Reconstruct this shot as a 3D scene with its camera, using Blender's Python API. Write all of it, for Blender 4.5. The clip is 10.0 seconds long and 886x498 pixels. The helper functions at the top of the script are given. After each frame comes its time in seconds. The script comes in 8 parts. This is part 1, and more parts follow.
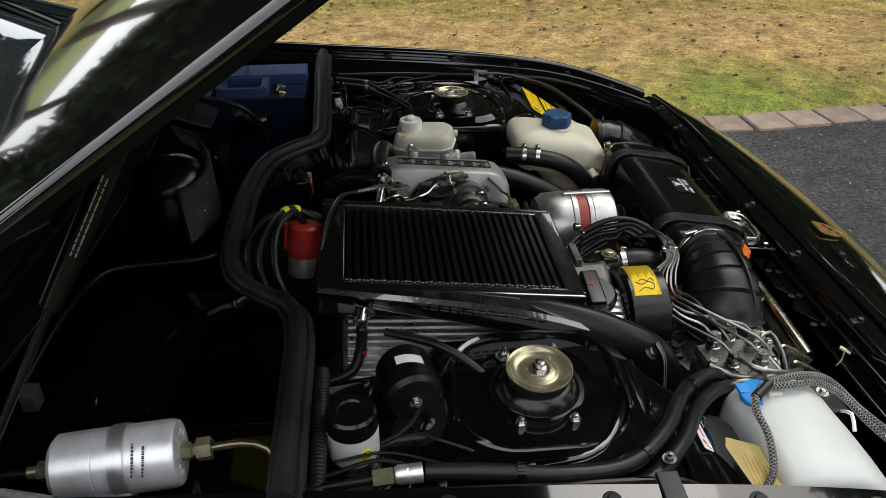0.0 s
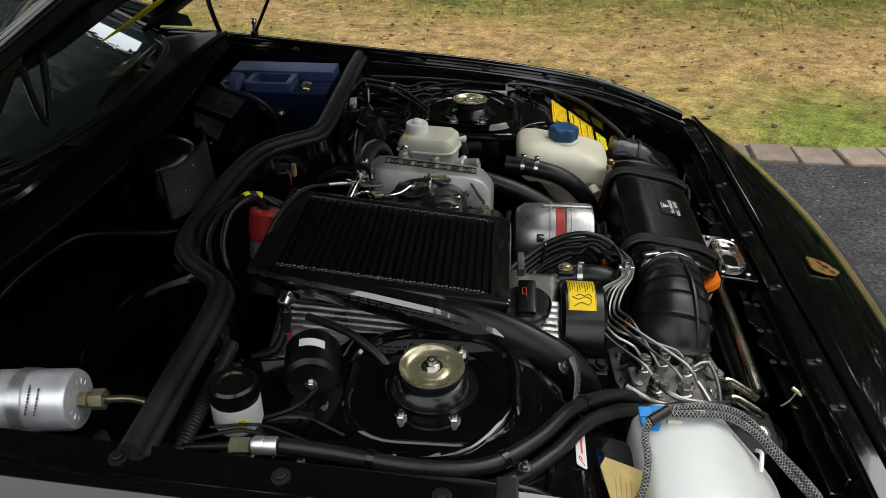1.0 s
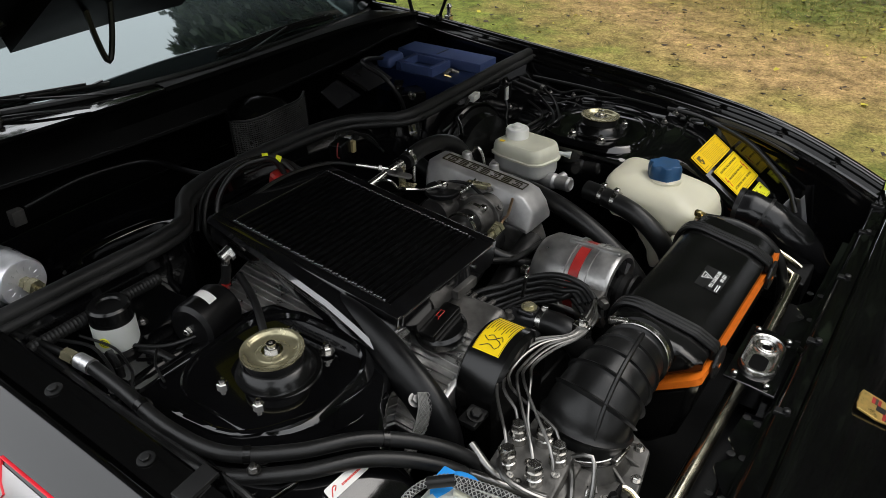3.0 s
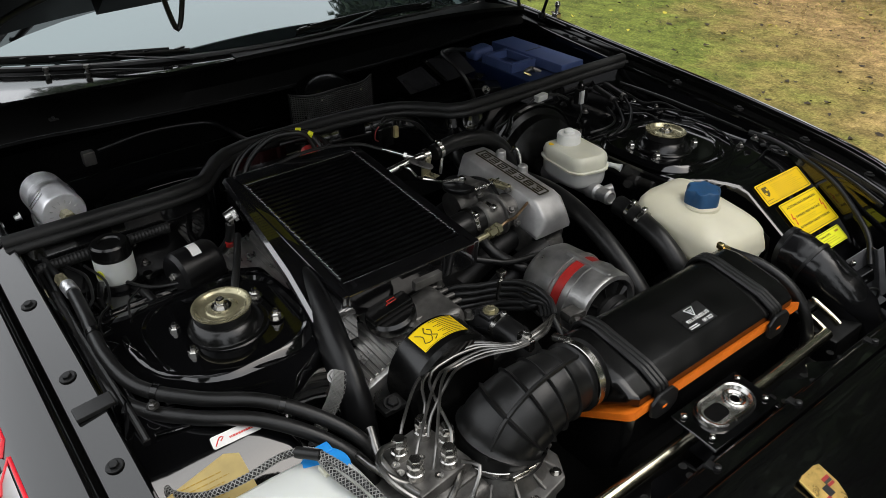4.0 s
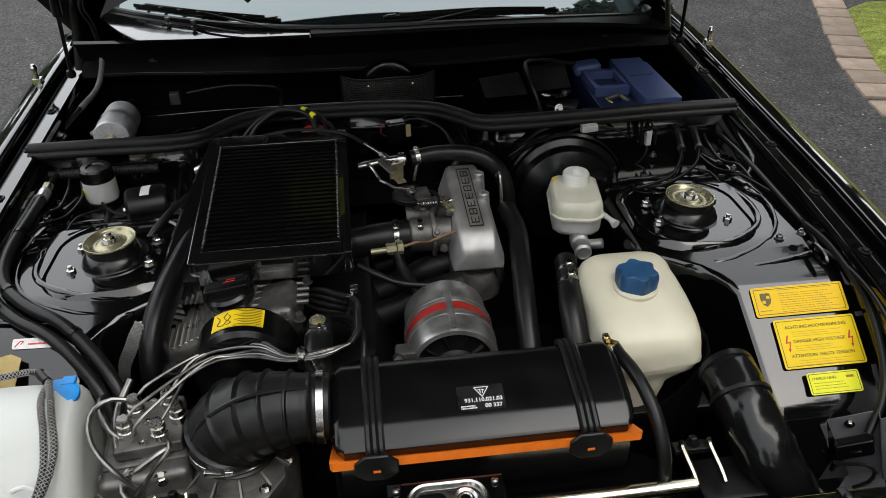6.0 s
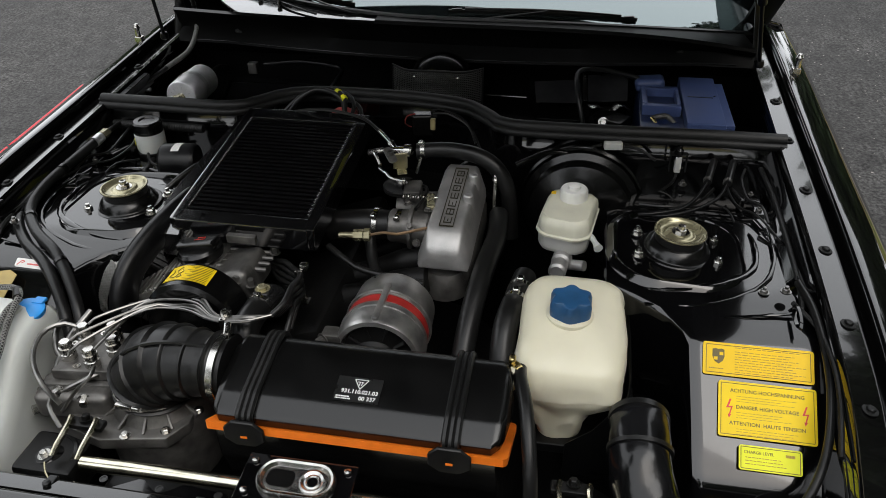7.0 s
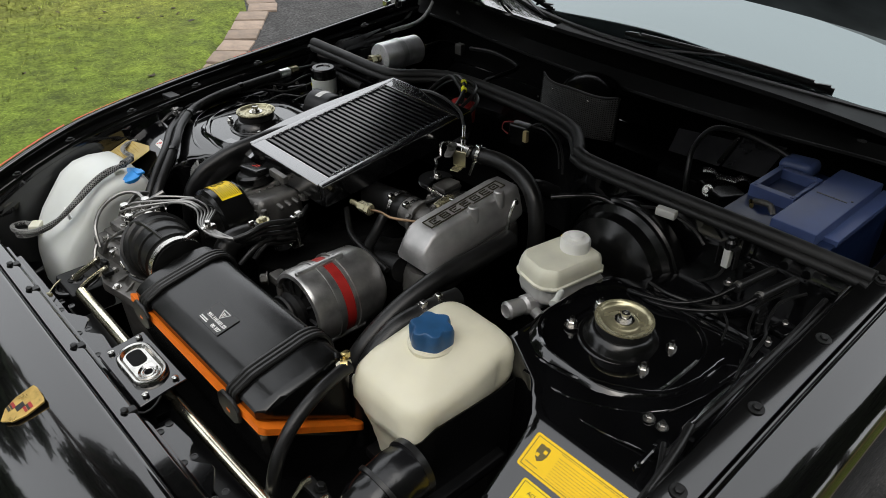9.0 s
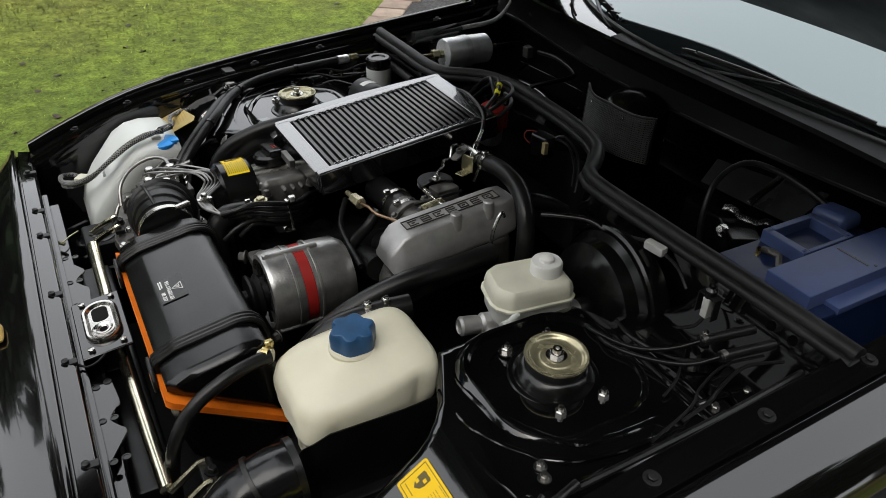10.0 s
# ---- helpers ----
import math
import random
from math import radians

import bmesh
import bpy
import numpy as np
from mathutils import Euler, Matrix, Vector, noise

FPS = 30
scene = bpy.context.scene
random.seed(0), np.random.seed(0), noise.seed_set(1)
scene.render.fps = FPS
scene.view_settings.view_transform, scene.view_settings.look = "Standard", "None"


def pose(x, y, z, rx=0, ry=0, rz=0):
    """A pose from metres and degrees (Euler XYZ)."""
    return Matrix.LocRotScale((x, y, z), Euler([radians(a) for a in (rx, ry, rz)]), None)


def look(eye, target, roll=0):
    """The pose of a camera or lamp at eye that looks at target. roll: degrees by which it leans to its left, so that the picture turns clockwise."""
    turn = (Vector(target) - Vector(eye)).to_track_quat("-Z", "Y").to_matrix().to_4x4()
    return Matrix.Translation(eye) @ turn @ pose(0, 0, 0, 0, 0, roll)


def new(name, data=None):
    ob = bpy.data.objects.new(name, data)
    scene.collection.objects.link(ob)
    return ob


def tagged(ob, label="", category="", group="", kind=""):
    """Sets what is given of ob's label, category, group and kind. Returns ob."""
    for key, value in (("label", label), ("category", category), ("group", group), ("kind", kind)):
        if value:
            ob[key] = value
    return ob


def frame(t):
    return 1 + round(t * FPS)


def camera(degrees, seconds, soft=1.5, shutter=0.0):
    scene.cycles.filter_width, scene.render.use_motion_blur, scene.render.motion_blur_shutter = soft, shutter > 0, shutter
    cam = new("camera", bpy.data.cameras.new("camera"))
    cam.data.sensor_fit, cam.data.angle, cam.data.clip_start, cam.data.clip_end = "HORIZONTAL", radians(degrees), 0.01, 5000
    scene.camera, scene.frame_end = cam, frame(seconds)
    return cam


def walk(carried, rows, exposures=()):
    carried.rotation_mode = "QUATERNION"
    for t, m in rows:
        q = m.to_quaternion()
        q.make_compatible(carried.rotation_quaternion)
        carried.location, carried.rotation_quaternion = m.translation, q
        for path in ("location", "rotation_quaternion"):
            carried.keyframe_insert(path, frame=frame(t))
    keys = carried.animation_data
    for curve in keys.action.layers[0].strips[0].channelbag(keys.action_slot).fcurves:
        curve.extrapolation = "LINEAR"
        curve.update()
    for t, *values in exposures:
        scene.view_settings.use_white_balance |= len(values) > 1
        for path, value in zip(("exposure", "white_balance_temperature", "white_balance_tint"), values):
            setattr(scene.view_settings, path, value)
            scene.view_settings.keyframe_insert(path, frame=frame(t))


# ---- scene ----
cam = camera(59.8, 10.0, soft=0.9)
METRES, EYE, TILT, LEAN, TURN = 3.69, 1.54, -31.7, 0.0, -5.9
X0, Y0 = -0.208, -1.312
ROWS = [
    (0.0, 0.0, 0.0, 0.0, 0.0, 0.0, -0.0),
    (0.5, 0.0401, -0.0034, -0.0016, 4.02, 0.36, -2.61),
    (1.0, 0.0794, -0.0029, -0.0017, 8.83, 0.39, -5.53),
    (1.5, 0.1189, 0.0136, 0.0039, 14.91, -0.24, -8.95),
    (2.0, 0.1573, 0.032, 0.0164, 21.6, -1.61, -12.55),
    (2.5, 0.1943, 0.0514, 0.028, 28.83, -3.61, -16.15),
    (4.0, 0.3008, 0.1328, 0.0828, 53.37, -13.49, -26.07),
    (4.5, 0.3161, 0.1694, 0.1067, 62.35, -18.06, -28.33),
    (5.0, 0.3364, 0.2169, 0.1418, 71.35, -22.88, -29.73),
    (5.5, 0.3519, 0.2643, 0.1728, 80.01, -27.56, -30.47),
    (6.0, 0.3489, 0.3127, 0.2044, 88.8, -32.39, -30.71),
    (7.5, 0.3209, 0.4497, 0.2912, 119.37, -48.41, -27.71),
    (8.0, 0.289, 0.4905, 0.3152, 129.94, -53.12, -24.96),
    (8.5, 0.2562, 0.5218, 0.3341, 139.53, -56.8, -21.73),
    (9.0, 0.2129, 0.554, 0.3547, 147.95, -59.56, -18.35),
    (9.5, 0.175, 0.5738, 0.364, 155.14, -61.59, -15.16),
    (10.0, 0.1316, 0.5821, 0.3671, 160.91, -63.1, -12.32),
]
walk(cam, [(t, pose(X0, Y0, EYE, TILT, LEAN, TURN) @ pose(METRES * x, METRES * y, METRES * z, 90 + pitch, roll, yaw)) for t, x, y, z, yaw, pitch, roll in ROWS])

# ---- world and light ----
world = bpy.data.worlds.new("sky")
scene.world = world
world.use_nodes = True
wn, wl = world.node_tree.nodes, world.node_tree.links
sky = wn.new("ShaderNodeTexSky")
sky.sky_type, sky.sun_disc = "NISHITA", False
sky.sun_elevation, sky.sun_rotation = radians(52), radians(60)
sky.air_density, sky.dust_density, sky.ozone_density = 1.0, 6.0, 1.0
haze = wn.new("ShaderNodeMix")
haze.data_type = "RGBA"
haze.inputs["Factor"].default_value = 0.72
haze.inputs["B"].default_value = (22.6, 23.1, 23.6, 1)
wl.new(sky.outputs["Color"], haze.inputs["A"])
wl.new(haze.outputs["Result"], wn["Background"].inputs["Color"])
wn["Background"].inputs["Strength"].default_value = 0.116
sun_data = bpy.data.lights.new("sun", "SUN")
sun_data.energy, sun_data.angle, sun_data.color = 0.9, radians(36), (1.0, 0.97, 0.92)
sun = new("sun", sun_data)
sun.matrix_world = look((3, 4, 9), (0, 0, 0))
scene.view_settings.exposure = 0.0


# ---- materials ----
def mat(name, col, rough=0.5, metal=0.0, vary=0.25, scale=30.0, bump=0.0, bscale=200.0, coat=0.0, rvary=0.15, piece=0.0, spec=0.5, sub=0.0, cior=1.75):
    m = bpy.data.materials.new(name)
    m.use_nodes = True
    n, l = m.node_tree.nodes, m.node_tree.links
    p = n["Principled BSDF"]
    p.inputs["Metallic"].default_value = metal
    p.inputs["Coat Weight"].default_value = coat
    p.inputs["Coat Roughness"].default_value = 0.03
    p.inputs["Coat IOR"].default_value = cior
    p.inputs["Specular IOR Level"].default_value = spec
    p.inputs["Subsurface Weight"].default_value = sub
    p.inputs["Subsurface Radius"].default_value = (0.02, 0.02, 0.015)
    p.inputs["Subsurface Scale"].default_value = 0.6
    tc = n.new("ShaderNodeTexCoord")
    big = n.new("ShaderNodeTexNoise")
    big.inputs["Scale"].default_value, big.inputs["Detail"].default_value = scale, 6.0
    l.new(tc.outputs["Object"], big.inputs["Vector"])
    ramp = n.new("ShaderNodeMapRange")
    ramp.inputs["From Min"].default_value, ramp.inputs["From Max"].default_value = 0.3, 0.7
    ramp.inputs["To Min"].default_value, ramp.inputs["To Max"].default_value = 1 - vary, 1 + vary
    l.new(big.outputs["Fac"], ramp.inputs["Value"])
    mul = n.new("ShaderNodeMix")
    mul.data_type, mul.blend_type = "RGBA", "MULTIPLY"
    mul.inputs["Factor"].default_value = 1.0
    mul.inputs["A"].default_value = (*col, 1)
    l.new(ramp.outputs["Result"], mul.inputs["B"])
    out = mul.outputs["Result"]
    if piece:
        info = n.new("ShaderNodeObjectInfo")
        r2 = n.new("ShaderNodeMapRange")
        r2.inputs["To Min"].default_value, r2.inputs["To Max"].default_value = 1 - piece, 1 + piece
        l.new(info.outputs["Random"], r2.inputs["Value"])
        m2 = n.new("ShaderNodeMix")
        m2.data_type, m2.blend_type = "RGBA", "MULTIPLY"
        m2.inputs["Factor"].default_value = 1.0
        l.new(out, m2.inputs["A"])
        l.new(r2.outputs["Result"], m2.inputs["B"])
        out = m2.outputs["Result"]
    l.new(out, p.inputs["Base Color"])
    fine = n.new("ShaderNodeTexNoise")
    fine.inputs["Scale"].default_value, fine.inputs["Detail"].default_value = bscale, 4.0
    l.new(tc.outputs["Object"], fine.inputs["Vector"])
    rr = n.new("ShaderNodeMapRange")
    rr.inputs["From Min"].default_value, rr.inputs["From Max"].default_value = 0.3, 0.7
    rr.inputs["To Min"].default_value, rr.inputs["To Max"].default_value = max(0.02, rough * (1 - rvary)), min(1, rough * (1 + rvary))
    l.new(big.outputs["Fac"], rr.inputs["Value"])
    l.new(rr.outputs["Result"], p.inputs["Roughness"])
    if bump:
        b = n.new("ShaderNodeBump")
        b.inputs["Strength"].default_value, b.inputs["Distance"].default_value = bump, 0.001
        l.new(fine.outputs["Fac"], b.inputs["Height"])
        l.new(b.outputs["Normal"], p.inputs["Normal"])
    return m


PAINT = mat("black_paint", (0.003, 0.003, 0.003), 0.08, vary=0.3, scale=4, coat=0.6, bump=0.003, bscale=30, spec=0.4, cior=1.6)
BAYPAINT = mat("black_bay_paint", (0.0025, 0.0025, 0.0028), 0.09, vary=0.4, scale=12, coat=0.5, bump=0.16, bscale=16, cior=1.55)
SATIN = mat("satin_black_paint", (0.004, 0.004, 0.0043), 0.33, vary=0.3, scale=25, bump=0.1, bscale=500, spec=0.3)
RUBBER = mat("black_rubber", (0.0085, 0.0085, 0.0085), 0.34, vary=0.4, scale=20, bump=0.18, bscale=300, spec=0.34)
SEALRUB = mat("seal_rubber", (0.011, 0.011, 0.011), 0.5, vary=0.45, scale=14, bump=0.25, bscale=150, spec=0.28)
PLASTIC = mat("black_plastic", (0.0035, 0.0035, 0.0035), 0.22, vary=0.25, scale=18, bump=0.08, bscale=600, spec=0.45)
DARK = mat("dark_metal", (0.007, 0.007, 0.007), 0.45, 0.15, vary=0.5, scale=20, bump=0.3, bscale=120, spec=0.3)
CAST = mat("cast_aluminium", (0.42, 0.415, 0.41), 0.46, 0.7, vary=0.25, scale=22, bump=0.35, bscale=350)
CASTDK = mat("grimy_aluminium", (0.155, 0.15, 0.142), 0.5, 0.8, vary=0.45, scale=30, bump=0.4, bscale=250)
STEEL = mat("bright_steel", (0.52, 0.51, 0.485), 0.24, 1.0, vary=0.15, scale=60, bump=0.05, bscale=300)
ALTMET = mat("dull_cast_alloy", (0.42, 0.415, 0.405), 0.32, 0.85, vary=0.35, scale=26, bump=0.35, bscale=260)
ALU = mat("brushed_aluminium", (0.76, 0.76, 0.77), 0.4, 0.9, vary=0.2, scale=40, bump=0.08, bscale=400)
ICPAINT = mat("intercooler_paint", (0.0045, 0.0045, 0.005), 0.22, vary=0.3, scale=30, bump=0.12, bscale=300, spec=0.7, coat=1.0, cior=2.1)
SHEET = mat("grey_pressed_sheet", (0.035, 0.035, 0.037), 0.22, 0.4, vary=0.4, scale=14, bump=0.2, bscale=60)
PIPEST = mat("grey_steel_pipe", (0.24, 0.235, 0.225), 0.34, 1.0, vary=0.25, scale=50, bump=0.05, bscale=300)
COVERALU = mat("ribbed_cover_aluminium", (0.5, 0.49, 0.47), 0.3, 0.9, vary=0.25, scale=30, bump=0.2, bscale=300)
FINPAINT = mat("fin_paint", (0.0035, 0.0035, 0.0038), 0.2, vary=0.3, scale=60, bump=0.02, bscale=120, spec=0.5)
CAPWHITE = mat("white_cap_plastic", (0.74, 0.74, 0.71), 0.4, vary=0.06, scale=20, sub=0.1)
GREYINK = mat("grey_ink", (0.28, 0.28, 0.28), 0.5, vary=0.1)
GREYSHEET = mat("grey_bracket_paint", (0.15, 0.15, 0.155), 0.38, 0.2, vary=0.15, scale=30, bump=0.05, bscale=200)
OLIVE = mat("olive_passivated_pipe", (0.16, 0.14, 0.085), 0.25, 0.8, vary=0.3, scale=30)
FILTALU = mat("clean_canister_aluminium", (0.9, 0.9, 0.92), 0.4, 0.55, vary=0.15, scale=30, bump=0.06, bscale=300)
ZINC = mat("yellow_zinc", (0.38, 0.35, 0.225), 0.25, 0.7, vary=0.25, scale=40, bump=0.06, bscale=200)
BRASS = mat("zinc_brass", (0.55, 0.44, 0.2), 0.28, 1.0, vary=0.2, scale=60)
CREAM = mat("cream_plastic", (0.66, 0.63, 0.49), 0.4, vary=0.07, scale=9, bump=0.1, bscale=60, sub=0.25)
WHITEPL = mat("white_plastic", (0.58, 0.6, 0.575), 0.42, vary=0.07, scale=8, bump=0.08, bscale=60, sub=0.25)
RESPL = mat("reservoir_plastic", (0.62, 0.61, 0.5), 0.4, vary=0.1, scale=20, sub=0.2)
RESLOW = mat("reservoir_fluid_plastic", (0.45, 0.45, 0.43), 0.4, vary=0.1, scale=20, sub=0.2)
BLUECAP = mat("blue_cap", (0.015, 0.07, 0.17), 0.42, vary=0.2, scale=40, bump=0.1, bscale=300)
BRIGHTBLUE = mat("bright_blue_cap", (0.02, 0.27, 0.72), 0.42, vary=0.12, scale=40)
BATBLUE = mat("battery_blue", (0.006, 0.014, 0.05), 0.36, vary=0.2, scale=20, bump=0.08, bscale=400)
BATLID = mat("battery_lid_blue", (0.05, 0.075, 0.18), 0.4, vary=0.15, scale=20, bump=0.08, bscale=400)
ORANGE = mat("orange_gasket", (0.9, 0.2, 0.012), 0.5, vary=0.12, scale=30, bump=0.1)
RED = mat("red_plastic", (0.34, 0.018, 0.015), 0.4, vary=0.2, scale=30)
YELLOW = mat("yellow_label", (0.85, 0.6, 0.012), 0.45, vary=0.06, scale=15, spec=0.2)
YELLOWB = mat("amber_label", (0.84, 0.54, 0.012), 0.45, vary=0.06, scale=15, spec=0.2)
LEMON = mat("lemon_label", (0.78, 0.78, 0.03), 0.45, vary=0.06, scale=15, spec=0.2)
INK = mat("label_ink", (0.03, 0.025, 0.01), 0.5, vary=0.1)
INKSOFT = mat("worn_label_ink", (0.35, 0.22, 0.02), 0.5, vary=0.2)
INKMID = mat("dark_label_print", (0.11, 0.08, 0.01), 0.5, vary=0.1)
INKRED = mat("red_ink", (0.6, 0.03, 0.02), 0.45, vary=0.1)
WHITEINK = mat("white_ink", (0.75, 0.75, 0.74), 0.5, vary=0.1)
LABELBLK = mat("black_label", (0.01, 0.01, 0.01), 0.3, vary=0.2)
TAGPAPER = mat("aged_paper_tag", (0.42, 0.32, 0.12), 0.7, vary=0.15, scale=30)
WHITELAB = mat("white_label", (0.75, 0.74, 0.72), 0.4, vary=0.05)
BRAID = mat("braided_sleeve", (0.2, 0.2, 0.19), 0.55, vary=0.3, scale=80)
GREYFOIL = mat("black_duct_plastic", (0.005, 0.005, 0.0055), 0.2, vary=0.6, scale=12, bump=1.0, bscale=28, spec=0.4)
GOLD = mat("gold_badge", (0.62, 0.42, 0.13), 0.3, 0.8, vary=0.2, scale=80)
DECALRED = mat("red_decal", (0.7, 0.015, 0.03), 0.35, vary=0.1)
PINKSIL = mat("silver_decal", (0.5, 0.48, 0.48), 0.35, 0.3, vary=0.1)
COWLMAT = mat("dull_black_paint_and_shade", (0.0025, 0.0025, 0.0025), 0.45, vary=0.4, scale=8, bump=0.1, bscale=200, spec=0.07)
GLASSDK = mat("dark_glass", (0.02, 0.026, 0.026), 0.03, vary=0.1, scale=2, spec=0.5)
GLASSDK.node_tree.nodes["Principled BSDF"].inputs["IOR"].default_value = 2.75
GLASSDK.node_tree.nodes["Principled BSDF"].inputs["Specular Tint"].default_value = (0.86, 0.99, 1.0, 1)
MESHMAT = mat("perforated_steel", (0.06, 0.06, 0.058), 0.42, 0.6, vary=0.3, scale=40)
PALETUBE = mat("pale_zinc_tube", (0.72, 0.68, 0.53), 0.2, 1.0, vary=0.15, scale=30)
ASPHALT = mat("asphalt", (0.04, 0.039, 0.038), 0.9, vary=0.3, scale=2.2, bump=1.0, bscale=130, spec=0.3)


def speckle(m, scale, lo, hi):
    """Fine light and dark grains over a material's own colour."""
    n, l = m.node_tree.nodes, m.node_tree.links
    p = n["Principled BSDF"]
    src = p.inputs["Base Color"].links[0].from_socket
    tc = n.new("ShaderNodeTexCoord")
    v = n.new("ShaderNodeTexNoise")
    v.inputs["Scale"].default_value, v.inputs["Detail"].default_value, v.inputs["Roughness"].default_value = scale, 3.0, 0.8
    l.new(tc.outputs["Object"], v.inputs["Vector"])
    r = n.new("ShaderNodeMapRange")
    r.inputs["From Min"].default_value, r.inputs["From Max"].default_value = 0.35, 0.68
    r.inputs["To Min"].default_value, r.inputs["To Max"].default_value = lo, hi
    l.new(v.outputs["Fac"], r.inputs["Value"])
    mx = n.new("ShaderNodeMix")
    mx.data_type, mx.blend_type = "RGBA", "MULTIPLY"
    mx.inputs["Factor"].default_value = 1.0
    l.new(src, mx.inputs["A"])
    l.new(r.outputs["Result"], mx.inputs["B"])
    l.new(mx.outputs["Result"], p.inputs["Base Color"])


speckle(ASPHALT, 55.0, 0.3, 2.3)
speckle(ASPHALT, 9.0, 0.7, 1.35)
KERB = mat("kerb_sett", (0.255, 0.195, 0.15), 0.8, vary=0.25, scale=20, bump=0.6, bscale=120, piece=0.18)
BARK = mat("bark", (0.07, 0.05, 0.035), 0.9, vary=0.4, scale=8, bump=0.8, bscale=20)
LEAF = mat("leaf", (0.035, 0.06, 0.02), 0.6, vary=0.5, scale=2)


# ---- mesh helpers ----
def bm_new():
    return bmesh.new()


def aim(p0, p1, roll=0):
    """Matrix whose z runs from p0 to p1, with its origin at p0."""
    d = Vector(p1) - Vector(p0)
    return Matrix.Translation(p0) @ d.to_track_quat("Z", "Y").to_matrix().to_4x4() @ Matrix.Rotation(radians(roll), 4, "Z")


def box(bm, size, m, bev=0.0, seg=2):
    if not isinstance(m, Matrix):
        m = Matrix.Translation(m)
    r = bmesh.ops.create_cube(bm, size=1.0, matrix=m @ Matrix.Diagonal((*size, 1)))
    if bev:
        edges = list({e for v in r["verts"] for e in v.link_edges})
        bmesh.ops.bevel(bm, geom=edges, offset=bev, segments=seg, affect="EDGES", profile=0.5)
    return bm


def lathe(bm, prof, m, n=28, arc=360.0, close=True):
    """Turn a profile of (radius, height) round z."""
    rings = []
    full = arc >= 359.9
    k = n if full else n + 1
    for r, h in prof:
        if r < 1e-6:
            rings.append([bm.verts.new(m @ Vector((0, 0, h)))])
        else:
            rings.append([bm.verts.new(m @ Vector((r * math.cos(radians(arc) * i / n), r * math.sin(radians(arc) * i / n), h))) for i in range(k)])
    for a, b in zip(rings, rings[1:]):
        for i in range(n):
            j = (i + 1) % k
            if len(a) == 1 and len(b) == 1:
                continue
            if len(a) == 1:
                bm.faces.new((a[0], b[i], b[j]))
            elif len(b) == 1:
                bm.faces.new((a[i], a[j], b[0]))
            else:
                bm.faces.new((a[i], a[j], b[j], b[i]))
    if close and full:
        for ring, flip in ((rings[0], True), (rings[-1], False)):
            if len(ring) > 2:
                bm.faces.new(ring[::-1] if flip else ring)
    return bm


def rod(bm, p0, p1, r, r2=None, n=20, bev=0.0):
    h = (Vector(p1) - Vector(p0)).length
    r2 = r if r2 is None else r2
    prof = [(r - bev, 0), (r, bev), (r2, h - bev), (r2 - bev, h)] if bev else [(r, 0), (r2, h)]
    return lathe(bm, prof, aim(p0, p1), n)


def spline(pts, step=0.012):
    """Smooth run of points through pts."""
    p = [Vector(q) for q in pts]
    p = [2 * p[0] - p[1]] + p + [2 * p[-1] - p[-2]]
    out = []
    for i in range(1, len(p) - 2):
        n = max(2, int((p[i + 1] - p[i]).length / step))
        for k in range(n):
            t = k / n
            a, b, c, d = p[i - 1], p[i], p[i + 1], p[i + 2]
            out.append(0.5 * ((2 * b) + (c - a) * t + (2 * a - 5 * b + 4 * c - d) * t * t + (3 * b - a - 3 * c + d) * t ** 3))
    out.append(p[-2])
    return out


def tube(bm, pts, r, n=10, step=0.012, ribs=0.0, rib_every=0.0, flat=1.0, smooth=True, sharp_rib=8):
    """Sweep a round (or flattened) section along a smooth curve. r: radius or a list of radii, spread evenly."""
    path = spline(pts, step) if smooth else [Vector(q) for q in pts]
    rs = r if isinstance(r, (list, tuple)) else [r, r]
    up = Vector((0.13, 0.21, 0.97))
    rings, run = [], 0.0
    prev = None
    for i, c in enumerate(path):
        d = (path[min(i + 1, len(path) - 1)] - path[max(i - 1, 0)]).normalized()
        if prev is None:
            s = d.cross(up).normalized()
        else:
            s = (prev - d * prev.dot(d)).normalized()
        prev = s
        u = s.cross(d).normalized()
        f = i / max(1, len(path) - 1) * (len(rs) - 1)
        k = min(int(f), len(rs) - 2)
        rad = rs[k] + (rs[k + 1] - rs[k]) * (f - k)
        if i:
            run += (path[i] - path[i - 1]).length
        if ribs:
            rad += ribs * (0.5 + 0.5 * math.cos(2 * math.pi * run / rib_every)) ** sharp_rib
        rings.append([bm.verts.new(c + s * (rad * math.cos(2 * math.pi * j / n)) + u * (flat * rad * math.sin(2 * math.pi * j / n))) for j in range(n)])
    for a, b in zip(rings, rings[1:]):
        for j in range(n):
            bm.faces.new((a[j], a[(j + 1) % n], b[(j + 1) % n], b[j]))
    bm.faces.new(rings[0][::-1])
    bm.faces.new(rings[-1])
    return bm


def prism(bm, poly, h, m, bev=0.0, seg=2):
    """Extrude the outline poly (x, y) by h along z of m."""
    lo = [bm.verts.new(m @ Vector((x, y, 0))) for x, y in poly]
    hi = [bm.verts.new(m @ Vector((x, y, h))) for x, y in poly]
    k = len(poly)
    faces = [bm.faces.new(lo[::-1]), bm.faces.new(hi)]
    for i in range(k):
        faces.append(bm.faces.new((lo[i], lo[(i + 1) % k], hi[(i + 1) % k], hi[i])))
    if bev:
        edges = list({e for f in faces for e in f.edges})
        bmesh.ops.bevel(bm, geom=edges, offset=bev, segments=seg, affect="EDGES", profile=0.5)
    return bm


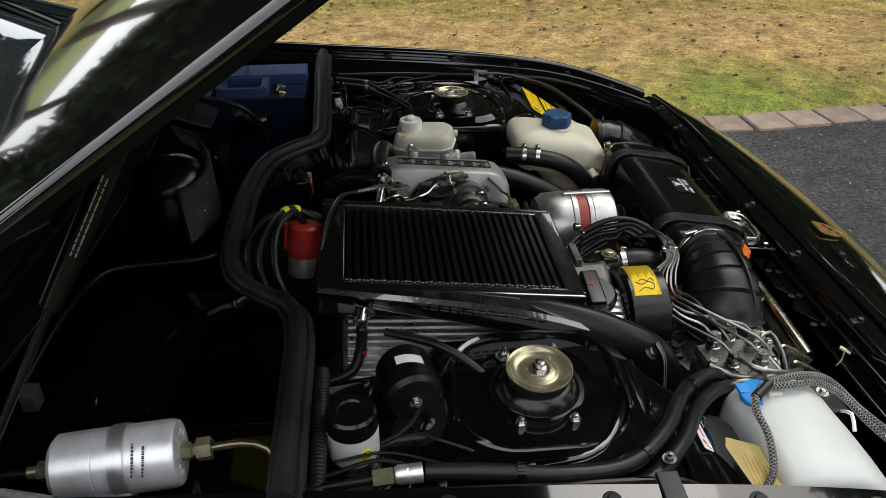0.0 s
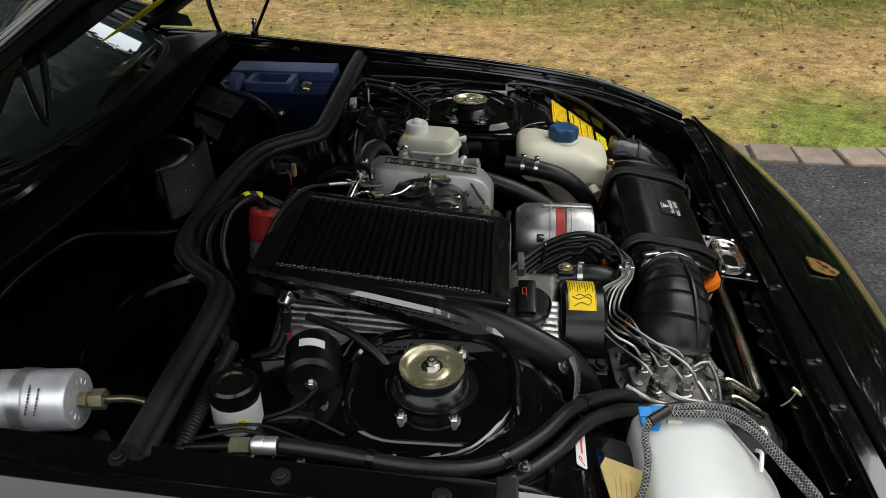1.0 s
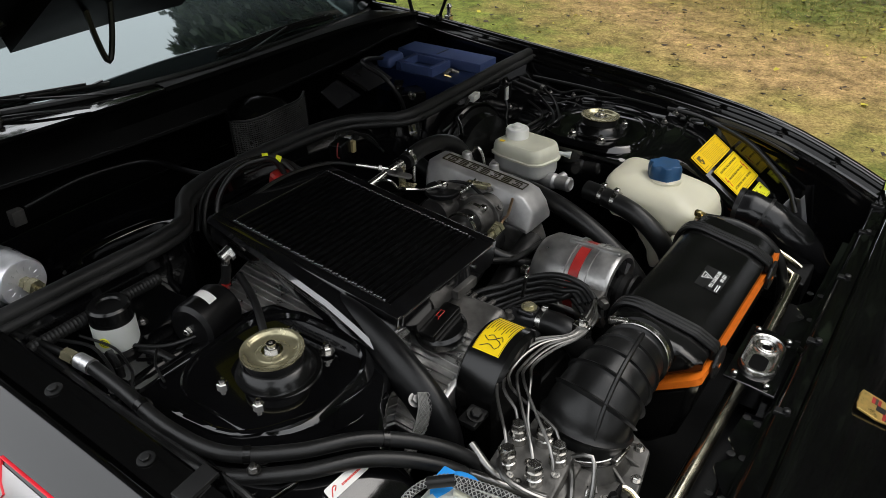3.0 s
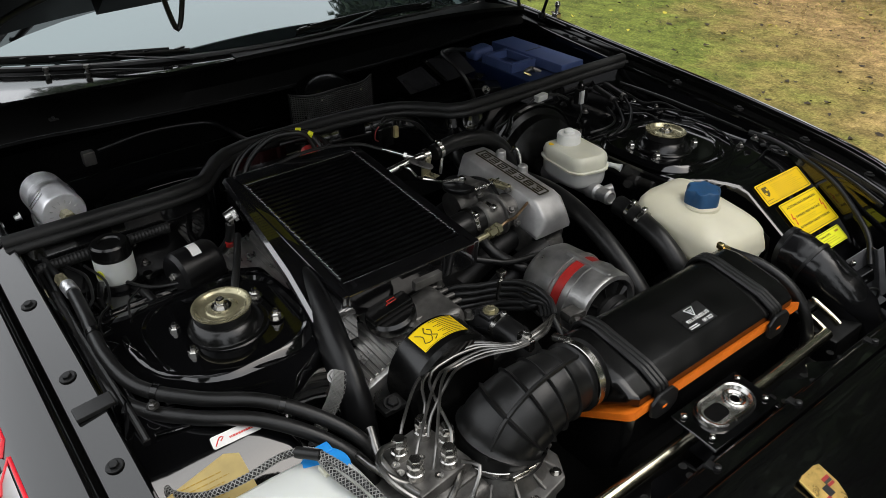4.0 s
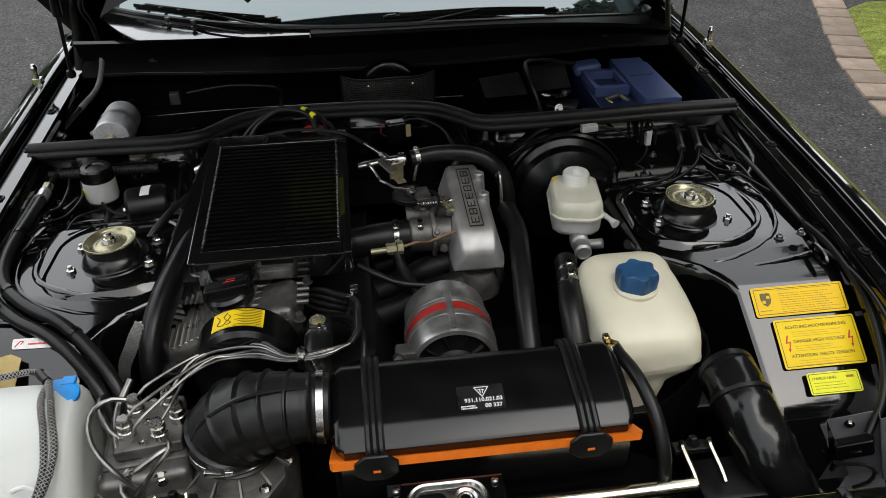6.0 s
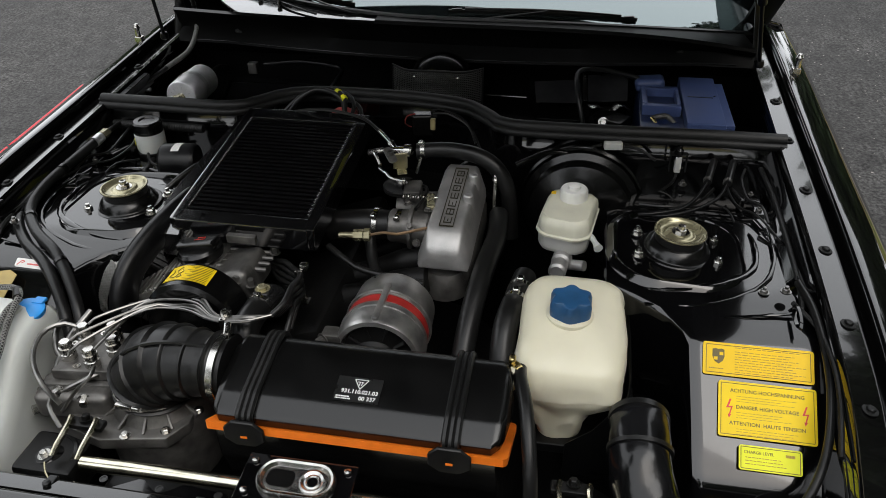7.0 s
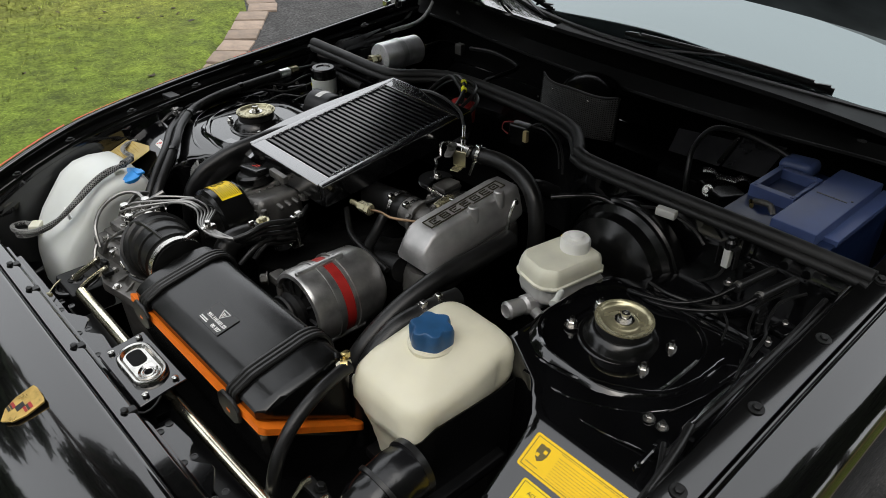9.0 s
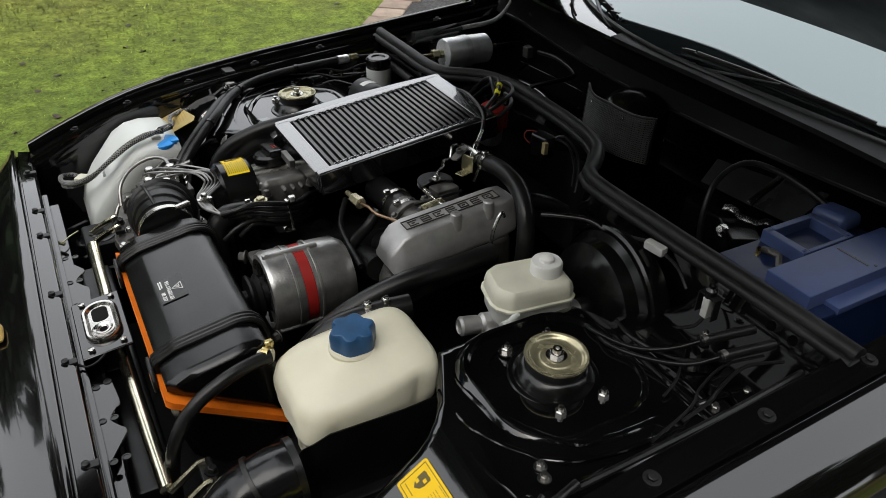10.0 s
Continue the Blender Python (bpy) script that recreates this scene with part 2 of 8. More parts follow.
def loft(bm, rows, closed=False, caps=False):
    """A skin over rows of points, each row as long as the others."""
    vs = [[bm.verts.new(Vector(p)) for p in row] for row in rows]
    k = len(rows[0])
    for a, b in zip(vs, vs[1:]):
        for i in range(k if closed else k - 1):
            bm.faces.new((a[i], a[(i + 1) % k], b[(i + 1) % k], b[i]))
    if caps:
        bm.faces.new(vs[0][::-1])
        bm.faces.new(vs[-1])
    return bm


def rrect(w, h, r, n=5):
    """Rounded rectangle outline about the origin."""
    out = []
    for cx, cy, a0 in ((w / 2 - r, h / 2 - r, 0), (-w / 2 + r, h / 2 - r, 90), (-w / 2 + r, -h / 2 + r, 180), (w / 2 - r, -h / 2 + r, 270)):
        for i in range(n + 1):
            a = radians(a0 + 90 * i / n)
            out.append((cx + r * math.cos(a), cy + r * math.sin(a)))
    return out


def hexbolt(bm, p, r=0.007, h=0.006, d=(0, 0, 1), washer=True, stud=0.0):
    m = aim(p, Vector(p) + Vector(d))
    if washer:
        lathe(bm, [(r * 1.45, 0), (r * 1.45, 0.0018), (0, 0.0018)], m, 16)
    lathe(bm, [(r, 0.0015), (r, h * 0.85), (r * 0.8, h), (0, h)], m, 6)
    if stud:
        lathe(bm, [(r * 0.5, h), (r * 0.5, h + stud), (0, h + stud * 1.1)], m, 10)
    return bm


def mesh_of(name, bm, material, sharp=38, thick=0.0):
    bmesh.ops.recalc_face_normals(bm, faces=bm.faces[:])
    me = bpy.data.meshes.new(name)
    bm.to_mesh(me)
    bm.free()
    me.shade_smooth()
    me.set_sharp_from_angle(angle=radians(sharp))
    me.materials.append(material)
    return me


def thing(name, at, label, category, group="", kind=""):
    e = new(name)
    e.location = at
    e.empty_display_size = 0.05
    return tagged(e, label, category, group, kind)


def flat_faces(ob):
    """Large faces keep their own normal beside rounded edges."""
    mod = ob.modifiers.new("face_normals", "WEIGHTED_NORMAL")
    mod.keep_sharp, mod.weight = True, 80


def part(name, bm, material, parent, label="", sharp=38, solid=0.0):
    ob = new(name, mesh_of(name, bm, material, sharp))
    ob.parent = parent
    if parent.type == "EMPTY":
        ob.matrix_parent_inverse = Matrix.Translation(-parent.location)
    if solid:
        mod = ob.modifiers.new("thickness", "SOLIDIFY")
        mod.thickness, mod.offset = solid, -1.0
    flat_faces(ob)
    if label:
        ob["label"] = label
    return ob


def single(name, bm, material, label, category, group="", kind="", sharp=38):
    ob = new(name, mesh_of(name, bm, material, sharp))
    return tagged(ob, label, category, group, kind)


def lettering(text, size, m, material, parent, name="lettering", bold=0.0):
    cu = bpy.data.curves.new("lettering", "FONT")
    cu.body, cu.size, cu.extrude, cu.offset = text, size, 0.0003, bold
    cu.align_x, cu.align_y = "CENTER", "CENTER"
    cu.resolution_u = 3
    tmp = new("lettering_tmp", cu)
    me = bpy.data.meshes.new_from_object(tmp.evaluated_get(bpy.context.evaluated_depsgraph_get()))
    bpy.data.objects.remove(tmp)
    bpy.data.curves.remove(cu)
    me.transform(m)
    me.materials.clear()
    me.materials.append(material)
    ob = new(name, me)
    ob.parent = parent
    return ob


def plane_frame(o, xdir, ydir):
    """Frame with origin o, x along xdir and y near ydir."""
    x = Vector(xdir).normalized()
    z = x.cross(Vector(ydir)).normalized()
    y = z.cross(x)
    m = Matrix((x, y, z)).transposed().to_4x4()
    m.translation = Vector(o)
    return m


def bars(bm, m, w, h, rows, fill=0.55, seed=1, left=True):
    """Rows of plain bars for writing too small to read, on the plane of m."""
    rng = random.Random(seed)
    ph = h / rows
    for i in range(rows):
        y = h / 2 - ph * (i + 0.5)
        x, end = -w / 2, w / 2 * rng.uniform(0.4, 1.0)
        while x < end:
            L = min(rng.uniform(0.03, 0.10) * w, end - x)
            if L > 0.01 * w:
                box(bm, (L, ph * fill, 0.0004), m @ Matrix.Translation((x + L / 2, y, 0)))
            x += L + 0.016 * w
    return bm


def interp(x, table):
    for (x0, v0), (x1, v1) in zip(table, table[1:]):
        if x <= x1:
            f = max(0.0, (x - x0) / (x1 - x0))
            return v0 + (v1 - v0) * f
    return table[-1][1]

# ---- ground ----
def grass_mat(name, stops, lo, hi, reach=0.0):
    """Lawn whose colour changes with the distance from the drive, broken up by patches and tufts."""
    m = mat(name, (1, 1, 1), 0.9, vary=0.3, scale=5, bump=1.0, bscale=60, spec=0.2)
    n, l = m.node_tree.nodes, m.node_tree.links
    p = n["Principled BSDF"]
    src = p.inputs["Base Color"].links[0].from_socket
    tc = n.new("ShaderNodeTexCoord")
    sep = n.new("ShaderNodeSeparateXYZ")
    l.new(tc.outputs["Object"], sep.inputs["Vector"])
    patch = n.new("ShaderNodeTexNoise")
    patch.inputs["Scale"].default_value, patch.inputs["Detail"].default_value, patch.inputs["Roughness"].default_value = 1.3, 7.0, 0.65
    l.new(tc.outputs["Object"], patch.inputs["Vector"])
    sh = n.new("ShaderNodeMath")
    sh.operation = "MULTIPLY_ADD"
    l.new(patch.outputs["Fac"], sh.inputs[0])
    sh.inputs[1].default_value = 3.6
    bend = n.new("ShaderNodeMapRange")
    bend.inputs["From Min"].default_value, bend.inputs["From Max"].default_value = -4.0, -0.6
    bend.inputs["To Min"].default_value, bend.inputs["To Max"].default_value = reach, 0.0
    l.new(sep.outputs["X"], bend.inputs["Value"])
    along = n.new("ShaderNodeMath")
    l.new(sep.outputs["Y"], along.inputs[0])
    l.new(bend.outputs["Result"], along.inputs[1])
    l.new(along.outputs["Value"], sh.inputs[2])
    mr = n.new("ShaderNodeMapRange")
    mr.inputs["From Min"].default_value, mr.inputs["From Max"].default_value = lo + 1.8, hi + 1.8
    l.new(sh.outputs["Value"], mr.inputs["Value"])
    r = n.new("ShaderNodeValToRGB")
    while len(r.color_ramp.elements) < len(stops):
        r.color_ramp.elements.new(0.5)
    for e, (pos_, col) in zip(r.color_ramp.elements, stops):
        e.position, e.color = pos_, (*col, 1)
    l.new(mr.outputs["Result"], r.inputs["Fac"])
    out = r.outputs["Color"]
    for fac in (src,):
        mx = n.new("ShaderNodeMix")
        mx.data_type, mx.blend_type = "RGBA", "MULTIPLY"
        mx.inputs["Factor"].default_value = 1.0
        l.new(out, mx.inputs["A"])
        l.new(fac, mx.inputs["B"])
        out = mx.outputs["Result"]
    for scale, lo_, hi_ in ((13.0, 0.55, 1.42), (60.0, 0.5, 1.5)):
        tuft = n.new("ShaderNodeTexNoise")
        tuft.inputs["Scale"].default_value, tuft.inputs["Detail"].default_value, tuft.inputs["Roughness"].default_value = scale, 6.0, 0.75
        l.new(tc.outputs["Object"], tuft.inputs["Vector"])
        tr = n.new("ShaderNodeMapRange")
        tr.inputs["From Min"].default_value, tr.inputs["From Max"].default_value = 0.35, 0.65
        tr.inputs["To Min"].default_value, tr.inputs["To Max"].default_value = lo_, hi_
        l.new(tuft.outputs["Fac"], tr.inputs["Value"])
        m3 = n.new("ShaderNodeMix")
        m3.data_type, m3.blend_type = "RGBA", "MULTIPLY"
        m3.inputs["Factor"].default_value = 1.0
        l.new(out, m3.inputs["A"])
        l.new(tr.outputs["Result"], m3.inputs["B"])
        out = m3.outputs["Result"]
    l.new(out, p.inputs["Base Color"])
    return m


DRYGRASS = grass_mat("dry_lawn", ((0.0, (0.155, 0.18, 0.035)), (0.2, (0.285, 0.215, 0.07)), (0.42, (0.40, 0.26, 0.11)), (0.62, (0.335, 0.245, 0.078)), (0.85, (0.17, 0.185, 0.04)), (1.0, (0.15, 0.16, 0.04))), 2.2, 6.2, -3.0)
GREENGRASS = grass_mat("green_lawn", ((0.0, (0.215, 0.178, 0.05)), (0.35, (0.152, 0.163, 0.033)), (0.65, (0.108, 0.142, 0.022)), (1.0, (0.08, 0.116, 0.018))), -7.0, -2.0)
BLADEDRY = mat("dry_grass_blade", (0.5, 0.37, 0.135), 0.8, vary=0.5, scale=3, spec=0.15)
BLADEGREEN = mat("green_grass_blade", (0.26, 0.3, 0.06), 0.8, vary=0.5, scale=3, spec=0.2)
speckle(BLADEGREEN, 3.0, 0.6, 1.35)


def by_island(m, lo, hi):
    """Each loose piece of the mesh gets its own brightness."""
    n, l = m.node_tree.nodes, m.node_tree.links
    p = n["Principled BSDF"]
    src = p.inputs["Base Color"].links[0].from_socket
    g = n.new("ShaderNodeNewGeometry")
    r = n.new("ShaderNodeMapRange")
    r.inputs["To Min"].default_value, r.inputs["To Max"].default_value = lo, hi
    l.new(g.outputs["Random Per Island"], r.inputs["Value"])
    mx = n.new("ShaderNodeMix")
    mx.data_type, mx.blend_type = "RGBA", "MULTIPLY"
    mx.inputs["Factor"].default_value = 1.0
    l.new(src, mx.inputs["A"])
    l.new(r.outputs["Result"], mx.inputs["B"])
    l.new(mx.outputs["Result"], p.inputs["Base Color"])


by_island(BLADEDRY, 0.35, 1.5)
by_island(BLADEGREEN, 0.55, 1.4)
by_island(LEAF, 0.5, 1.5)
DEADLEAF = mat("dead_leaf", (0.05, 0.035, 0.02), 0.8, vary=0.5, scale=5)
PETAL = mat("yellow_petal", (0.6, 0.5, 0.05), 0.7, vary=0.2)

bm = bm_new()
k = 150.0
loft(bm, [[(-k, -k, 0), (k, -k, 0)], [(-k, k, 0), (k, k, 0)]])
single("ground", bm, ASPHALT, "grey asphalt driveway the car stands on", "driveway", kind="structure")

KERB_LEFT = [(9, 3.1), (2.66, 2.42), (1.57, 2.34), (0, 2.44), (-1.2, 2.6), (-1.7, 2.66), (-2.4, 2.79), (-3.7, 3.28), (-9, 5.6)]
KERB_RIGHT = [(9, -2.6), (1.6, -2.12), (0.4, -2.22), (-0.5, -2.62), (-1.18, -3.24), (-1.72, -3.88), (-2.05, -4.36), (-3.2, -7.5), (-4, -12)]


def lawn(name, edge, side, material, label):
    pts = spline([(x, y, 0.012) for x, y in edge], 0.3)
    rows = [[(p.x, p.y, 0.0), (p.x, p.y + side * 0.10, 0.035), (p.x, p.y + side * 3, 0.02), (p.x, p.y + side * 12, 0.02), (p.x, p.y + side * 60, 0.02)] for p in pts]
    b = bm_new()
    loft(b, rows)
    return single(name, b, material, label, "lawn", kind="structure")


lawn("lawn_left", [(60, 7), (15, 3.75)] + KERB_LEFT + [(-60, 16)], 1, DRYGRASS, "dry yellowing lawn with fallen leaves")
lawn("lawn_right", [(60, -6), (15, -3.05)] + KERB_RIGHT, -1, GREENGRASS, "short green lawn beside the driveway")

# ---- the car ----
car = thing("car", (0, 0, 0), "black sports car parked with its hood raised, engine bay open", "car")
CREST = [(-1.3, 0.965), (-0.75, 0.945), (-0.3, 0.908), (0.0, 0.885), (0.2, 0.862), (0.36, 0.835), (0.5, 0.79), (0.6, 0.752), (0.72, 0.70), (0.84, 0.60), (0.9, 0.5)]
WIDE = [(-1.3, 1.0), (0.35, 1.0), (0.6, 0.975), (0.75, 0.94), (0.9, 0.86)]


def eased(x, table):
    """interp() with its corners rounded off over about 0.2 m."""
    w = ((-0.1, 1), (-0.075, 2), (-0.05, 3), (-0.025, 4), (0, 5), (0.025, 4), (0.05, 3), (0.075, 2), (0.1, 1))
    return sum(k * interp(x + o, table) for o, k in w) / sum(k for o, k in w)


def crest(x):
    return eased(x, CREST)


def fender(side):
    xs = [-0.95 + 0.05 * i for i in range(32)]
    rows = []
    for x in xs:
        z, f = crest(x), eased(x, WIDE) * side
        rows.append([(x, y * f, zz) for y, zz in (
            (0.733, z - 0.06), (0.737, z - 0.022), (0.742, z - 0.014), (0.782, z - 0.0205), (0.7835, z - 0.034), (0.79, z - 0.036), (0.7925, z - 0.012),
            (0.796, z - 0.003), (0.802, z), (0.822, z - 0.006), (0.848, z - 0.017), (0.872, z - 0.035), (0.888, z - 0.065), (0.897, z - 0.11), (0.90, z - 0.2), (0.893, 0.36), (0.85, 0.30))])
    b = bm_new()
    loft(b, rows)
    ob = part("fender", b, PAINT, car, "glossy black front fender with a bolted flange", sharp=50)
    for x in (0.108,) if side < 0 else ():
        bb = bm_new()
        f = interp(x, WIDE) * side
        box(bb, (0.026, 0.05, 0.007), Matrix.Translation((x, 0.752 * f, crest(x) - 0.014)) @ Matrix.Rotation(-0.1 * side, 4, "X"), 0.002)
        part("edge_clip", bb, RUBBER, ob)
    bolt_x = (-0.50, -0.33, -0.145, 0.035, 0.207, 0.36, 0.49)
    for x in bolt_x:
        bb = bm_new()
        f = interp(x, WIDE) * side
        hexbolt(bb, (x, 0.762 * f, crest(x) - 0.017), 0.0065, 0.006, (0, 0.16 * side, 0.98))
        lathe(bb, [(0.0115, 0), (0.011, 0.0015), (0.0085, 0.0018)], aim((x, 0.762 * f, crest(x) - 0.017), (x, 0.762 * f + 0.16 * side, crest(x) + 0.98)), 16, close=False)
        part("bolt", bb, DARK, ob)
    return ob


fenders = {s: fender(s) for s in (1, -1)}

# red outline graphic on the side of one fender
b = bm_new()


def on_skin(x, s):
    """A point of the outer skin s metres below the crest along the surface."""
    z = crest(x)
    prof = [(0.802, 0.0), (0.822, -0.006), (0.848, -0.017), (0.872, -0.035), (0.888, -0.065), (0.897, -0.11), (0.90, -0.2)]
    run = 0.0
    for (y0, z0), (y1, z1) in zip(prof, prof[1:]):
        L = math.hypot(y1 - y0, z1 - z0)
        if run + L >= s:
            f = (s - run) / L
            nn = Vector((0, -abs(z1 - z0), abs(y1 - y0))).normalized()
            w = interp(x, WIDE)
            return Vector((x, -(y0 + f * (y1 - y0)) * w, z + z0 + f * (z1 - z0))) + nn * 0.0012
        run += L
    return Vector((x, -0.846, z - 0.2))


def skin_tube(b, pts, r=0.0026):
    dense = []
    for (x0, s0), (x1, s1) in zip(pts, pts[1:]):
        k = max(2, int(math.hypot(x1 - x0, s1 - s0) / 0.012))
        dense += [on_skin(x0 + (x1 - x0) * i / k, s0 + (s1 - s0) * i / k) for i in range(k + 1)]
    tube(b, dense, r, 6, smooth=False, flat=0.35)


for x0 in (-0.08, 0.14, 0.36):
    skin_tube(b, [(x0 - 0.02, 0.06), (x0 + 0.17, 0.058), (x0 + 0.19, 0.07), (x0 + 0.15, 0.09), (x0 + 0.17, 0.15), (x0 - 0.02, 0.15), (x0 + 0.01, 0.09), (x0 - 0.02, 0.06)])
skin_tube(b, [(-0.4, 0.06), (-0.13, 0.056), (-0.11, 0.062), (-0.2, 0.075), (-0.17, 0.115), (-0.42, 0.145)])
part("decal", b, DECALRED, fenders[-1], "red outline lettering graphic")
for x0 in (-0.08, 0.14, 0.36):
    b = bm_new()
    loft(b, [[on_skin(x0 - 0.012 + 0.168 * i / 8, sk) for sk in (0.066, 0.08, 0.1, 0.12, 0.144)] for i in range(9)])
    part("decal_fill", b, PINKSIL, fenders[-1], "pale silver decal field")

# nose panel with the badge
b = bm_new()
rows = []
for i in range(41):
    y = 0.80 * math.sin(math.pi * (i / 40 - 0.5)) if i not in (0, 40) else 0.80 * (1 if i else -1)
    q = (abs(y) / 0.8) ** 2.2
    tip = 0.645 + 0.285 * max(0.0, 1 - (abs(y) / 0.801) ** 2.6) ** 0.55
    zl = 0.747 - 0.022 * max(0.0, (abs(y) - 0.5) / 0.3) ** 2
    row = [(0.594, y, zl - 0.09), (0.595, y, zl - 0.014), (0.598, y, zl - 0.008), (0.602, y, zl - 0.006), (0.626, y, zl - 0.001), (0.6275, y, zl - 0.003), (0.628, y, zl - 0.014), (0.6305, y, zl - 0.014), (0.6315, y, zl + 0.001), (0.633, y, zl + 0.004), (0.64, y, zl + 0.006)]
    for t, dz in ((0.06, -0.003), (0.15, -0.008), (0.28, -0.0165), (0.5, -0.042), (0.7, -0.08), (0.85, -0.125), (0.95, -0.18), (1.0, -0.26), (0.97, -0.4)):
        row.append((0.64 + (tip - 0.64) * t, y, zl + 0.006 + dz * (1 + 0.4 * q)))
    rows.append(row)
loft(b, rows)
nose = part("nose_panel", b, PAINT, car, "glossy black nose panel in front of the hood opening", sharp=50)
for y in (-0.63, -0.44, -0.332, -0.115, 0.086, 0.318, 0.52, 0.66):
    bb = bm_new()
    box(bb, (0.026, 0.014, 0.008), Matrix.Translation((0.608, y, 0.7395)), 0.002)
    lathe(bb, [(0.0055, 0.003), (0.0055, 0.007), (0.003, 0.008), (0, 0.008)], Matrix.Translation((0.612, y, 0.741)), 12)
    part("clip", bb, RUBBER, nose)
b = bm_new()
box(b, (0.03, 1.3, 0.36), (0.62, 0, 0.50), 0.004)
box(b, (0.30, 1.30, 0.02), (0.74, 0, 0.32), 0.004)
part("valance", b, COWLMAT, car, "dull black valance under the nose")
# badge: a gold shield with plain fields
bd = plane_frame((0.722, -0.032, 0.7385), (0, 1, 0), (-1, 0, 0.32))
shield = [(-0.024, 0.03), (-0.012, 0.033), (0, 0.031), (0.012, 0.033), (0.024, 0.03), (0.025, 0.0), (0.018, -0.02), (0.0, -0.034), (-0.018, -0.02), (-0.025, 0.0)]
b = bm_new()
prism(b, shield, 0.004, bd, 0.0012)
badge = part("badge", b, GOLD, nose, "gold shield badge with red and black fields")
for mt, sx, sy, w, h in ((RED, -0.012, -0.008, 0.014, 0.005), (RED, 0.012, 0.012, 0.014, 0.005), (INK, -0.012, -0.016, 0.012, 0.004), (RED, 0.012, 0.003, 0.014, 0.004), (INK, 0.012, 0.0075, 0.014, 0.004),
                          (INK, -0.012, -0.0115, 0.014, 0.0025), (LABELBLK, 0.0, -0.001, 0.012, 0.014)):
    b = bm_new()
    box(b, (w, h, 0.0008), bd @ Matrix.Translation((sx, sy, 0.0042)))
    part("field", b, mt, badge)

# inner side panels with the strut towers
SHELF = [(-0.34, 0.80), (-0.16, 0.80), (-0.13, 0.818), (0.12, 0.818), (0.16, 0.808), (0.21, 0.795), (0.36, 0.692), (0.40, 0.66), (0.44, 0.56), (0.62, 0.52)]
INNER = [(-0.34, 0.47), (-0.16, 0.44), (-0.12, 0.405), (0.12, 0.405), (0.17, 0.50), (0.21, 0.535), (0.36, 0.545), (0.44, 0.555), (0.62, 0.58)]


def apron(side):
    rows = []
    for i in range(49):
        x = -0.34 + 0.02 * i
        z, w = crest(x), eased(x, WIDE)
        zs, yi = interp(x, SHELF), interp(x, INNER)
        zs = min(zs, z - 0.05)
        k = min(1.0, max(0.0, (x - 0.10) / 0.06))
        rows.append([(x, side * y * w, zz) for y, zz in ((0.735 + 0.003 * k, z - 0.03), (0.722 + 0.015 * k, z - 0.05), (0.714 + 0.022 * k, zs + 0.02), (0.70 + 0.032 * k, zs + 0.004), (0.66 + 0.05 * k, zs), (yi + 0.02, zs), (yi + 0.005, zs - 0.005), (yi, zs - 0.02), (yi - 0.02, zs - 0.2), (yi - 0.03, 0.34))])
    b = bm_new()
    loft(b, rows)
    return part("inner_panel", b, BAYPAINT, car, "glossy black inner wing panel", sharp=40, solid=0.003)


aprons = {s: apron(s) for s in (1, -1)}

# firewall, following the line of the rubber seal
SEAL = [(-0.318, -0.755), (-0.318, -0.6), (-0.318, -0.47), (-0.335, -0.405), (-0.395, -0.355), (-0.43, -0.28), (-0.435, -0.1), (-0.425, 0.02), (-0.40, 0.10), (-0.345, 0.155), (-0.312, 0.2), (-0.312, 0.4), (-0.318, 0.6), (-0.318, 0.755)]
line = spline([(x, y, 0.0) for x, y in SEAL], 0.03)
b = bm_new()
rows = []
for p in line:
    rows.append([(p.x + 0.02, p.y, 0.34), (p.x + 0.02, p.y, 0.84), (p.x + 0.012, p.y, 0.858), (p.x + 0.008, p.y, 0.885), (p.x - 0.008, p.y, 0.885), (p.x - 0.012, p.y, 0.34)])
loft(b, rows, closed=True, caps=True)
firewall = part("firewall", b, BAYPAINT, car, "black firewall between engine bay and cowl", sharp=45)
b = bm_new()
tube(b, [(p.x, p.y, 0.898) for p in line], 0.013, 14, smooth=False)
tube(b, [(p.x - 0.014, p.y, 0.893) for p in line], 0.005, 10, smooth=False)
tube(b, [(p.x + 0.014, p.y, 0.888) for p in line], 0.0085, 10, smooth=False)
part("seal", b, SEALRUB, car, "thick black rubber hood seal")
# corrugated loom below the seal
for y0, y1 in ((-0.72, -0.50),):
    b = bm_new()
    tube(b, [(-0.288, y0, 0.85), (-0.288, (y0 + y1) / 2, 0.852), (-0.288, y1, 0.852)], 0.0095, 12, step=0.002, ribs=0.0009, rib_every=0.006)
    part("loom_sleeve", b, SEALRUB, firewall, "black corrugated cable loom")

# cowl well behind the firewall
b = bm_new()
rows = []
for i in range(39):
    y = -0.74 + 1.48 * i / 38
    q, qq = (y / 0.78) ** 2, min(1.0, (y / 0.6) ** 2)
    lx, lz = -0.626 - 0.055 * qq, 0.922
    rows.append([(-0.30, y, 0.72), (-0.73, y, 0.72), (-0.745, y, 0.74), (-0.75, y, 0.87), (lx - 0.012, y, lz - 0.012), (lx, y, lz - 0.006), (lx - 0.003, y, lz), (-0.652 - 0.06 * q, y, 0.95), (-0.645 - 0.055 * q, y, 0.985 - 0.07 * max(0, y) * q), (-0.632 - 0.055 * q, y, 1.0 - 0.07 * max(0, y) * q)])
loft(b, rows)
cowl = part("cowl", b, COWLMAT, car, "dull black cowl panel under the windscreen", sharp=45)
# added thin grey tube stands in for the highlight along the cowl lip
b = bm_new()
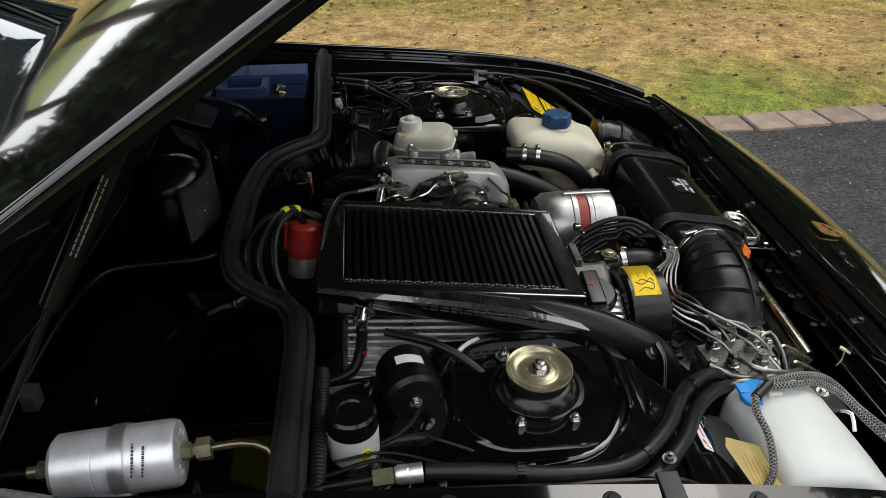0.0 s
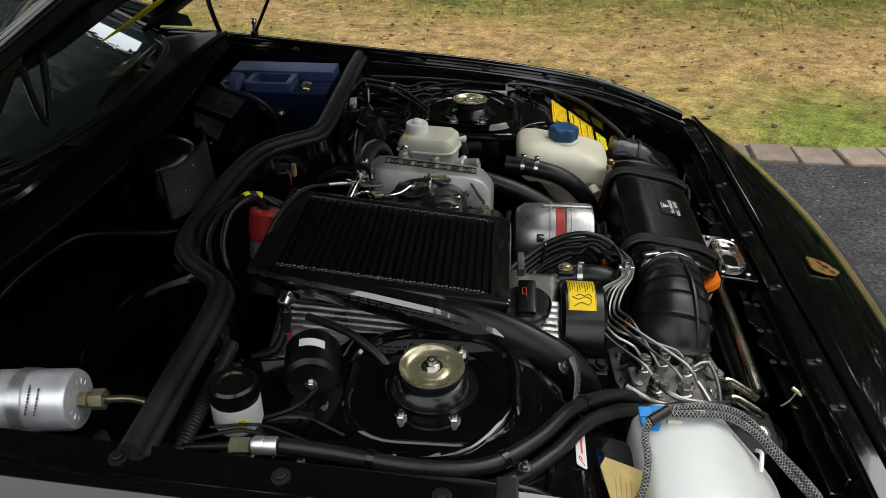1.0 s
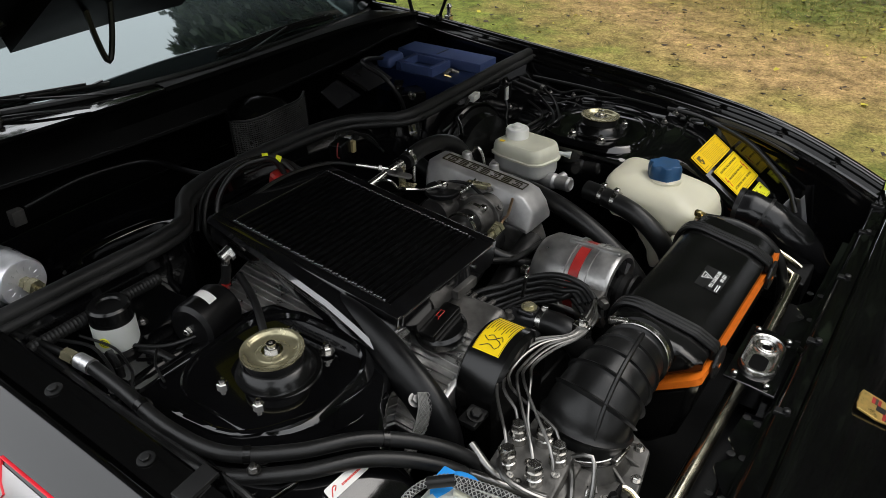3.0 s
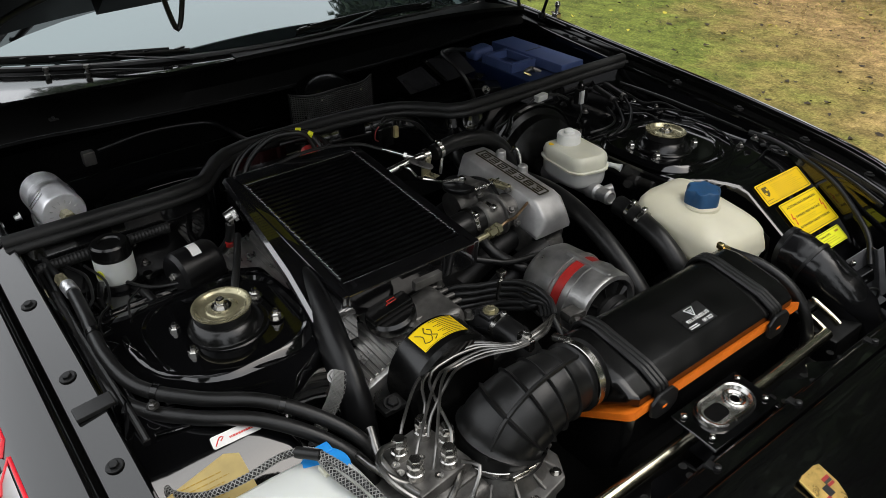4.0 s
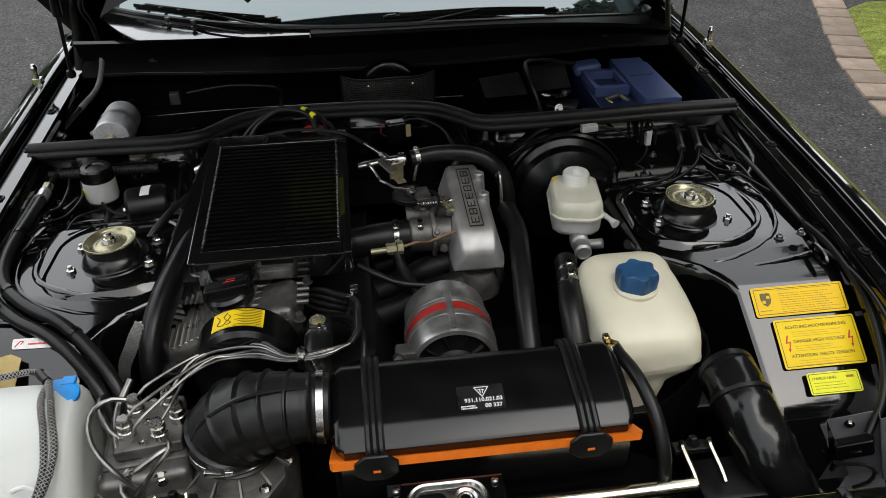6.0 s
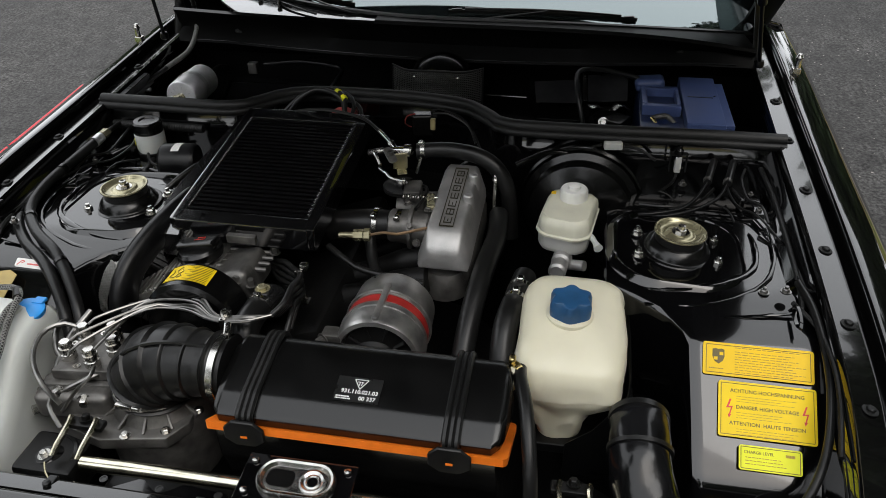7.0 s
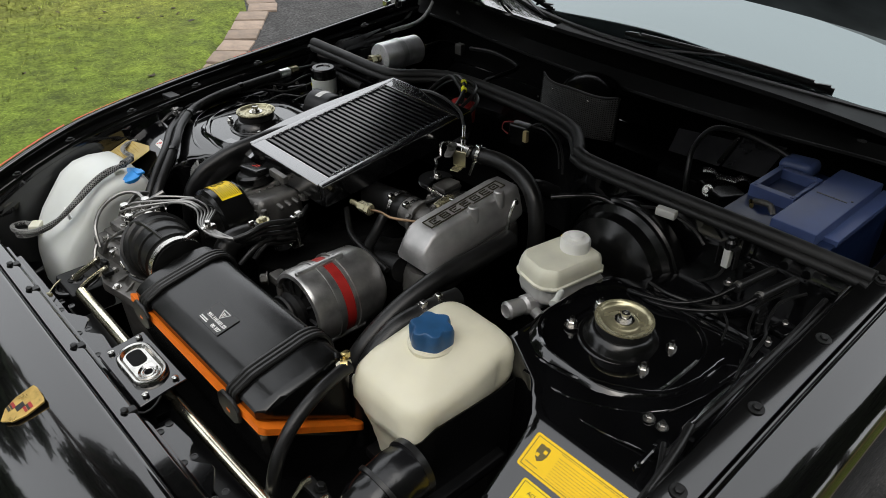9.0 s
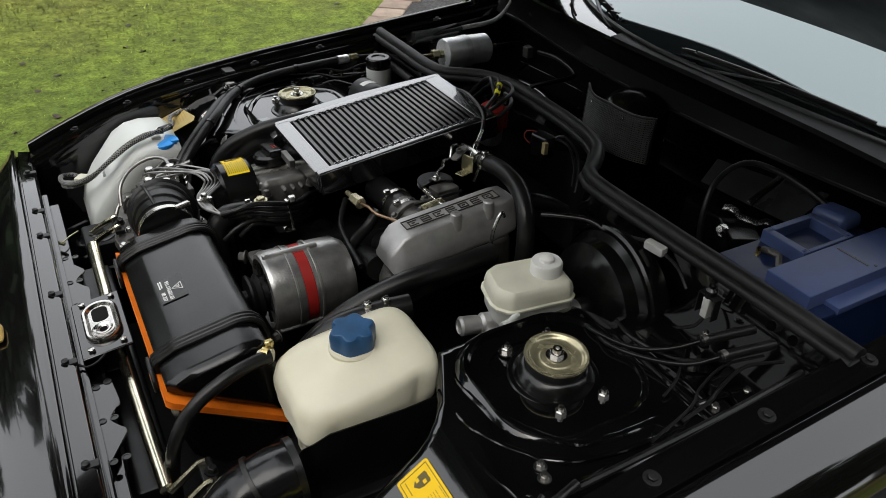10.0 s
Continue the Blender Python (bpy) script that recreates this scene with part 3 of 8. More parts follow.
tube(b, [(-0.6265 - 0.055 * min(1.0, (y / 0.6) ** 2), y, 0.9225) for y in [-0.7 + 0.04 * i for i in range(36)]], 0.0013, 8, smooth=False)
part("lip_highlight", b, SHEET, cowl)
# raised floor round the pit beside the firewall
rim = spline([(-0.425, -0.235, 0), (-0.455, -0.25, 0), (-0.49, -0.278, 0), (-0.523, -0.325, 0), (-0.536, -0.38, 0), (-0.537, -0.45, 0), (-0.528, -0.50, 0), (-0.50, -0.53, 0), (-0.46, -0.54, 0), (-0.335, -0.545, 0)], 0.012)
far = spline([(-0.45, -0.215, 0), (-0.6, -0.215, 0), (-0.735, -0.235, 0), (-0.742, -0.33, 0), (-0.742, -0.45, 0), (-0.742, -0.60, 0), (-0.735, -0.72, 0), (-0.6, -0.735, 0), (-0.48, -0.735, 0), (-0.335, -0.735, 0)], 0.012)
b = bm_new()
rows = []
for i, p in enumerate(rim):
    o = far[round(i * (len(far) - 1) / (len(rim) - 1))]
    n = (rim[min(i + 1, len(rim) - 1)] - rim[max(i - 1, 0)]).normalized().cross(Vector((0, 0, -1)))
    if n.dot(o - p) > 0:
        n = -n
    rows.append([(o.x, o.y, 0.80), (p.x - 0.022 * n.x, p.y - 0.022 * n.y, 0.801), (p.x - 0.012 * n.x, p.y - 0.012 * n.y, 0.807), (p.x, p.y, 0.808), (p.x + 0.007 * n.x, p.y + 0.007 * n.y, 0.803), (p.x + 0.014 * n.x, p.y + 0.014 * n.y, 0.785), (p.x + 0.03 * n.x, p.y + 0.03 * n.y, 0.722)])
loft(b, rows)
part("pit_surround", b, BAYPAINT, cowl, "glossy black floor pressed round a pit")
b = bm_new()
loft(b, [[(-0.632 - 0.055 * q, y, 1.0), (-0.636 - 0.055 * q, y, 1.006), (-0.655 - 0.34 * q, y, 1.009), (-0.69 - 0.34 * q, y, 1.0)] for y, q in [(-0.74 + 0.04 * i, ((-0.74 + 0.04 * i) / 0.78) ** 2) for i in range(15)]])
part("cowl_top", b, PAINT, car, "glossy black cowl top")
# rest of the glossy cowl top, its shade put in as dull black
b = bm_new()
loft(b, [[(-0.632 - 0.055 * q, y, 1.0 - 0.07 * max(0, y) * q), (-0.636 - 0.055 * q, y, 1.008 - 0.07 * max(0, y) * q), (-0.655 - (0.34 if y < 0 else 0.24) * q, y, 1.012 - (0 if y < 0 else 0.08) * q), (-0.69 - (0.34 if y < 0 else 0.24) * q, y, 1.0 - (0 if y < 0 else 0.08) * q)] for y, q in [(-0.178 + 0.051 * i, ((-0.178 + 0.051 * i) / 0.78) ** 2) for i in range(19)]])
part("cowl_top_shaded", b, COWLMAT, car, "cowl top half with its shade put into a dull black")
for s in (1, -1):
    b = bm_new()
    loft(b, [[(x, s * 0.738, 0.70), (x, s * 0.738, crest(x) - 0.03)] for x in (-0.95, -0.7, -0.5, -0.32)])
    part("cowl_side", b, BAYPAINT, car, solid=0.004)
for s in (1, -1):
    b = bm_new()
    m = plane_frame((-0.686, s * 0.549, 0.952), (0, 1, 0), (-0.2, 0, 1))
    prism(b, rrect(0.05, 0.014, 0.003), 0.003, m, 0.0006, 1)
    for dy in (-0.017, 0.017):
        lathe(b, [(0.004, 0.003), (0.003, 0.005), (0, 0.005)], m @ Matrix.Translation((dy, 0, 0)), 10)
    part("bracket", b, DARK, cowl)

# windscreen, pillars, roof and side of the cabin
b = bm_new()
rows = []
for i in range(25):
    y = -0.76 + 1.52 * i / 24
    q = (y / 0.78) ** 2
    x0, z0, x1, z1 = -0.66 - (0.34 if y < 0 else 0.24) * q, 1.008 - (0 if y < 0 else 0.08) * q, -1.42 - 0.10 * q, 1.262 - 0.03 * q
    rows.append([(x0 + (x1 - x0) * t, y * (1 - 0.22 * t), z0 + (z1 - z0) * t + 0.022 * math.sin(math.pi * t)) for t in [j / 12 for j in range(13)]])
loft(b, rows)
part("windscreen", b, GLASSDK, car, "sloping windscreen reflecting a pale sky", solid=0.006)
b = bm_new()
tube(b, [(r[0][0], r[0][1], r[0][2] + 0.002) for r in rows], 0.008, 8, smooth=False)
part("windscreen_gasket", b, RUBBER, car)
b = bm_new()
loft(b, [[(r[-1][0] + 0.01, r[-1][1], r[-1][2]), (r[-1][0] - 0.25, r[-1][1] * 1.0, r[-1][2] + 0.02), (r[-1][0] - 0.8, r[-1][1], r[-1][2] - 0.01), (-2.9, r[-1][1] * 1.1, 0.98), (-3.2, r[-1][1] * 1.15, 0.85), (-3.25, r[-1][1] * 1.15, 0.4)] for r in rows])
part("roof", b, PAINT, car, solid=0.01)
for s in (1, -1):
    b = bm_new()
    tube(b, [(-0.98 if s < 0 else -0.90, s * 0.775, 0.985 if s < 0 else 0.94), (-1.2, s * 0.70, 1.12), (-1.46, s * 0.60, 1.235)], 0.022, 10)
    part("pillar", b, PAINT, car)
    b = bm_new()
    loft(b, [[(x, s * 0.60, 1.235), (x, s * 0.79, 0.965)] if x < -1.4 else [(x, s * (0.775 - 0.175 * (-0.78 - x) / 0.68), 0.985 + 0.25 * (-0.78 - x) / 0.68), (x, s * 0.79, 0.962)] for x in (-0.8, -1.1, -1.46, -1.9, -2.5)])
    part("side_window", b, GLASSDK, car, solid=0.005)
    b = bm_new()
    loft(b, [[(x, s * y, z) for y, z in ((0.79, 0.965), (0.84, 0.952), (0.885, 0.87), (0.90, 0.7), (0.88, 0.3))] for x in (-0.93, -1.5, -2.2, -3.2)])
    part("door", b, PAINT, car, solid=0.01)


# raised hood, hinged at its rear edge
HU = Vector((0.840, 0, 0.5425))
HN = Vector((-0.5425, 0, 0.840))


def hood_pt(u, v, d=0.0):
    """u metres up from the rear edge, v across (-1 to 1), d above the plane."""
    half = 0.795 - 0.06 * u / 1.42
    return Vector((-0.825, 0, 1.048)) + HU * u + Vector((0, half * v, 0)) + HN * (d + 0.05 - (0.067 - 0.022 * u) * abs(v) ** 3.6)


def hood_u(k, v):
    """Run from the rear edge, which curves back at the corners, to the front edge."""
    u0 = 0.10 - 0.24 * abs(v) ** 4
    return u0 + (1.42 - u0) * k


b = bm_new()
ks = [i / 16 for i in range(17)]
vs = [-1, -0.996, -0.985, -0.96, -0.93, -0.9, -0.85] + [-0.8 + 0.1 * i for i in range(17)] + [0.85, 0.9, 0.93, 0.96, 0.985, 0.996, 1]
top = [[hood_pt(hood_u(k, v), v, -0.004 if abs(v) == 1 else 0) for v in vs] for k in ks]
bot = [[hood_pt(hood_u(k, v), v, -0.01) for v in vs] for k in ks]
loft(b, top)
loft(b, bot)
loft(b, [[p, q] for p, q in zip(top[0], bot[0])])
loft(b, [[p, q] for p, q in zip(top[-1], bot[-1])])
loft(b, [[r[0], s[0]] for r, s in zip(top, bot)])
loft(b, [[r[-1], s[-1]] for r, s in zip(top, bot)])
bmesh.ops.remove_doubles(b, verts=b.verts[:], dist=0.0004)
hood = part("hood", b, PAINT, car, "raised glossy black hood", sharp=50)
b = bm_new()
loft(b, [[hood_pt(u, v, -0.0145) for v in [-0.965 + 0.0965 * i for i in range(21)]] for u in [0.103 + 1.31 * i / 14 for i in range(15)]])
part("hood_inner", b, COWLMAT, hood, "dull black inner hood skin", sharp=50)
# painted hood sides; the dark they reflect is put into a dull black
for s in (1, -1):
    b = bm_new()
    loft(b, [[hood_pt(hood_u(k, 1), s * v, d) for v, d in ((0.998, -0.009), (0.998, -0.02), (0.975, -0.024), (0.93, -0.024), (0.93, -0.012))] for k in ks])
    part("hood_edge", b, COWLMAT, hood, "turned-down hood edge, its dark reflection put into a dull black", solid=0.002)
for u0, u1, v0, v1 in ((0.13, 1.38, -0.92, -0.84), (0.13, 1.38, 0.84, 0.92), (1.26, 1.38, -0.84, 0.84), (0.18, 1.26, -0.06, 0.06), (0.62, 0.72, -0.84, 0.84)):
    b = bm_new()
    pr = []
    for u in [u0 + (u1 - u0) * i / 6 for i in range(7)]:
        pr.append([hood_pt(u, v0, -0.012), hood_pt(u, v0 + 0.01, -0.028), hood_pt(u, (v0 + v1) / 2, -0.03), hood_pt(u, v1 - 0.01, -0.028), hood_pt(u, v1, -0.012)])
    loft(b, pr, closed=True, caps=True)
    part("hood_rib", b, COWLMAT, hood)
for s in (1, -1):
    b = bm_new()
    foot, tip = Vector((-0.605, s * 0.735, 0.955)), Vector((-0.40, s * 0.645, 1.312))
    mid = foot.lerp(tip, 0.45)
    rod(b, foot, mid, 0.0045, n=12)
    rod(b, mid, tip, 0.0105, n=16, bev=0.002)
    lathe(b, [(0, -0.012), (0.009, -0.008), (0.011, 0.0), (0.009, 0.008), (0, 0.012)], Matrix.Translation(foot), 14)
    lathe(b, [(0, -0.012), (0.009, -0.008), (0.011, 0.0), (0.009, 0.008), (0, 0.012)], Matrix.Translation(tip), 14)
    st = part("gas_strut", b, SATIN, hood, "black gas strut holding the hood")
    b = bm_new()
    ax = (tip - mid).normalized()
    side_n = Vector((0.2, s, 0.0))
    side_n = (side_n - ax * side_n.dot(ax)).normalized()
    fm = plane_frame(mid.lerp(tip, 0.5) + side_n * 0.0107, ax, side_n.cross(ax))
    bars(b, fm, 0.11, 0.009, 2, 0.3, 4)
    tagged(part("lettering", b, GREYINK, st), kind="stuff")
    ball = Vector((-0.633, s * 0.834, 0.953))
    b = bm_new()
    box(b, (0.02, 0.02, 0.016), Matrix.Translation(ball + Vector((0, -s * 0.01, -0.020))), 0.003)
    lathe(b, [(0.008, 0), (0.006, 0.02), (0.009, 0.03), (0.005, 0.038), (0, 0.04)], Matrix.Translation(ball + Vector((0, -s * 0.008, -0.018))), 12)
    part("hood_pin", b, STEEL, hood, "chrome hood locating pin")
    b = bm_new()
    h0 = Vector((-0.70, s * 0.745, 0.93))
    h1 = hood_pt(0.16, s * 0.90, -0.03)
    tube(b, [h0, h0.lerp(h1, 0.4) + Vector((-0.03, 0, 0.05)), h1, hood_pt(0.30, s * 0.90, -0.035)], 0.012, 8, flat=0.45)
    part("hinge_arm", b, SATIN, hood)

# wheels
TYRE = mat("tyre_rubber", (0.015, 0.015, 0.015), 0.8, vary=0.3, scale=20)
for x in (0.0, -2.4):
    for s in (1, -1):
        b = bm_new()
        wm = aim((x, s * 0.61, 0.30), (x, s * 0.82, 0.30))
        lathe(b, [(0.19, 0.0), (0.27, 0.0), (0.295, 0.015), (0.30, 0.04), (0.30, 0.165), (0.295, 0.19), (0.27, 0.205), (0.19, 0.205)], wm, 40)
        w_ = part("wheel", b, TYRE, car, "black road wheel")
        b = bm_new()
        lathe(b, [(0.19, 0.01), (0.19, 0.19), (0.17, 0.19), (0.16, 0.15), (0.05, 0.17), (0, 0.17)], wm, 32)
        part("rim", b, ALU, w_)

# front crossmember with the hood latch
b = bm_new()
box(b, (0.03, 1.12, 0.008), (0.583, 0, 0.684), 0.003)
box(b, (0.012, 1.12, 0.09), (0.591, 0, 0.672), 0.003)
part("lock_panel", b, BAYPAINT, car, "glossy black front lock panel")

BRAIDWHITE = mat("braid_white", (0.26, 0.26, 0.25), 0.6, vary=0.2)

# ---- engine bay ----
# dark undertray and engine block below everything
b = bm_new()
box(b, (1.2, 1.25, 0.02), (0.1, 0, 0.33))
part("undertray", b, DARK, car)

engine = thing("engine", (0, -0.12, 0.34), "four-cylinder engine block with ribbed aluminium camshaft cover", "engine")
b = bm_new()
box(b, (0.5, 0.30, 0.34), Matrix.Translation((-0.03, -0.16, 0.52)) @ Matrix.Rotation(radians(20), 4, "X"), 0.02)
box(b, (0.12, 0.2, 0.25), (0.17, -0.12, 0.5), 0.02)
part("block", b, DARK, engine)
# camshaft cover: slanted, with long cooling ribs
cc = Matrix.Translation((-0.035, -0.345, 0.762)) @ Matrix.Rotation(radians(4), 4, "Y") @ Matrix.Rotation(radians(24), 4, "X")
b = bm_new()
box(b, (0.47, 0.19, 0.06), cc @ Matrix.Translation((0, -0.01, 0)), 0.012)
part("camshaft_cover", b, COVERALU, engine, "grooved cast aluminium camshaft cover")
for i in range(15):
    b = bm_new()
    box(b, (0.45, 0.0075, 0.005), cc @ Matrix.Translation((0, -0.095 + 0.0118 * i, 0.0318)), 0.001, 1)
    part("rib", b, COVERALU, engine)
# oil filler cap
oc = Matrix.Translation((0.138, -0.313, 0.806)) @ Matrix.Rotation(radians(10), 4, "X")
b = bm_new()
lathe(b, [(0.039, 0), (0.041, 0.006), (0.041, 0.016), (0.036, 0.021), (0, 0.021)], oc, 30)
box(b, (0.03, 0.076, 0.016), oc @ Matrix.Translation((0, 0, 0.026)), 0.005)
cap = part("oil_filler_cap", b, PLASTIC, engine, "black oil filler cap with red oil can mark")
b = bm_new()
tube(b, [oc @ Vector((-0.004 + 0.7 * q, 0.008 + p, 0.0345)) for p, q in ((-0.012, 0.006), (-0.006, 0.003), (-0.006, -0.005), (0.008, -0.005), (0.008, 0.004), (-0.006, 0.004))], 0.0006, 5, smooth=False)
part("oil_mark", b, INKRED, cap)
# casting in front of the cover
b = bm_new()
box(b, (0.10, 0.14, 0.06), Matrix.Translation((0.145, -0.27, 0.772)) @ Matrix.Rotation(radians(14), 4, "X"), 0.015, 3)
for i in range(4):
    box(b, (0.008, 0.10, 0.008), Matrix.Translation((0.10 + 0.018 * i, -0.235, 0.800)), 0.002, 1)
for p in ((0.10, -0.19, 0.80), (0.19, -0.20, 0.79), (0.19, -0.225, 0.795)):
    hexbolt(b, p, 0.007, 0.014)
part("cylinder_head", b, CASTDK, engine)
# timing belt cover with its yellow label
def arch(b, x0, x1, cy, cz, r, a0=-20, a1=200, n=22):
    rows = []
    for x, rr in ((x0, r - 0.008), (x0 + 0.006, r), (x1 - 0.006, r), (x1, r - 0.008)):
        rows.append([(x, cy + rr * math.cos(radians(a0 + (a1 - a0) * i / n)), cz + rr * math.sin(radians(a0 + (a1 - a0) * i / n))) for i in range(n + 1)])
    loft(b, rows)
    for row in (rows[0], rows[-1]):
        vs_ = [b.verts.new(Vector(p)) for p in row]
        b.faces.new(vs_)
b = bm_new()
arch(b, 0.195, 0.268, -0.287, 0.752, 0.082)
box(b, (0.066, 0.16, 0.22), (0.232, -0.287, 0.63), 0.01)
belt = part("timing_belt_cover", b, PLASTIC, engine, "rounded black timing belt cover")


def bent_label(b, x0, x1, cy, cz, r, a0, a1, n=14):
    rows = []
    for i in range(n + 1):
        a = radians(a0 + (a1 - a0) * i / n)
        rows.append([(x0, cy + r * math.cos(a), cz + r * math.sin(a)), (x1, cy + r * math.cos(a), cz + r * math.sin(a))])
    loft(b, rows)


b = bm_new()
bent_label(b, 0.205, 0.25, -0.287, 0.752, 0.0826, 64, 122)
lab = part("label", b, YELLOW, belt, "yellow warning label")
b = bm_new()
for i in range(10):
    bent_label(b, 0.208 + 0.0041 * i, 0.2093 + 0.0041 * i, -0.287, 0.752, 0.0832, 67, 96 - 4 * (i % 3))
part("lettering", b, INK, lab)
b = bm_new()
tube(b, [Vector((x, -0.287 + 0.0832 * math.cos(radians(a)), 0.752 + 0.0832 * math.sin(radians(a)))) for x, a in ((0.214, 117), (0.226, 112), (0.238, 115), (0.242, 108), (0.232, 104), (0.222, 108), (0.212, 104))], 0.0007, 5, step=0.004)
part("symbol", b, INK, lab)
b = bm_new()
tube(b, [Vector((x, -0.287 + 0.0832 * math.cos(radians(a)), 0.752 + 0.0832 * math.sin(radians(a)))) for x, a in ((0.218, 103), (0.224, 100), (0.232, 103), (0.238, 99), (0.243, 104))], 0.0007, 5, step=0.004)
part("symbol", b, INK, lab)
for x0_, x1_ in ((0.2058, 0.2065), (0.2485, 0.2492)):
    b = bm_new()
    bent_label(b, x0_, x1_, -0.287, 0.752, 0.0832, 65, 121)
    part("border", b, INK, lab)

# intake manifold with raised lettering field
manifold = thing("intake_manifold", (-0.05, 0.12, 0.72), "cast aluminium intake manifold with raised lettering", "intake manifold")
b = bm_new()
secs = []
for x, w, h, dz in ((-0.185, 0.026, 0.02, -0.012), (-0.172, 0.046, 0.05, -0.002), (-0.15, 0.05, 0.055, 0.0), (-0.06, 0.05, 0.055, 0.0), (0.03, 0.05, 0.055, 0.0), (0.05, 0.05, 0.052, -0.004), (0.068, 0.047, 0.04, -0.022), (0.076, 0.036, 0.02, -0.034)):
    zt = 0.862 - 0.11 * (x + 0.1) * 0.9 + dz
    cy = 0.118
    secs.append([(x, cy - w * 0.55, zt), (x, cy + w * 0.55, zt), (x, cy + w * 0.68, zt - 0.005), (x, cy + w, zt - h), (x, cy + w * 0.96, zt - h - 0.008), (x, cy - w * 0.96, zt - h - 0.008), (x, cy - w, zt - h), (x, cy - w * 0.68, zt - 0.005)])
loft(b, secs, closed=True, caps=True)
body = part("plenum", b, CAST, manifold, "sand-cast aluminium plenum")
b = bm_new()
box(b, (0.22, 0.10, 0.07), Matrix.Translation((-0.055, 0.12, 0.762)) @ Matrix.Rotation(radians(5.5), 4, "Y"), 0.014, 3)
lathe(b, [(0.045, -0.03), (0.043, 0.0), (0.036, 0.02)], Matrix.Translation((0.04, 0.118, 0.745)), 24)
part("lower_casting", b, CASTDK, manifold)
tm = plane_frame((-0.058, 0.119, 0.8598), (-1, 0, 0.099), (0, -1, 0))
b = bm_new()
for w, h in ((0.19, 0.0014),):
    for yy in (-0.0125, 0.0125):
        box(b, (w, h, 0.0022), tm @ Matrix.Translation((0, yy, 0)))
    for xx in (-0.095, 0.095):
        box(b, (0.0014, 0.0262, 0.0022), tm @ Matrix.Translation((xx, 0, 0)))
part("frame_line", b, INK, body)
b = bm_new()
for i in range(7):
    x = 0.077 - 0.0256 * i
    for yy, w in ((-0.0065, 0.017), (0.0, 0.017 if i % 2 else 0.006), (0.0065, 0.017)):
        box(b, (w, 0.0016, 0.0016), tm @ Matrix.Translation((x, yy, 0)))
    box(b, (0.0016, 0.0145, 0.0016), tm @ Matrix.Translation((x - 0.008, 0, 0)))
    if i in (0, 2, 5):
        box(b, (0.0016, 0.0145, 0.0016), tm @ Matrix.Translation((x + 0.008, 0, 0)))
part("raised_lettering", b, INK, body, "black raised letter shapes")
for p in ((-0.12, 0.147, 0.842), (-0.053, 0.146, 0.834)):
    b = bm_new()
    rod(b, p, (p[0], p[1], p[2] + 0.034), 0.0125, 0.0102, 18, 0.002)
    lathe(b, [(0.004, 0), (0.004, 0.001), (0, 0.001)], Matrix.Translation((p[0], p[1], p[2] + 0.0362)), 6)
    part("post", b, CAST, manifold)
# throttle body and pipes on the manifold
b = bm_new()
rod(b, (-0.018, 0.078, 0.806), (-0.018, 0.0, 0.808), 0.034, 0.032, 28, 0.003)
rod(b, (-0.018, 0.048, 0.806), (-0.018, 0.04, 0.806), 0.042, n=28, bev=0.001)
rod(b, (-0.10, 0.08, 0.806), (-0.10, 0.0, 0.80), 0.032, n=24)
box(b, (0.10, 0.018, 0.05), (-0.06, 0.052, 0.812), 0.006, 2)
part("throttle_body", b, CASTDK, manifold, "grey cast throttle body")
b = bm_new()
lathe(b, [(0.006, 0), (0.034, 0), (0.035, 0.002), (0.031, 0.0035), (0.031, 0.0065), (0.035, 0.008), (0.034, 0.010), (0.012, 0.010), (0.011, 0.014), (0, 0.014)], Matrix.Translation((-0.085, 0.008, 0.850)) @ Matrix.Rotation(radians(150), 4, "Z"), 28, arc=230.0, close=False)
part("quadrant", b, SATIN, manifold, "grooved black throttle quadrant")
b = bm_new()
tube(b, [(-0.018, 0.0, 0.808), (-0.018, -0.05, 0.806), (-0.02, -0.12, 0.795)], 0.029, 18)
part("hose", b, RUBBER, manifold, "black rubber intake hose")
for y in (-0.03, 0.015):
    b = bm_new()
    rod(b, (-0.018, y, 0.808), (-0.018, y + 0.009, 0.808), 0.032, n=28)
    box(b, (0.014, 0.011, 0.01), (0.003, y + 0.004, 0.838), 0.002, 1)
    part("hose_clamp", b, STEEL, manifold)
b = bm_new()
rod(b, (0.064, -0.075, 0.829), (0.063, -0.042, 0.831), 0.0055, n=12)
lathe(b, [(0.0105, 0), (0.0105, 0.018)], aim((0.063, -0.048, 0.831), (0.06, -0.02, 0.832)), 6)
lathe(b, [(0.012, 0.02), (0.012, 0.03), (0.008, 0.032)], aim((0.063, -0.048, 0.831), (0.06, -0.02, 0.832)), 6)
part("fuel_union", b, ZINC, manifold, "pale zinc hexagonal union")
b = bm_new()
tube(b, [(0.060, -0.018, 0.832), (0.056, 0.008, 0.837), (0.05, 0.03, 0.832), (0.038, 0.06, 0.835), (0.026, 0.09, 0.838), (0.014, 0.118, 0.836)], 0.0028, 8)
part("fuel_fitting", b, mat("dull_copper_pipe", (0.3, 0.2, 0.12), 0.35, 0.9), manifold, "dull copper fuel pipe")
# linkage
b = bm_new()
tube(b, [(-0.20, -0.085, 0.865), (-0.19, -0.03, 0.88), (-0.185, 0.01, 0.884)], 0.0085, 12)
lathe(b, [(0.014, 0), (0.014, 0.012)], aim((-0.186, -0.005, 0.883), (-0.184, 0.02, 0.884)), 12)
part("fuel_rail", b, STEEL, manifold, "bright steel vacuum pipe")
b = bm_new()
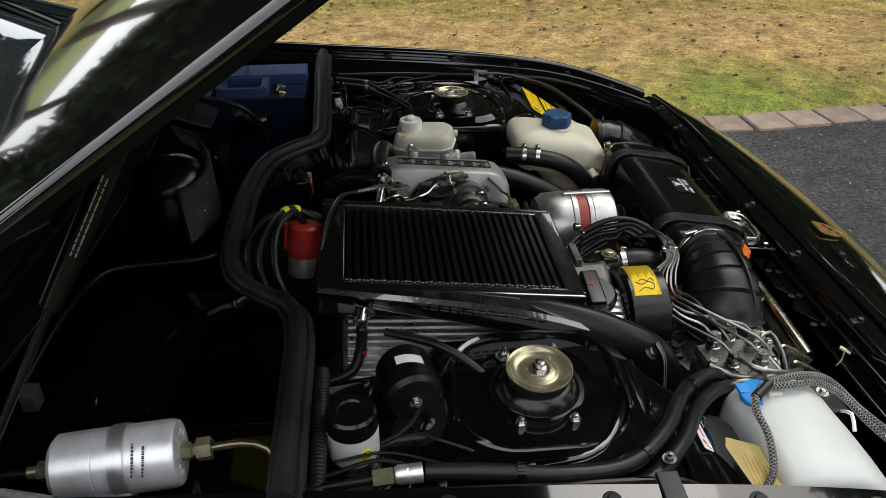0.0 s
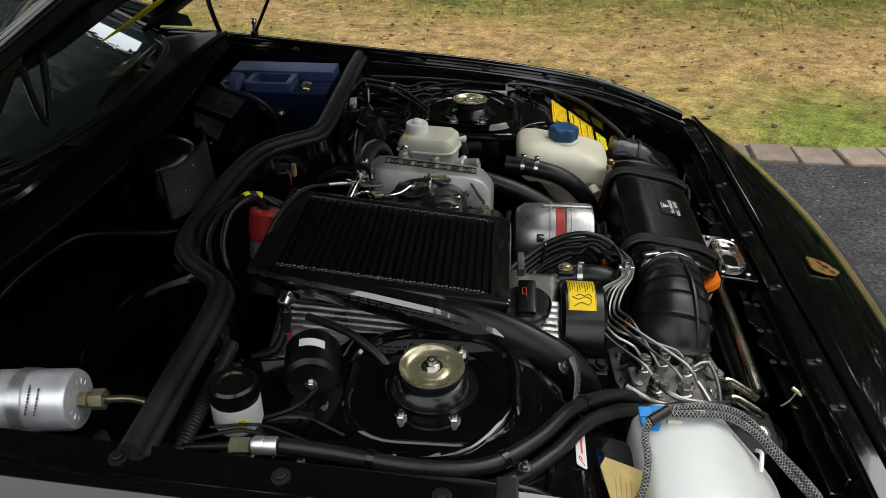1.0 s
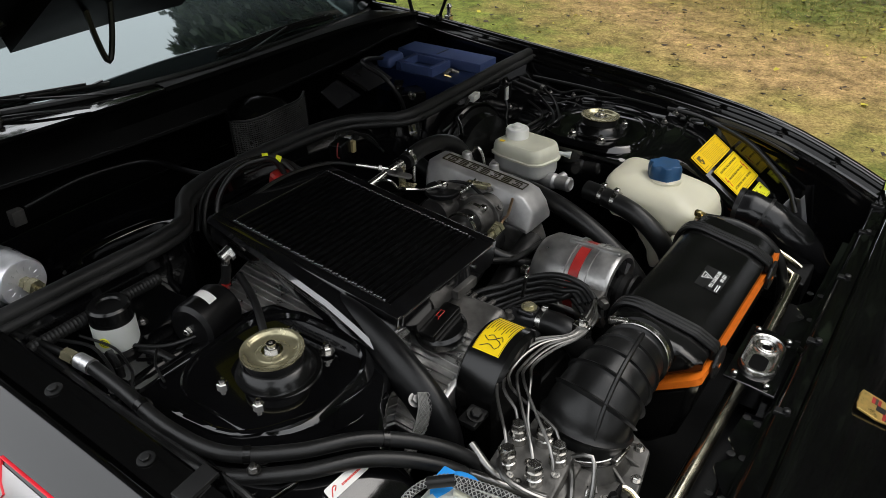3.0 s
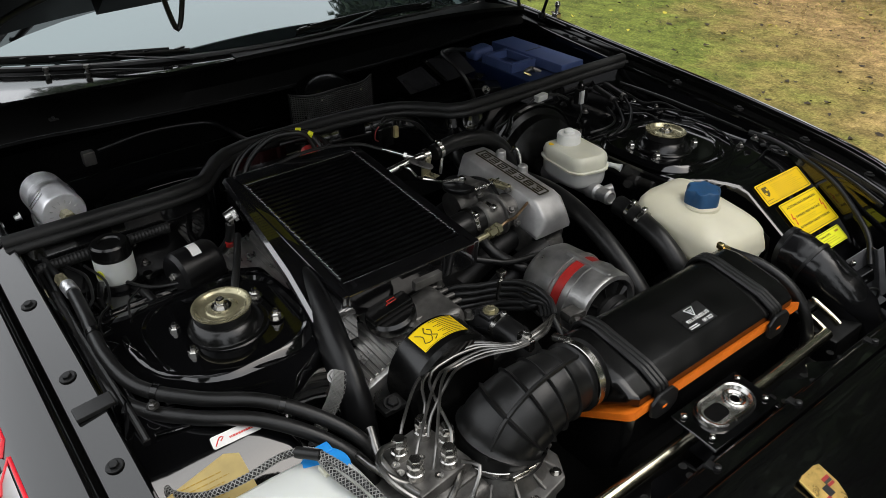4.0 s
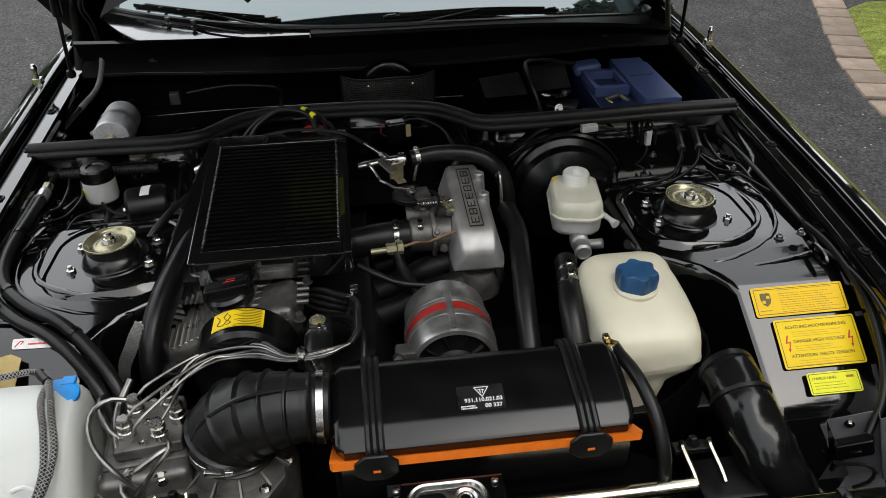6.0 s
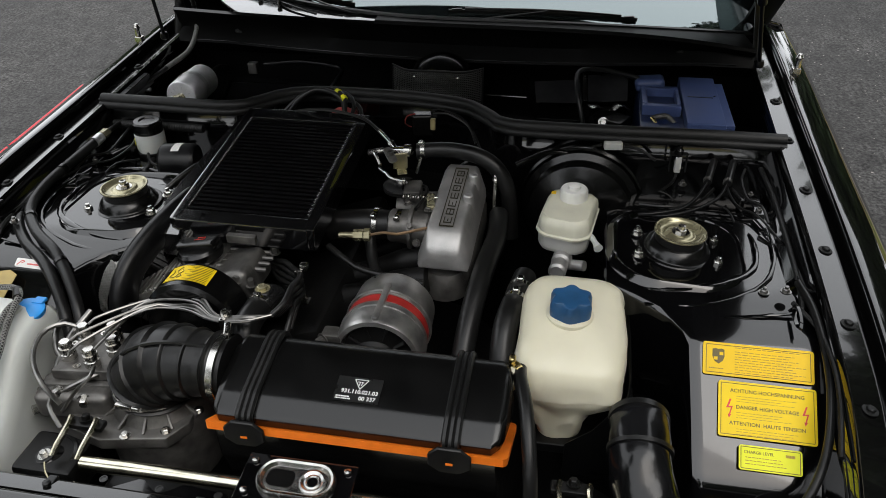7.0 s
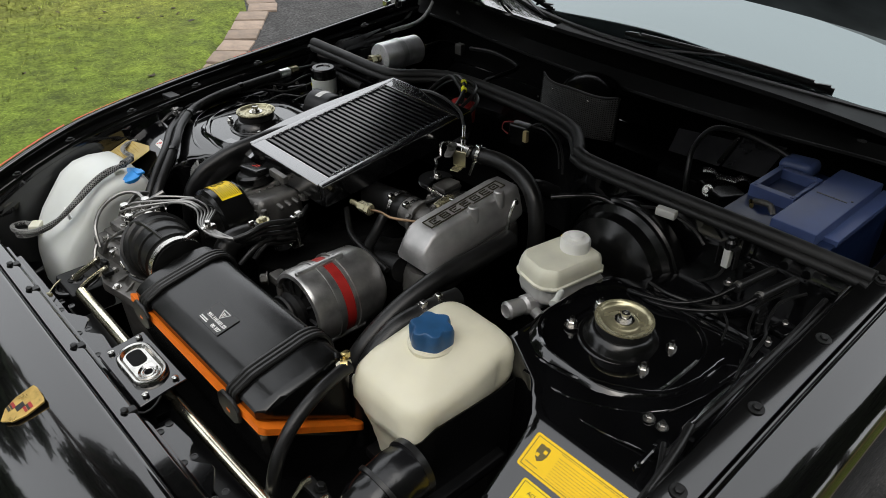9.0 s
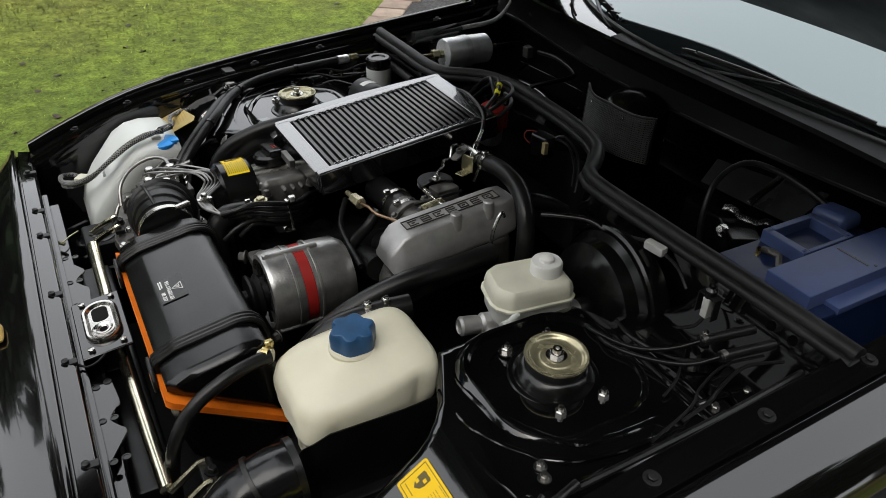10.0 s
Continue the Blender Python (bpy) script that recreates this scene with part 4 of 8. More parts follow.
tube(b, [(-0.19, -0.062, 0.872), (-0.172, -0.068, 0.884), (-0.158, -0.06, 0.882), (-0.15, -0.05, 0.866), (-0.132, -0.046, 0.866), (-0.122, -0.03, 0.862), (-0.105, -0.018, 0.862), (-0.085, 0.012, 0.866)], 0.0032, 8)
part("throttle_linkage", b, STEEL, manifold, "bright bent steel throttle rod")
b = bm_new()
prism(b, rrect(0.05, 0.018, 0.008, 4), 0.004, plane_frame((-0.16, -0.03, 0.882), (0.8, 0.5, -0.2), (-0.5, 0.8, 0.1)), 0.0008, 1)
lathe(b, [(0.0075, 0), (0.0075, 0.008), (0.004, 0.008), (0.004, 0.003), (0, 0.003)], aim((-0.16, -0.03, 0.885), (-0.155, -0.03, 0.93)), 14)
part("lever", b, CASTDK, manifold, "worn steel lever with a pivot eye")
b = bm_new()
box(b, (0.004, 0.03, 0.034), Matrix.Translation((-0.168, -0.012, 0.868)) @ Matrix.Rotation(0.3, 4, "Z"), 0.001, 1)
box(b, (0.026, 0.02, 0.003), Matrix.Translation((-0.155, -0.006, 0.852)) @ Matrix.Rotation(0.3, 4, "Z"), 0.001, 1)
part("cable_bracket", b, ZINC, manifold, "yellow zinc cable bracket")
b = bm_new()
rod(b, (-0.165, 0.022, 0.845), (-0.17, 0.03, 0.876), 0.0035, n=10)
part("stud", b, STEEL, manifold)
b = bm_new()
hexbolt(b, (-0.085, 0.012, 0.864), 0.0065, 0.008)
part("bolt", b, STEEL, manifold)
b = bm_new()
box(b, (0.05, 0.035, 0.028), Matrix.Translation((-0.092, 0.03, 0.842)) @ Matrix.Rotation(0.12, 4, "Z"), 0.004, 2)
part("linkage_base", b, CASTDK, manifold)
b = bm_new()
path = []
for i in range(70):
    a = i * 0.9
    path.append((-0.055 + 0.004 * math.cos(a), 0.02 + 0.0007 * i, 0.852 + 0.004 * math.sin(a)))
tube(b, path, 0.0011, 5, step=0.01)
rod(b, (-0.055, 0.066, 0.852), (-0.06, 0.09, 0.852), 0.004, n=10)
part("return_spring", b, STEEL, manifold)
b = bm_new()
tube(b, [(-0.10, 0.19, 0.79), (-0.105, 0.19, 0.84), (-0.115, 0.19, 0.866), (-0.125, 0.187, 0.87), (-0.13, 0.185, 0.86)], 0.0035, 8)
part("hook", b, STEEL, manifold, "bright wire hook")

for k, x in enumerate((-0.17, -0.085, 0.0, 0.075)):
    b = bm_new()
    tube(b, [(x, 0.09, 0.755), (x, 0.03, 0.74), (x, -0.04, 0.705), (x, -0.14, 0.68), (x, -0.22, 0.67)], 0.024, 16)
    part("runner", b, DARK, manifold, "dark cast intake runner")
for pts, r in (([(0.02, -0.03, 0.80), (0.05, -0.02, 0.775), (0.09, 0.0, 0.76), (0.12, 0.03, 0.74)], 0.011), ([(0.06, -0.10, 0.80), (0.085, -0.06, 0.79), (0.10, -0.02, 0.78), (0.11, 0.09, 0.77)], 0.006), ([(-0.13, 0.03, 0.835), (-0.10, 0.055, 0.85), (-0.06, 0.062, 0.853), (-0.02, 0.05, 0.845)], 0.0035)):
    b = bm_new()
    tube(b, pts, r, 10)
    part("small_hose", b, RUBBER, manifold)
for p, d in (((-0.02, 0.075, 0.846), (0, 0, 1)), ((-0.075, 0.062, 0.838), (0, 0, 1)), ((0.025, 0.06, 0.80), (1, 0, 0.2)), ((0.02, 0.048, 0.83), (0.6, 0, 0.8)), ((-0.05, 0.03, 0.838), (0, -0.3, 1))):
    b = bm_new()
    hexbolt(b, p, 0.0055, 0.007, d)
    part("bolt", b, CASTDK, manifold)
b = bm_new()
box(b, (0.05, 0.016, 0.012), Matrix.Translation((-0.045, 0.075, 0.85)) @ Matrix.Rotation(0.2, 4, "Z"), 0.004, 2)
part("link_cover", b, ZINC, manifold, "small zinc link cover")

# intercooler
ic = thing("intercooler", (-0.09, -0.25, 0.80), "black finned top-mount intercooler with side duct", "intercooler")
SL = -0.113


def icz(x):
    return 0.879 + SL * x


tilt = Matrix.Rotation(-math.atan(SL), 4, "Y")
b = bm_new()
m = Matrix.Translation((-0.095, -0.245, icz(-0.095) - 0.028)) @ tilt
# rim of the core, as four bars
for size, c in (((0.405, 0.022, 0.05), (0, 0.128, 0)), ((0.405, 0.022, 0.05), (0, -0.126, 0)), ((0.04, 0.255, 0.05), (-0.184, 0, 0)), ((0.034, 0.255, 0.05), (0.188, 0, 0))):
    box(b, size, m @ Matrix.Translation(c), 0.004, 2)
part("rim", b, ICPAINT, ic, "satin black rim")
b = bm_new()
box(b, (0.36, 0.25, 0.02), m @ Matrix.Translation((0, 0, 0.0075)))
part("core", b, COWLMAT, ic)
for i in range(26):
    b = bm_new()
    x = -0.158 + 0.01285 * i
    box(b, (0.0068, 0.236, 0.026), m @ Matrix.Translation((x, 0.001, 0.0105)))
    part("fin", b, FINPAINT, ic)
for yy in (-0.1145, 0.1165):
    b = bm_new()
    for i in range(52):
        box(b, (0.005, 0.004, 0.003), m @ Matrix.Translation((-0.162 + 0.0063 * i, yy, 0.0255 + 0.001 * math.sin(i * 2.3))), 0.0008, 1)
    part("weld_bead", b, ICPAINT, ic)
# side duct: sloping plate, then a pipe that turns down at the front
b = bm_new()
rows = []
for x, yo, zo, drop in ((-0.295, -0.386, 0.0, 0.022), (-0.2, -0.398, 0.0, 0.03), (-0.1, -0.409, 0.0, 0.038), (0.0, -0.419, -0.004, 0.046), (0.06, -0.427, -0.012, 0.05), (0.10, -0.432, -0.02, 0.05), (0.118, -0.428, -0.028, 0.04)):
    z = icz(x) - 0.004 + zo
    rows.append([(x, -0.365, z), (x, yo + 0.006, z), (x, yo, z - 0.006), (x, yo + 0.007, z - drop), (x, yo + 0.012, z - drop - 0.005), (x, -0.365, z - drop - 0.006)])
loft(b, rows, closed=True, caps=True)
duct = part("side_duct", b, ICPAINT, ic, "satin black side duct with cast lettering")
b = bm_new()
tube(b, [(-0.03, -0.386, 0.853), (0.03, -0.394, 0.845), (0.09, -0.408, 0.832), (0.15, -0.424, 0.812), (0.195, -0.433, 0.788), (0.222, -0.436, 0.75), (0.232, -0.436, 0.68), (0.232, -0.43, 0.55)], [0.012, 0.019, 0.0225, 0.0225, 0.022, 0.0215, 0.021], 20, flat=1.45)
part("duct_pipe", b, SATIN, ic, "satin black duct turning down")
b = bm_new()
hexbolt(b, (0.192, -0.452, 0.803), 0.0075, 0.009, (0.5, -0.35, 0.8))
part("bolt", b, PIPEST, ic)
b = bm_new()
hexbolt(b, (0.254, -0.396, 0.764), 0.009, 0.009, (0.3, 0, 1))
box(b, (0.03, 0.04, 0.01), (0.25, -0.396, 0.758), 0.003)
part("bolt", b, DARK, ic)
b = bm_new()
bars(b, plane_frame((-0.065, -0.4125, icz(-0.065) - 0.019), (1, -0.125, SL - 0.03), (0, -0.25, 1)), 0.22, 0.014, 2, 0.42, 61)
tagged(part("cast_lettering", b, CASTDK, duct), kind="stuff")
b = bm_new()
rod(b, (-0.232, -0.392, 0.872), (-0.236, -0.414, 0.862), 0.011, n=18, bev=0.002)
lathe(b, [(0.0135, 0), (0.0135, 0.007)], aim((-0.232, -0.395, 0.868), (-0.236, -0.42, 0.858)), 6)
rod(b, (-0.234, -0.405, 0.868), (-0.234, -0.407, 0.845), 0.007, n=14)
part("banjo_union", b, STEEL, ic, "bright steel banjo union")
b = bm_new()
tube(b, [(-0.234, -0.407, 0.85), (-0.236, -0.412, 0.82), (-0.25, -0.43, 0.79), (-0.285, -0.44, 0.78)], 0.0085, 10)
part("breather_hose", b, RUBBER, ic)
b = bm_new()
rod(b, (-0.236, -0.413, 0.816), (-0.238, -0.415, 0.806), 0.0095, n=14)
part("hose_tag", b, RED, ic)
b = bm_new()
tube(b, [(-0.20, -0.41, 0.842), (-0.12, -0.45, 0.84), (-0.06, -0.49, 0.81), (-0.05, -0.51, 0.76), (-0.08, -0.52, 0.72)], 0.0065, 10)
part("vacuum_hose", b, RUBBER, ic, "thin black vacuum hose")
b = bm_new()
box(b, (0.012, 0.055, 0.016), (0.128, -0.235, 0.845), 0.002)
part("tab", b, CASTDK, ic)
strap_run = spline([(0.202, -0.446, 0.818), (0.211, -0.458, 0.80), (0.212, -0.471, 0.775), (0.207, -0.488, 0.742), (0.20, -0.50, 0.70)], 0.002)
b = bm_new()
loft(b, [[p - Vector((0.004, 0.009, -0.0045)), p + Vector((0.004, 0.009, -0.0045))] for p in strap_run])
es = part("earth_strap", b, BRAID, ic, "flat braided earth strap", solid=0.0016)
b = bm_new()
for sgn in (1, -1):
    for ph in range(6):
        tube(b, [p + Vector((0.0022, 0.0, 0.0008)) + Vector((0.004, 0.009, -0.0045)) * (2 * abs(((i * 0.045 * sgn + ph / 6) % 1.0) * 2 - 1) - 1) for i, p in enumerate(strap_run)], 0.0006, 3, smooth=False)
tagged(part("braid", b, BRAIDWHITE, es), kind="stuff")

# air filter housing
af = thing("air_filter_housing", (0.41, 0.06, 0.69), "black plastic air filter housing with orange gasket and rubber straps", "air filter")


def across(b, prof, y0, y1, endround=0.012):
    """A closed profile of (x, z) run along y with softened ends."""
    cx = sum(p[0] for p in prof) / len(prof)
    cz = sum(p[1] for p in prof) / len(prof)
    rows = []
    for y, f in ((y0, 1 - endround / 0.05), (y0 + endround * 0.3, 1 - endround / 0.12), (y0 + endround, 1), (y1 - endround, 1), (y1 - endround * 0.3, 1 - endround / 0.12), (y1, 1 - endround / 0.05)):
        rows.append([(cx + (x - cx) * f, y, cz + (z - cz) * f) for x, z in prof])
    loft(b, rows, closed=True, caps=True)
    return b


lidprof = [(0.487, 0.773), (0.488, 0.787), (0.483, 0.7925), (0.462, 0.8025), (0.455, 0.8055), (0.43, 0.8105), (0.39, 0.8185), (0.37, 0.822), (0.35, 0.82), (0.336, 0.81), (0.327, 0.79), (0.323, 0.74), (0.321, 0.662)]
b = bm_new()
across(b, lidprof, -0.148, 0.276, 0.016)
lid = part("lid", b, PLASTIC, af, "glossy black moulded lid", sharp=30)
b = bm_new()
across(b, [(0.495, 0.762), (0.494, 0.776), (0.315, 0.662), (0.315, 0.648)], -0.154, 0.283, 0.006)
part("gasket", b, ORANGE, af, "bright orange gasket band")
b = bm_new()
across(b, [(0.49, 0.763), (0.486, 0.70), (0.47, 0.64), (0.43, 0.60), (0.36, 0.60), (0.33, 0.62), (0.322, 0.65)], -0.15, 0.278, 0.012)
part("bowl", b, PLASTIC, af, "black lower housing")
for y in (-0.09, 0.205):
    b = bm_new()
    for dy in (-0.0085, 0, 0.0085):
        pts = [(x + (0.004 if x > 0.4 else -0.004), y + dy, z + 0.003) for x, z in lidprof[::-1]]
        tube(b, pts[1:], 0.0048, 7, step=0.01)
    part("strap", b, RUBBER, af, "ribbed black rubber strap")
    b = bm_new()
    m = plane_frame((0.4965, y, 0.768), (0, 1, 0), (0, 0, 1))
    prism(b, [(-0.016, 0.022), (0.016, 0.022), (0.03, 0.008), (0.03, -0.012), (0.014, -0.024), (-0.014, -0.024), (-0.03, -0.012), (-0.03, 0.008)], 0.006, m, 0.0015, 1)
    part("catch", b, RUBBER, af)
    b = bm_new()
    box(b, (0.010, 0.0045, 0.0014), m @ Matrix.Translation((0, -0.006, 0.0056)))
    part("catch_slot", b, ORANGE, af)
# label
lm = plane_frame((0.4325, 0.062, 0.8113), (0, 1, 0), (-0.98, 0, 0.197))
b = bm_new()
box(b, (0.066, 0.042, 0.001), lm)
lab = part("label", b, LABELBLK, lid, "black label with white part number")
lettering("931.110.021.03", 0.0088, lm @ Matrix.Translation((0.003, -0.004, 0.0006)), WHITEINK, lab, bold=0.00022)
lettering("00 337", 0.0088, lm @ Matrix.Translation((0.016, -0.0145, 0.0006)), WHITEINK, lab, bold=0.00022)
b = bm_new()
for a0, a1 in (((-0.008, 0.017), (0.012, 0.017)), ((0.012, 0.017), (0.002, 0.001)), ((0.002, 0.001), (-0.008, 0.017)), ((-0.003, 0.013), (0.001, 0.013)), ((0.002, 0.013), (0.006, 0.012)), ((0.0, 0.013), (0.0, 0.007)), ((0.004, 0.013), (0.003, 0.007))):
    p0, p1 = lm @ Vector((a0[0], a0[1], 0.0008)), lm @ Vector((a1[0], a1[1], 0.0008))
    tube(b, [p0, p1], 0.0007, 5, smooth=False)
bars(b, lm @ Matrix.Translation((-0.017, -0.0148, 0.0006)), 0.026, 0.007, 2, 0.6, 8)
part("symbol", b, WHITEINK, lab)

# ribbed rubber elbow between air filter and air flow meter
elbow = thing("intake_elbow", (0.40, -0.26, 0.68), "ribbed black rubber intake elbow with hose clamps", "intake hose")
b = bm_new()
tube(b, [(0.395, -0.15, 0.788), (0.395, -0.185, 0.79), (0.391, -0.228, 0.786), (0.386, -0.268, 0.772), (0.381, -0.294, 0.748), (0.379, -0.30, 0.715)], [0.047, 0.049, 0.055, 0.061, 0.065, 0.063], 32, step=0.0015, ribs=0.0055, rib_every=0.027, sharp_rib=40)
part("bellows", b, RUBBER, elbow, "ribbed moulded rubber")
b = bm_new()
tube(b, [(0.405, -0.175, 0.836), (0.41, -0.225, 0.841), (0.412, -0.275, 0.832), (0.413, -0.325, 0.80), (0.413, -0.352, 0.75)], 0.0035, 6)
part("moulded_rib", b, RUBBER, elbow)
for c, d, r in (((0.395, -0.158, 0.788), (0, -1, 0.05), 0.0515), ((0.379, -0.299, 0.730), (0, 0, -1), 0.0645)):
    b = bm_new()
    m = aim(c, Vector(c) + Vector(d))
    lathe(b, [(r, 0), (r + 0.0012, 0.001), (r + 0.0012, 0.011), (r, 0.012)], m, 40, close=False)
    cl = part("hose_clamp", b, STEEL, elbow, "stainless worm-drive hose clamp")
    b = bm_new()
    if d[2] < -0.5:
        sm = Matrix.Translation((0.442, -0.318, 0.726)) @ Matrix.Rotation(radians(85), 4, "Z")
    else:
        sm = Matrix.Translation((0.36, -0.164, 0.832)) @ Matrix.Rotation(radians(20), 4, "Z")
    box(b, (0.03, 0.011, 0.011), sm, 0.003)
    rod(b, sm @ Vector((0.015, 0, 0)), sm @ Vector((0.026, 0, 0)), 0.004, n=10)
    part("clamp_screw", b, STEEL, cl)

# air flow meter and fuel distributor
fd = thing("fuel_distributor", (0.36, -0.36, 0.60), "cast aluminium fuel distributor and air flow meter with steel fuel lines", "fuel distributor")
b = bm_new()
prism(b, [(0.86 * p, 0.86 * q) for p, q in ((-0.13, 0.085), (-0.02, 0.11), (0.08, 0.105), (0.10, 0.05), (0.10, -0.06), (0.07, -0.10), (-0.05, -0.11), (-0.13, -0.08))], 0.022, Matrix.Translation((0.385, -0.315, 0.668)) @ Matrix.Rotation(radians(96), 4, "Z"), 0.004)
lathe(b, [(0.085, -0.10), (0.09, 0.0), (0.078, 0.025), (0.062, 0.045), (0.058, 0.07)], Matrix.Translation((0.379, -0.299, 0.660)), 32)
part("air_flow_meter", b, CASTDK, fd, "grimy cast aluminium air flow meter")
for a in range(10, 370, 30):
    b = bm_new()
    box(b, (0.03, 0.005, 0.02), Matrix.Translation((0.379, -0.299, 0.69)) @ Matrix.Rotation(radians(a), 4, "Z") @ Matrix.Translation((0.068, 0, 0)) @ Matrix.Rotation(0.5, 4, "Y"), 0.001, 1)
    part("casting_rib", b, CASTDK, fd)
for a in range(0, 360, 40):
    b = bm_new()
    hexbolt(b, (0.385 + 0.084 * math.cos(radians(a)), -0.31 + 0.090 * math.sin(radians(a)), 0.69), 0.006, 0.007)
    part("bolt", b, STEEL, fd)
b = bm_new()
lathe(b, [(0.05, -0.06), (0.05, 0.028), (0.046, 0.034), (0, 0.034)], Matrix.Translation((0.355, -0.418, 0.715)), 32)
box(b, (0.10, 0.035, 0.05), Matrix.Translation((0.35, -0.42, 0.70)) @ Matrix.Rotation(0.3, 4, "Z"), 0.006)
rod(b, (0.345, -0.42, 0.66), (0.42, -0.48, 0.68), 0.018, n=16, bev=0.002)
box(b, (0.135, 0.125, 0.05), Matrix.Translation((0.372, -0.425, 0.70)) @ Matrix.Rotation(0.12, 4, "Z"), 0.012, 3)
box(b, (0.10, 0.096, 0.02), Matrix.Translation((0.355, -0.418, 0.741)) @ Matrix.Rotation(0.12, 4, "Z"), 0.005, 2)
box(b, (0.03, 0.12, 0.03), Matrix.Translation((0.40, -0.42, 0.715)) @ Matrix.Rotation(0.12, 4, "Z"), 0.007, 2)
part("distributor_head", b, CASTDK, fd, "dull cast distributor head")
heads = ((0.333, -0.440), (0.322, -0.393), (0.386, -0.397), (0.376, -0.445), (0.354, -0.376))
for x, y in heads:
    b = bm_new()
    lathe(b, [(0.0125, 0), (0.0125, 0.012), (0.009, 0.014), (0.0115, 0.016), (0.0115, 0.024)], Matrix.Translation((x, y, 0.75)), 16)
    lathe(b, [(0.0105, 0.024), (0.0105, 0.032), (0.0085, 0.035), (0, 0.035)], Matrix.Translation((x, y, 0.75)), 6)
    part("banjo_bolt", b, STEEL, fd)
for x, y in ((0.355, -0.42), (0.36, -0.458), (0.395, -0.42), (0.313, -0.42), (0.345, -0.455)):
    b = bm_new()
    lathe(b, [(0.006, 0), (0.006, 0.003), (0.003, 0.003), (0.003, 0.001), (0, 0.001)], Matrix.Translation((x, y, 0.751)), 12)
    part("screw", b, STEEL, fd)
# fuel lines to the clip and onwards
CL = Vector((0.314, -0.19, 0.812))
ends = ((0.300, -0.117, 0.821), (0.296, -0.119, 0.815), (0.288, -0.118, 0.809), (0.278, -0.117, 0.803))
for i, (x, y) in enumerate(heads[:4] + ((0.395, -0.43), (0.345, -0.40))):
    k = (i - 1.5) * 0.0075
    ex_, ey, ez = ends[i % 4]
    b = bm_new()
    tube(b, [(x, y, 0.771), (x - 0.014, y + 0.016, 0.789), (0.279 + k, -0.362 + 0.006 * i, 0.794 + 0.003 * i), (0.264 + k, -0.312 + 0.003 * i, 0.799 + 0.003 * (i % 3)), (0.276 + k, -0.255, 0.812), (CL.x - 0.004 + k * 0.5, CL.y - 0.02, CL.z + 0.001 * i), (0.313 + 0.4 * k, -0.157, 0.82), (ex_, ey, ez)], 0.0024, 8)
    part("fuel_line", b, PIPEST, fd, "bright steel fuel line")
    if i > 3:
        continue
    zb = 0.811 - 0.0125 * i
    b = bm_new()
    tube(b, [(ex_, ey, ez), (ex_ - 0.022, -0.104, ez + 0.008), (0.242, -0.103 - 0.003 * i, 0.835 - 0.012 * i), (0.205, -0.104, 0.826 - 0.012 * i), (0.168, -0.117, zb), (0.142, -0.138, zb - 0.012), (0.115, -0.165 - 0.006 * i, zb - 0.018), (0.085, -0.205, 0.772 - 0.004 * i)], 0.0052, 10)
    part("sleeve", b, RUBBER, fd, "black sleeve on a fuel line")
for i in range(2):
    b = bm_new()
    tube(b, [(0.305 - 0.03 * i, -0.10, 0.775), (0.27 - 0.02 * i, -0.098, 0.80 - 0.004 * i), (0.225, -0.106, 0.797 - 0.012 * i), (0.172, -0.123, 0.772 - 0.009 * i), (0.14, -0.15, 0.752), (0.10, -0.19, 0.735 + 0.01 * i)], 0.005, 10)
    part("sleeve", b, RUBBER, fd, "black sleeve on a fuel line")
for pts, r in (([(0.40, -0.385, 0.76), (0.425, -0.375, 0.765), (0.44, -0.40, 0.74), (0.445, -0.43, 0.70)], 0.0032), ([(0.333, -0.440, 0.776), (0.336, -0.468, 0.786), (0.355, -0.488, 0.787), (0.385, -0.49, 0.782), (0.418, -0.476, 0.77), (0.442, -0.45, 0.75), (0.449, -0.425, 0.72)], 0.004), ([(0.42, -0.45, 0.72), (0.45, -0.445, 0.715), (0.47, -0.42, 0.69)], 0.004)):
    b = bm_new()
    tube(b, pts, r, 8)
    part("control_pipe", b, PIPEST, fd)
for p, d in (((0.425, -0.44, 0.722), (1, -0.2, 0.1)), ((0.415, -0.475, 0.71), (0.6, -0.8, 0)), ((0.43, -0.395, 0.715), (1, 0.3, 0))):
    b = bm_new()
    hexbolt(b, p, 0.0085, 0.012, d)
    part("plug", b, STEEL, fd)
b = bm_new()
box(b, (0.03, 0.012, 0.022), Matrix.Translation(CL), 0.003)
hexbolt(b, CL + Vector((0, 0, 0.011)), 0.006, 0.01)
part("line_clip", b, STEEL, fd, "steel clip round the fuel lines")
b = bm_new()
tube(b, [(0.30, -0.455, 0.72), (0.29, -0.48, 0.735), (0.305, -0.49, 0.765), (0.335, -0.49, 0.77), (0.37, -0.47, 0.755), (0.385, -0.445, 0.74)], 0.0055, 10)
tube(b, [(0.42, -0.48, 0.68), (0.43, -0.45, 0.715), (0.41, -0.40, 0.74), (0.388, -0.372, 0.742)], 0.0045, 8)
part("return_pipe", b, PIPEST, fd)
for p in ((0.42, -0.48, 0.68), (0.40, -0.385, 0.69), (0.315, -0.47, 0.70)):
    b = bm_new()
    lathe(b, [(0.011, 0), (0.011, 0.012), (0.008, 0.014), (0.008, 0.022), (0, 0.022)], aim(p, (p[0] + 0.02, p[1] - 0.015, p[2] + 0.004)), 6)
    part("union_nut", b, STEEL, fd)

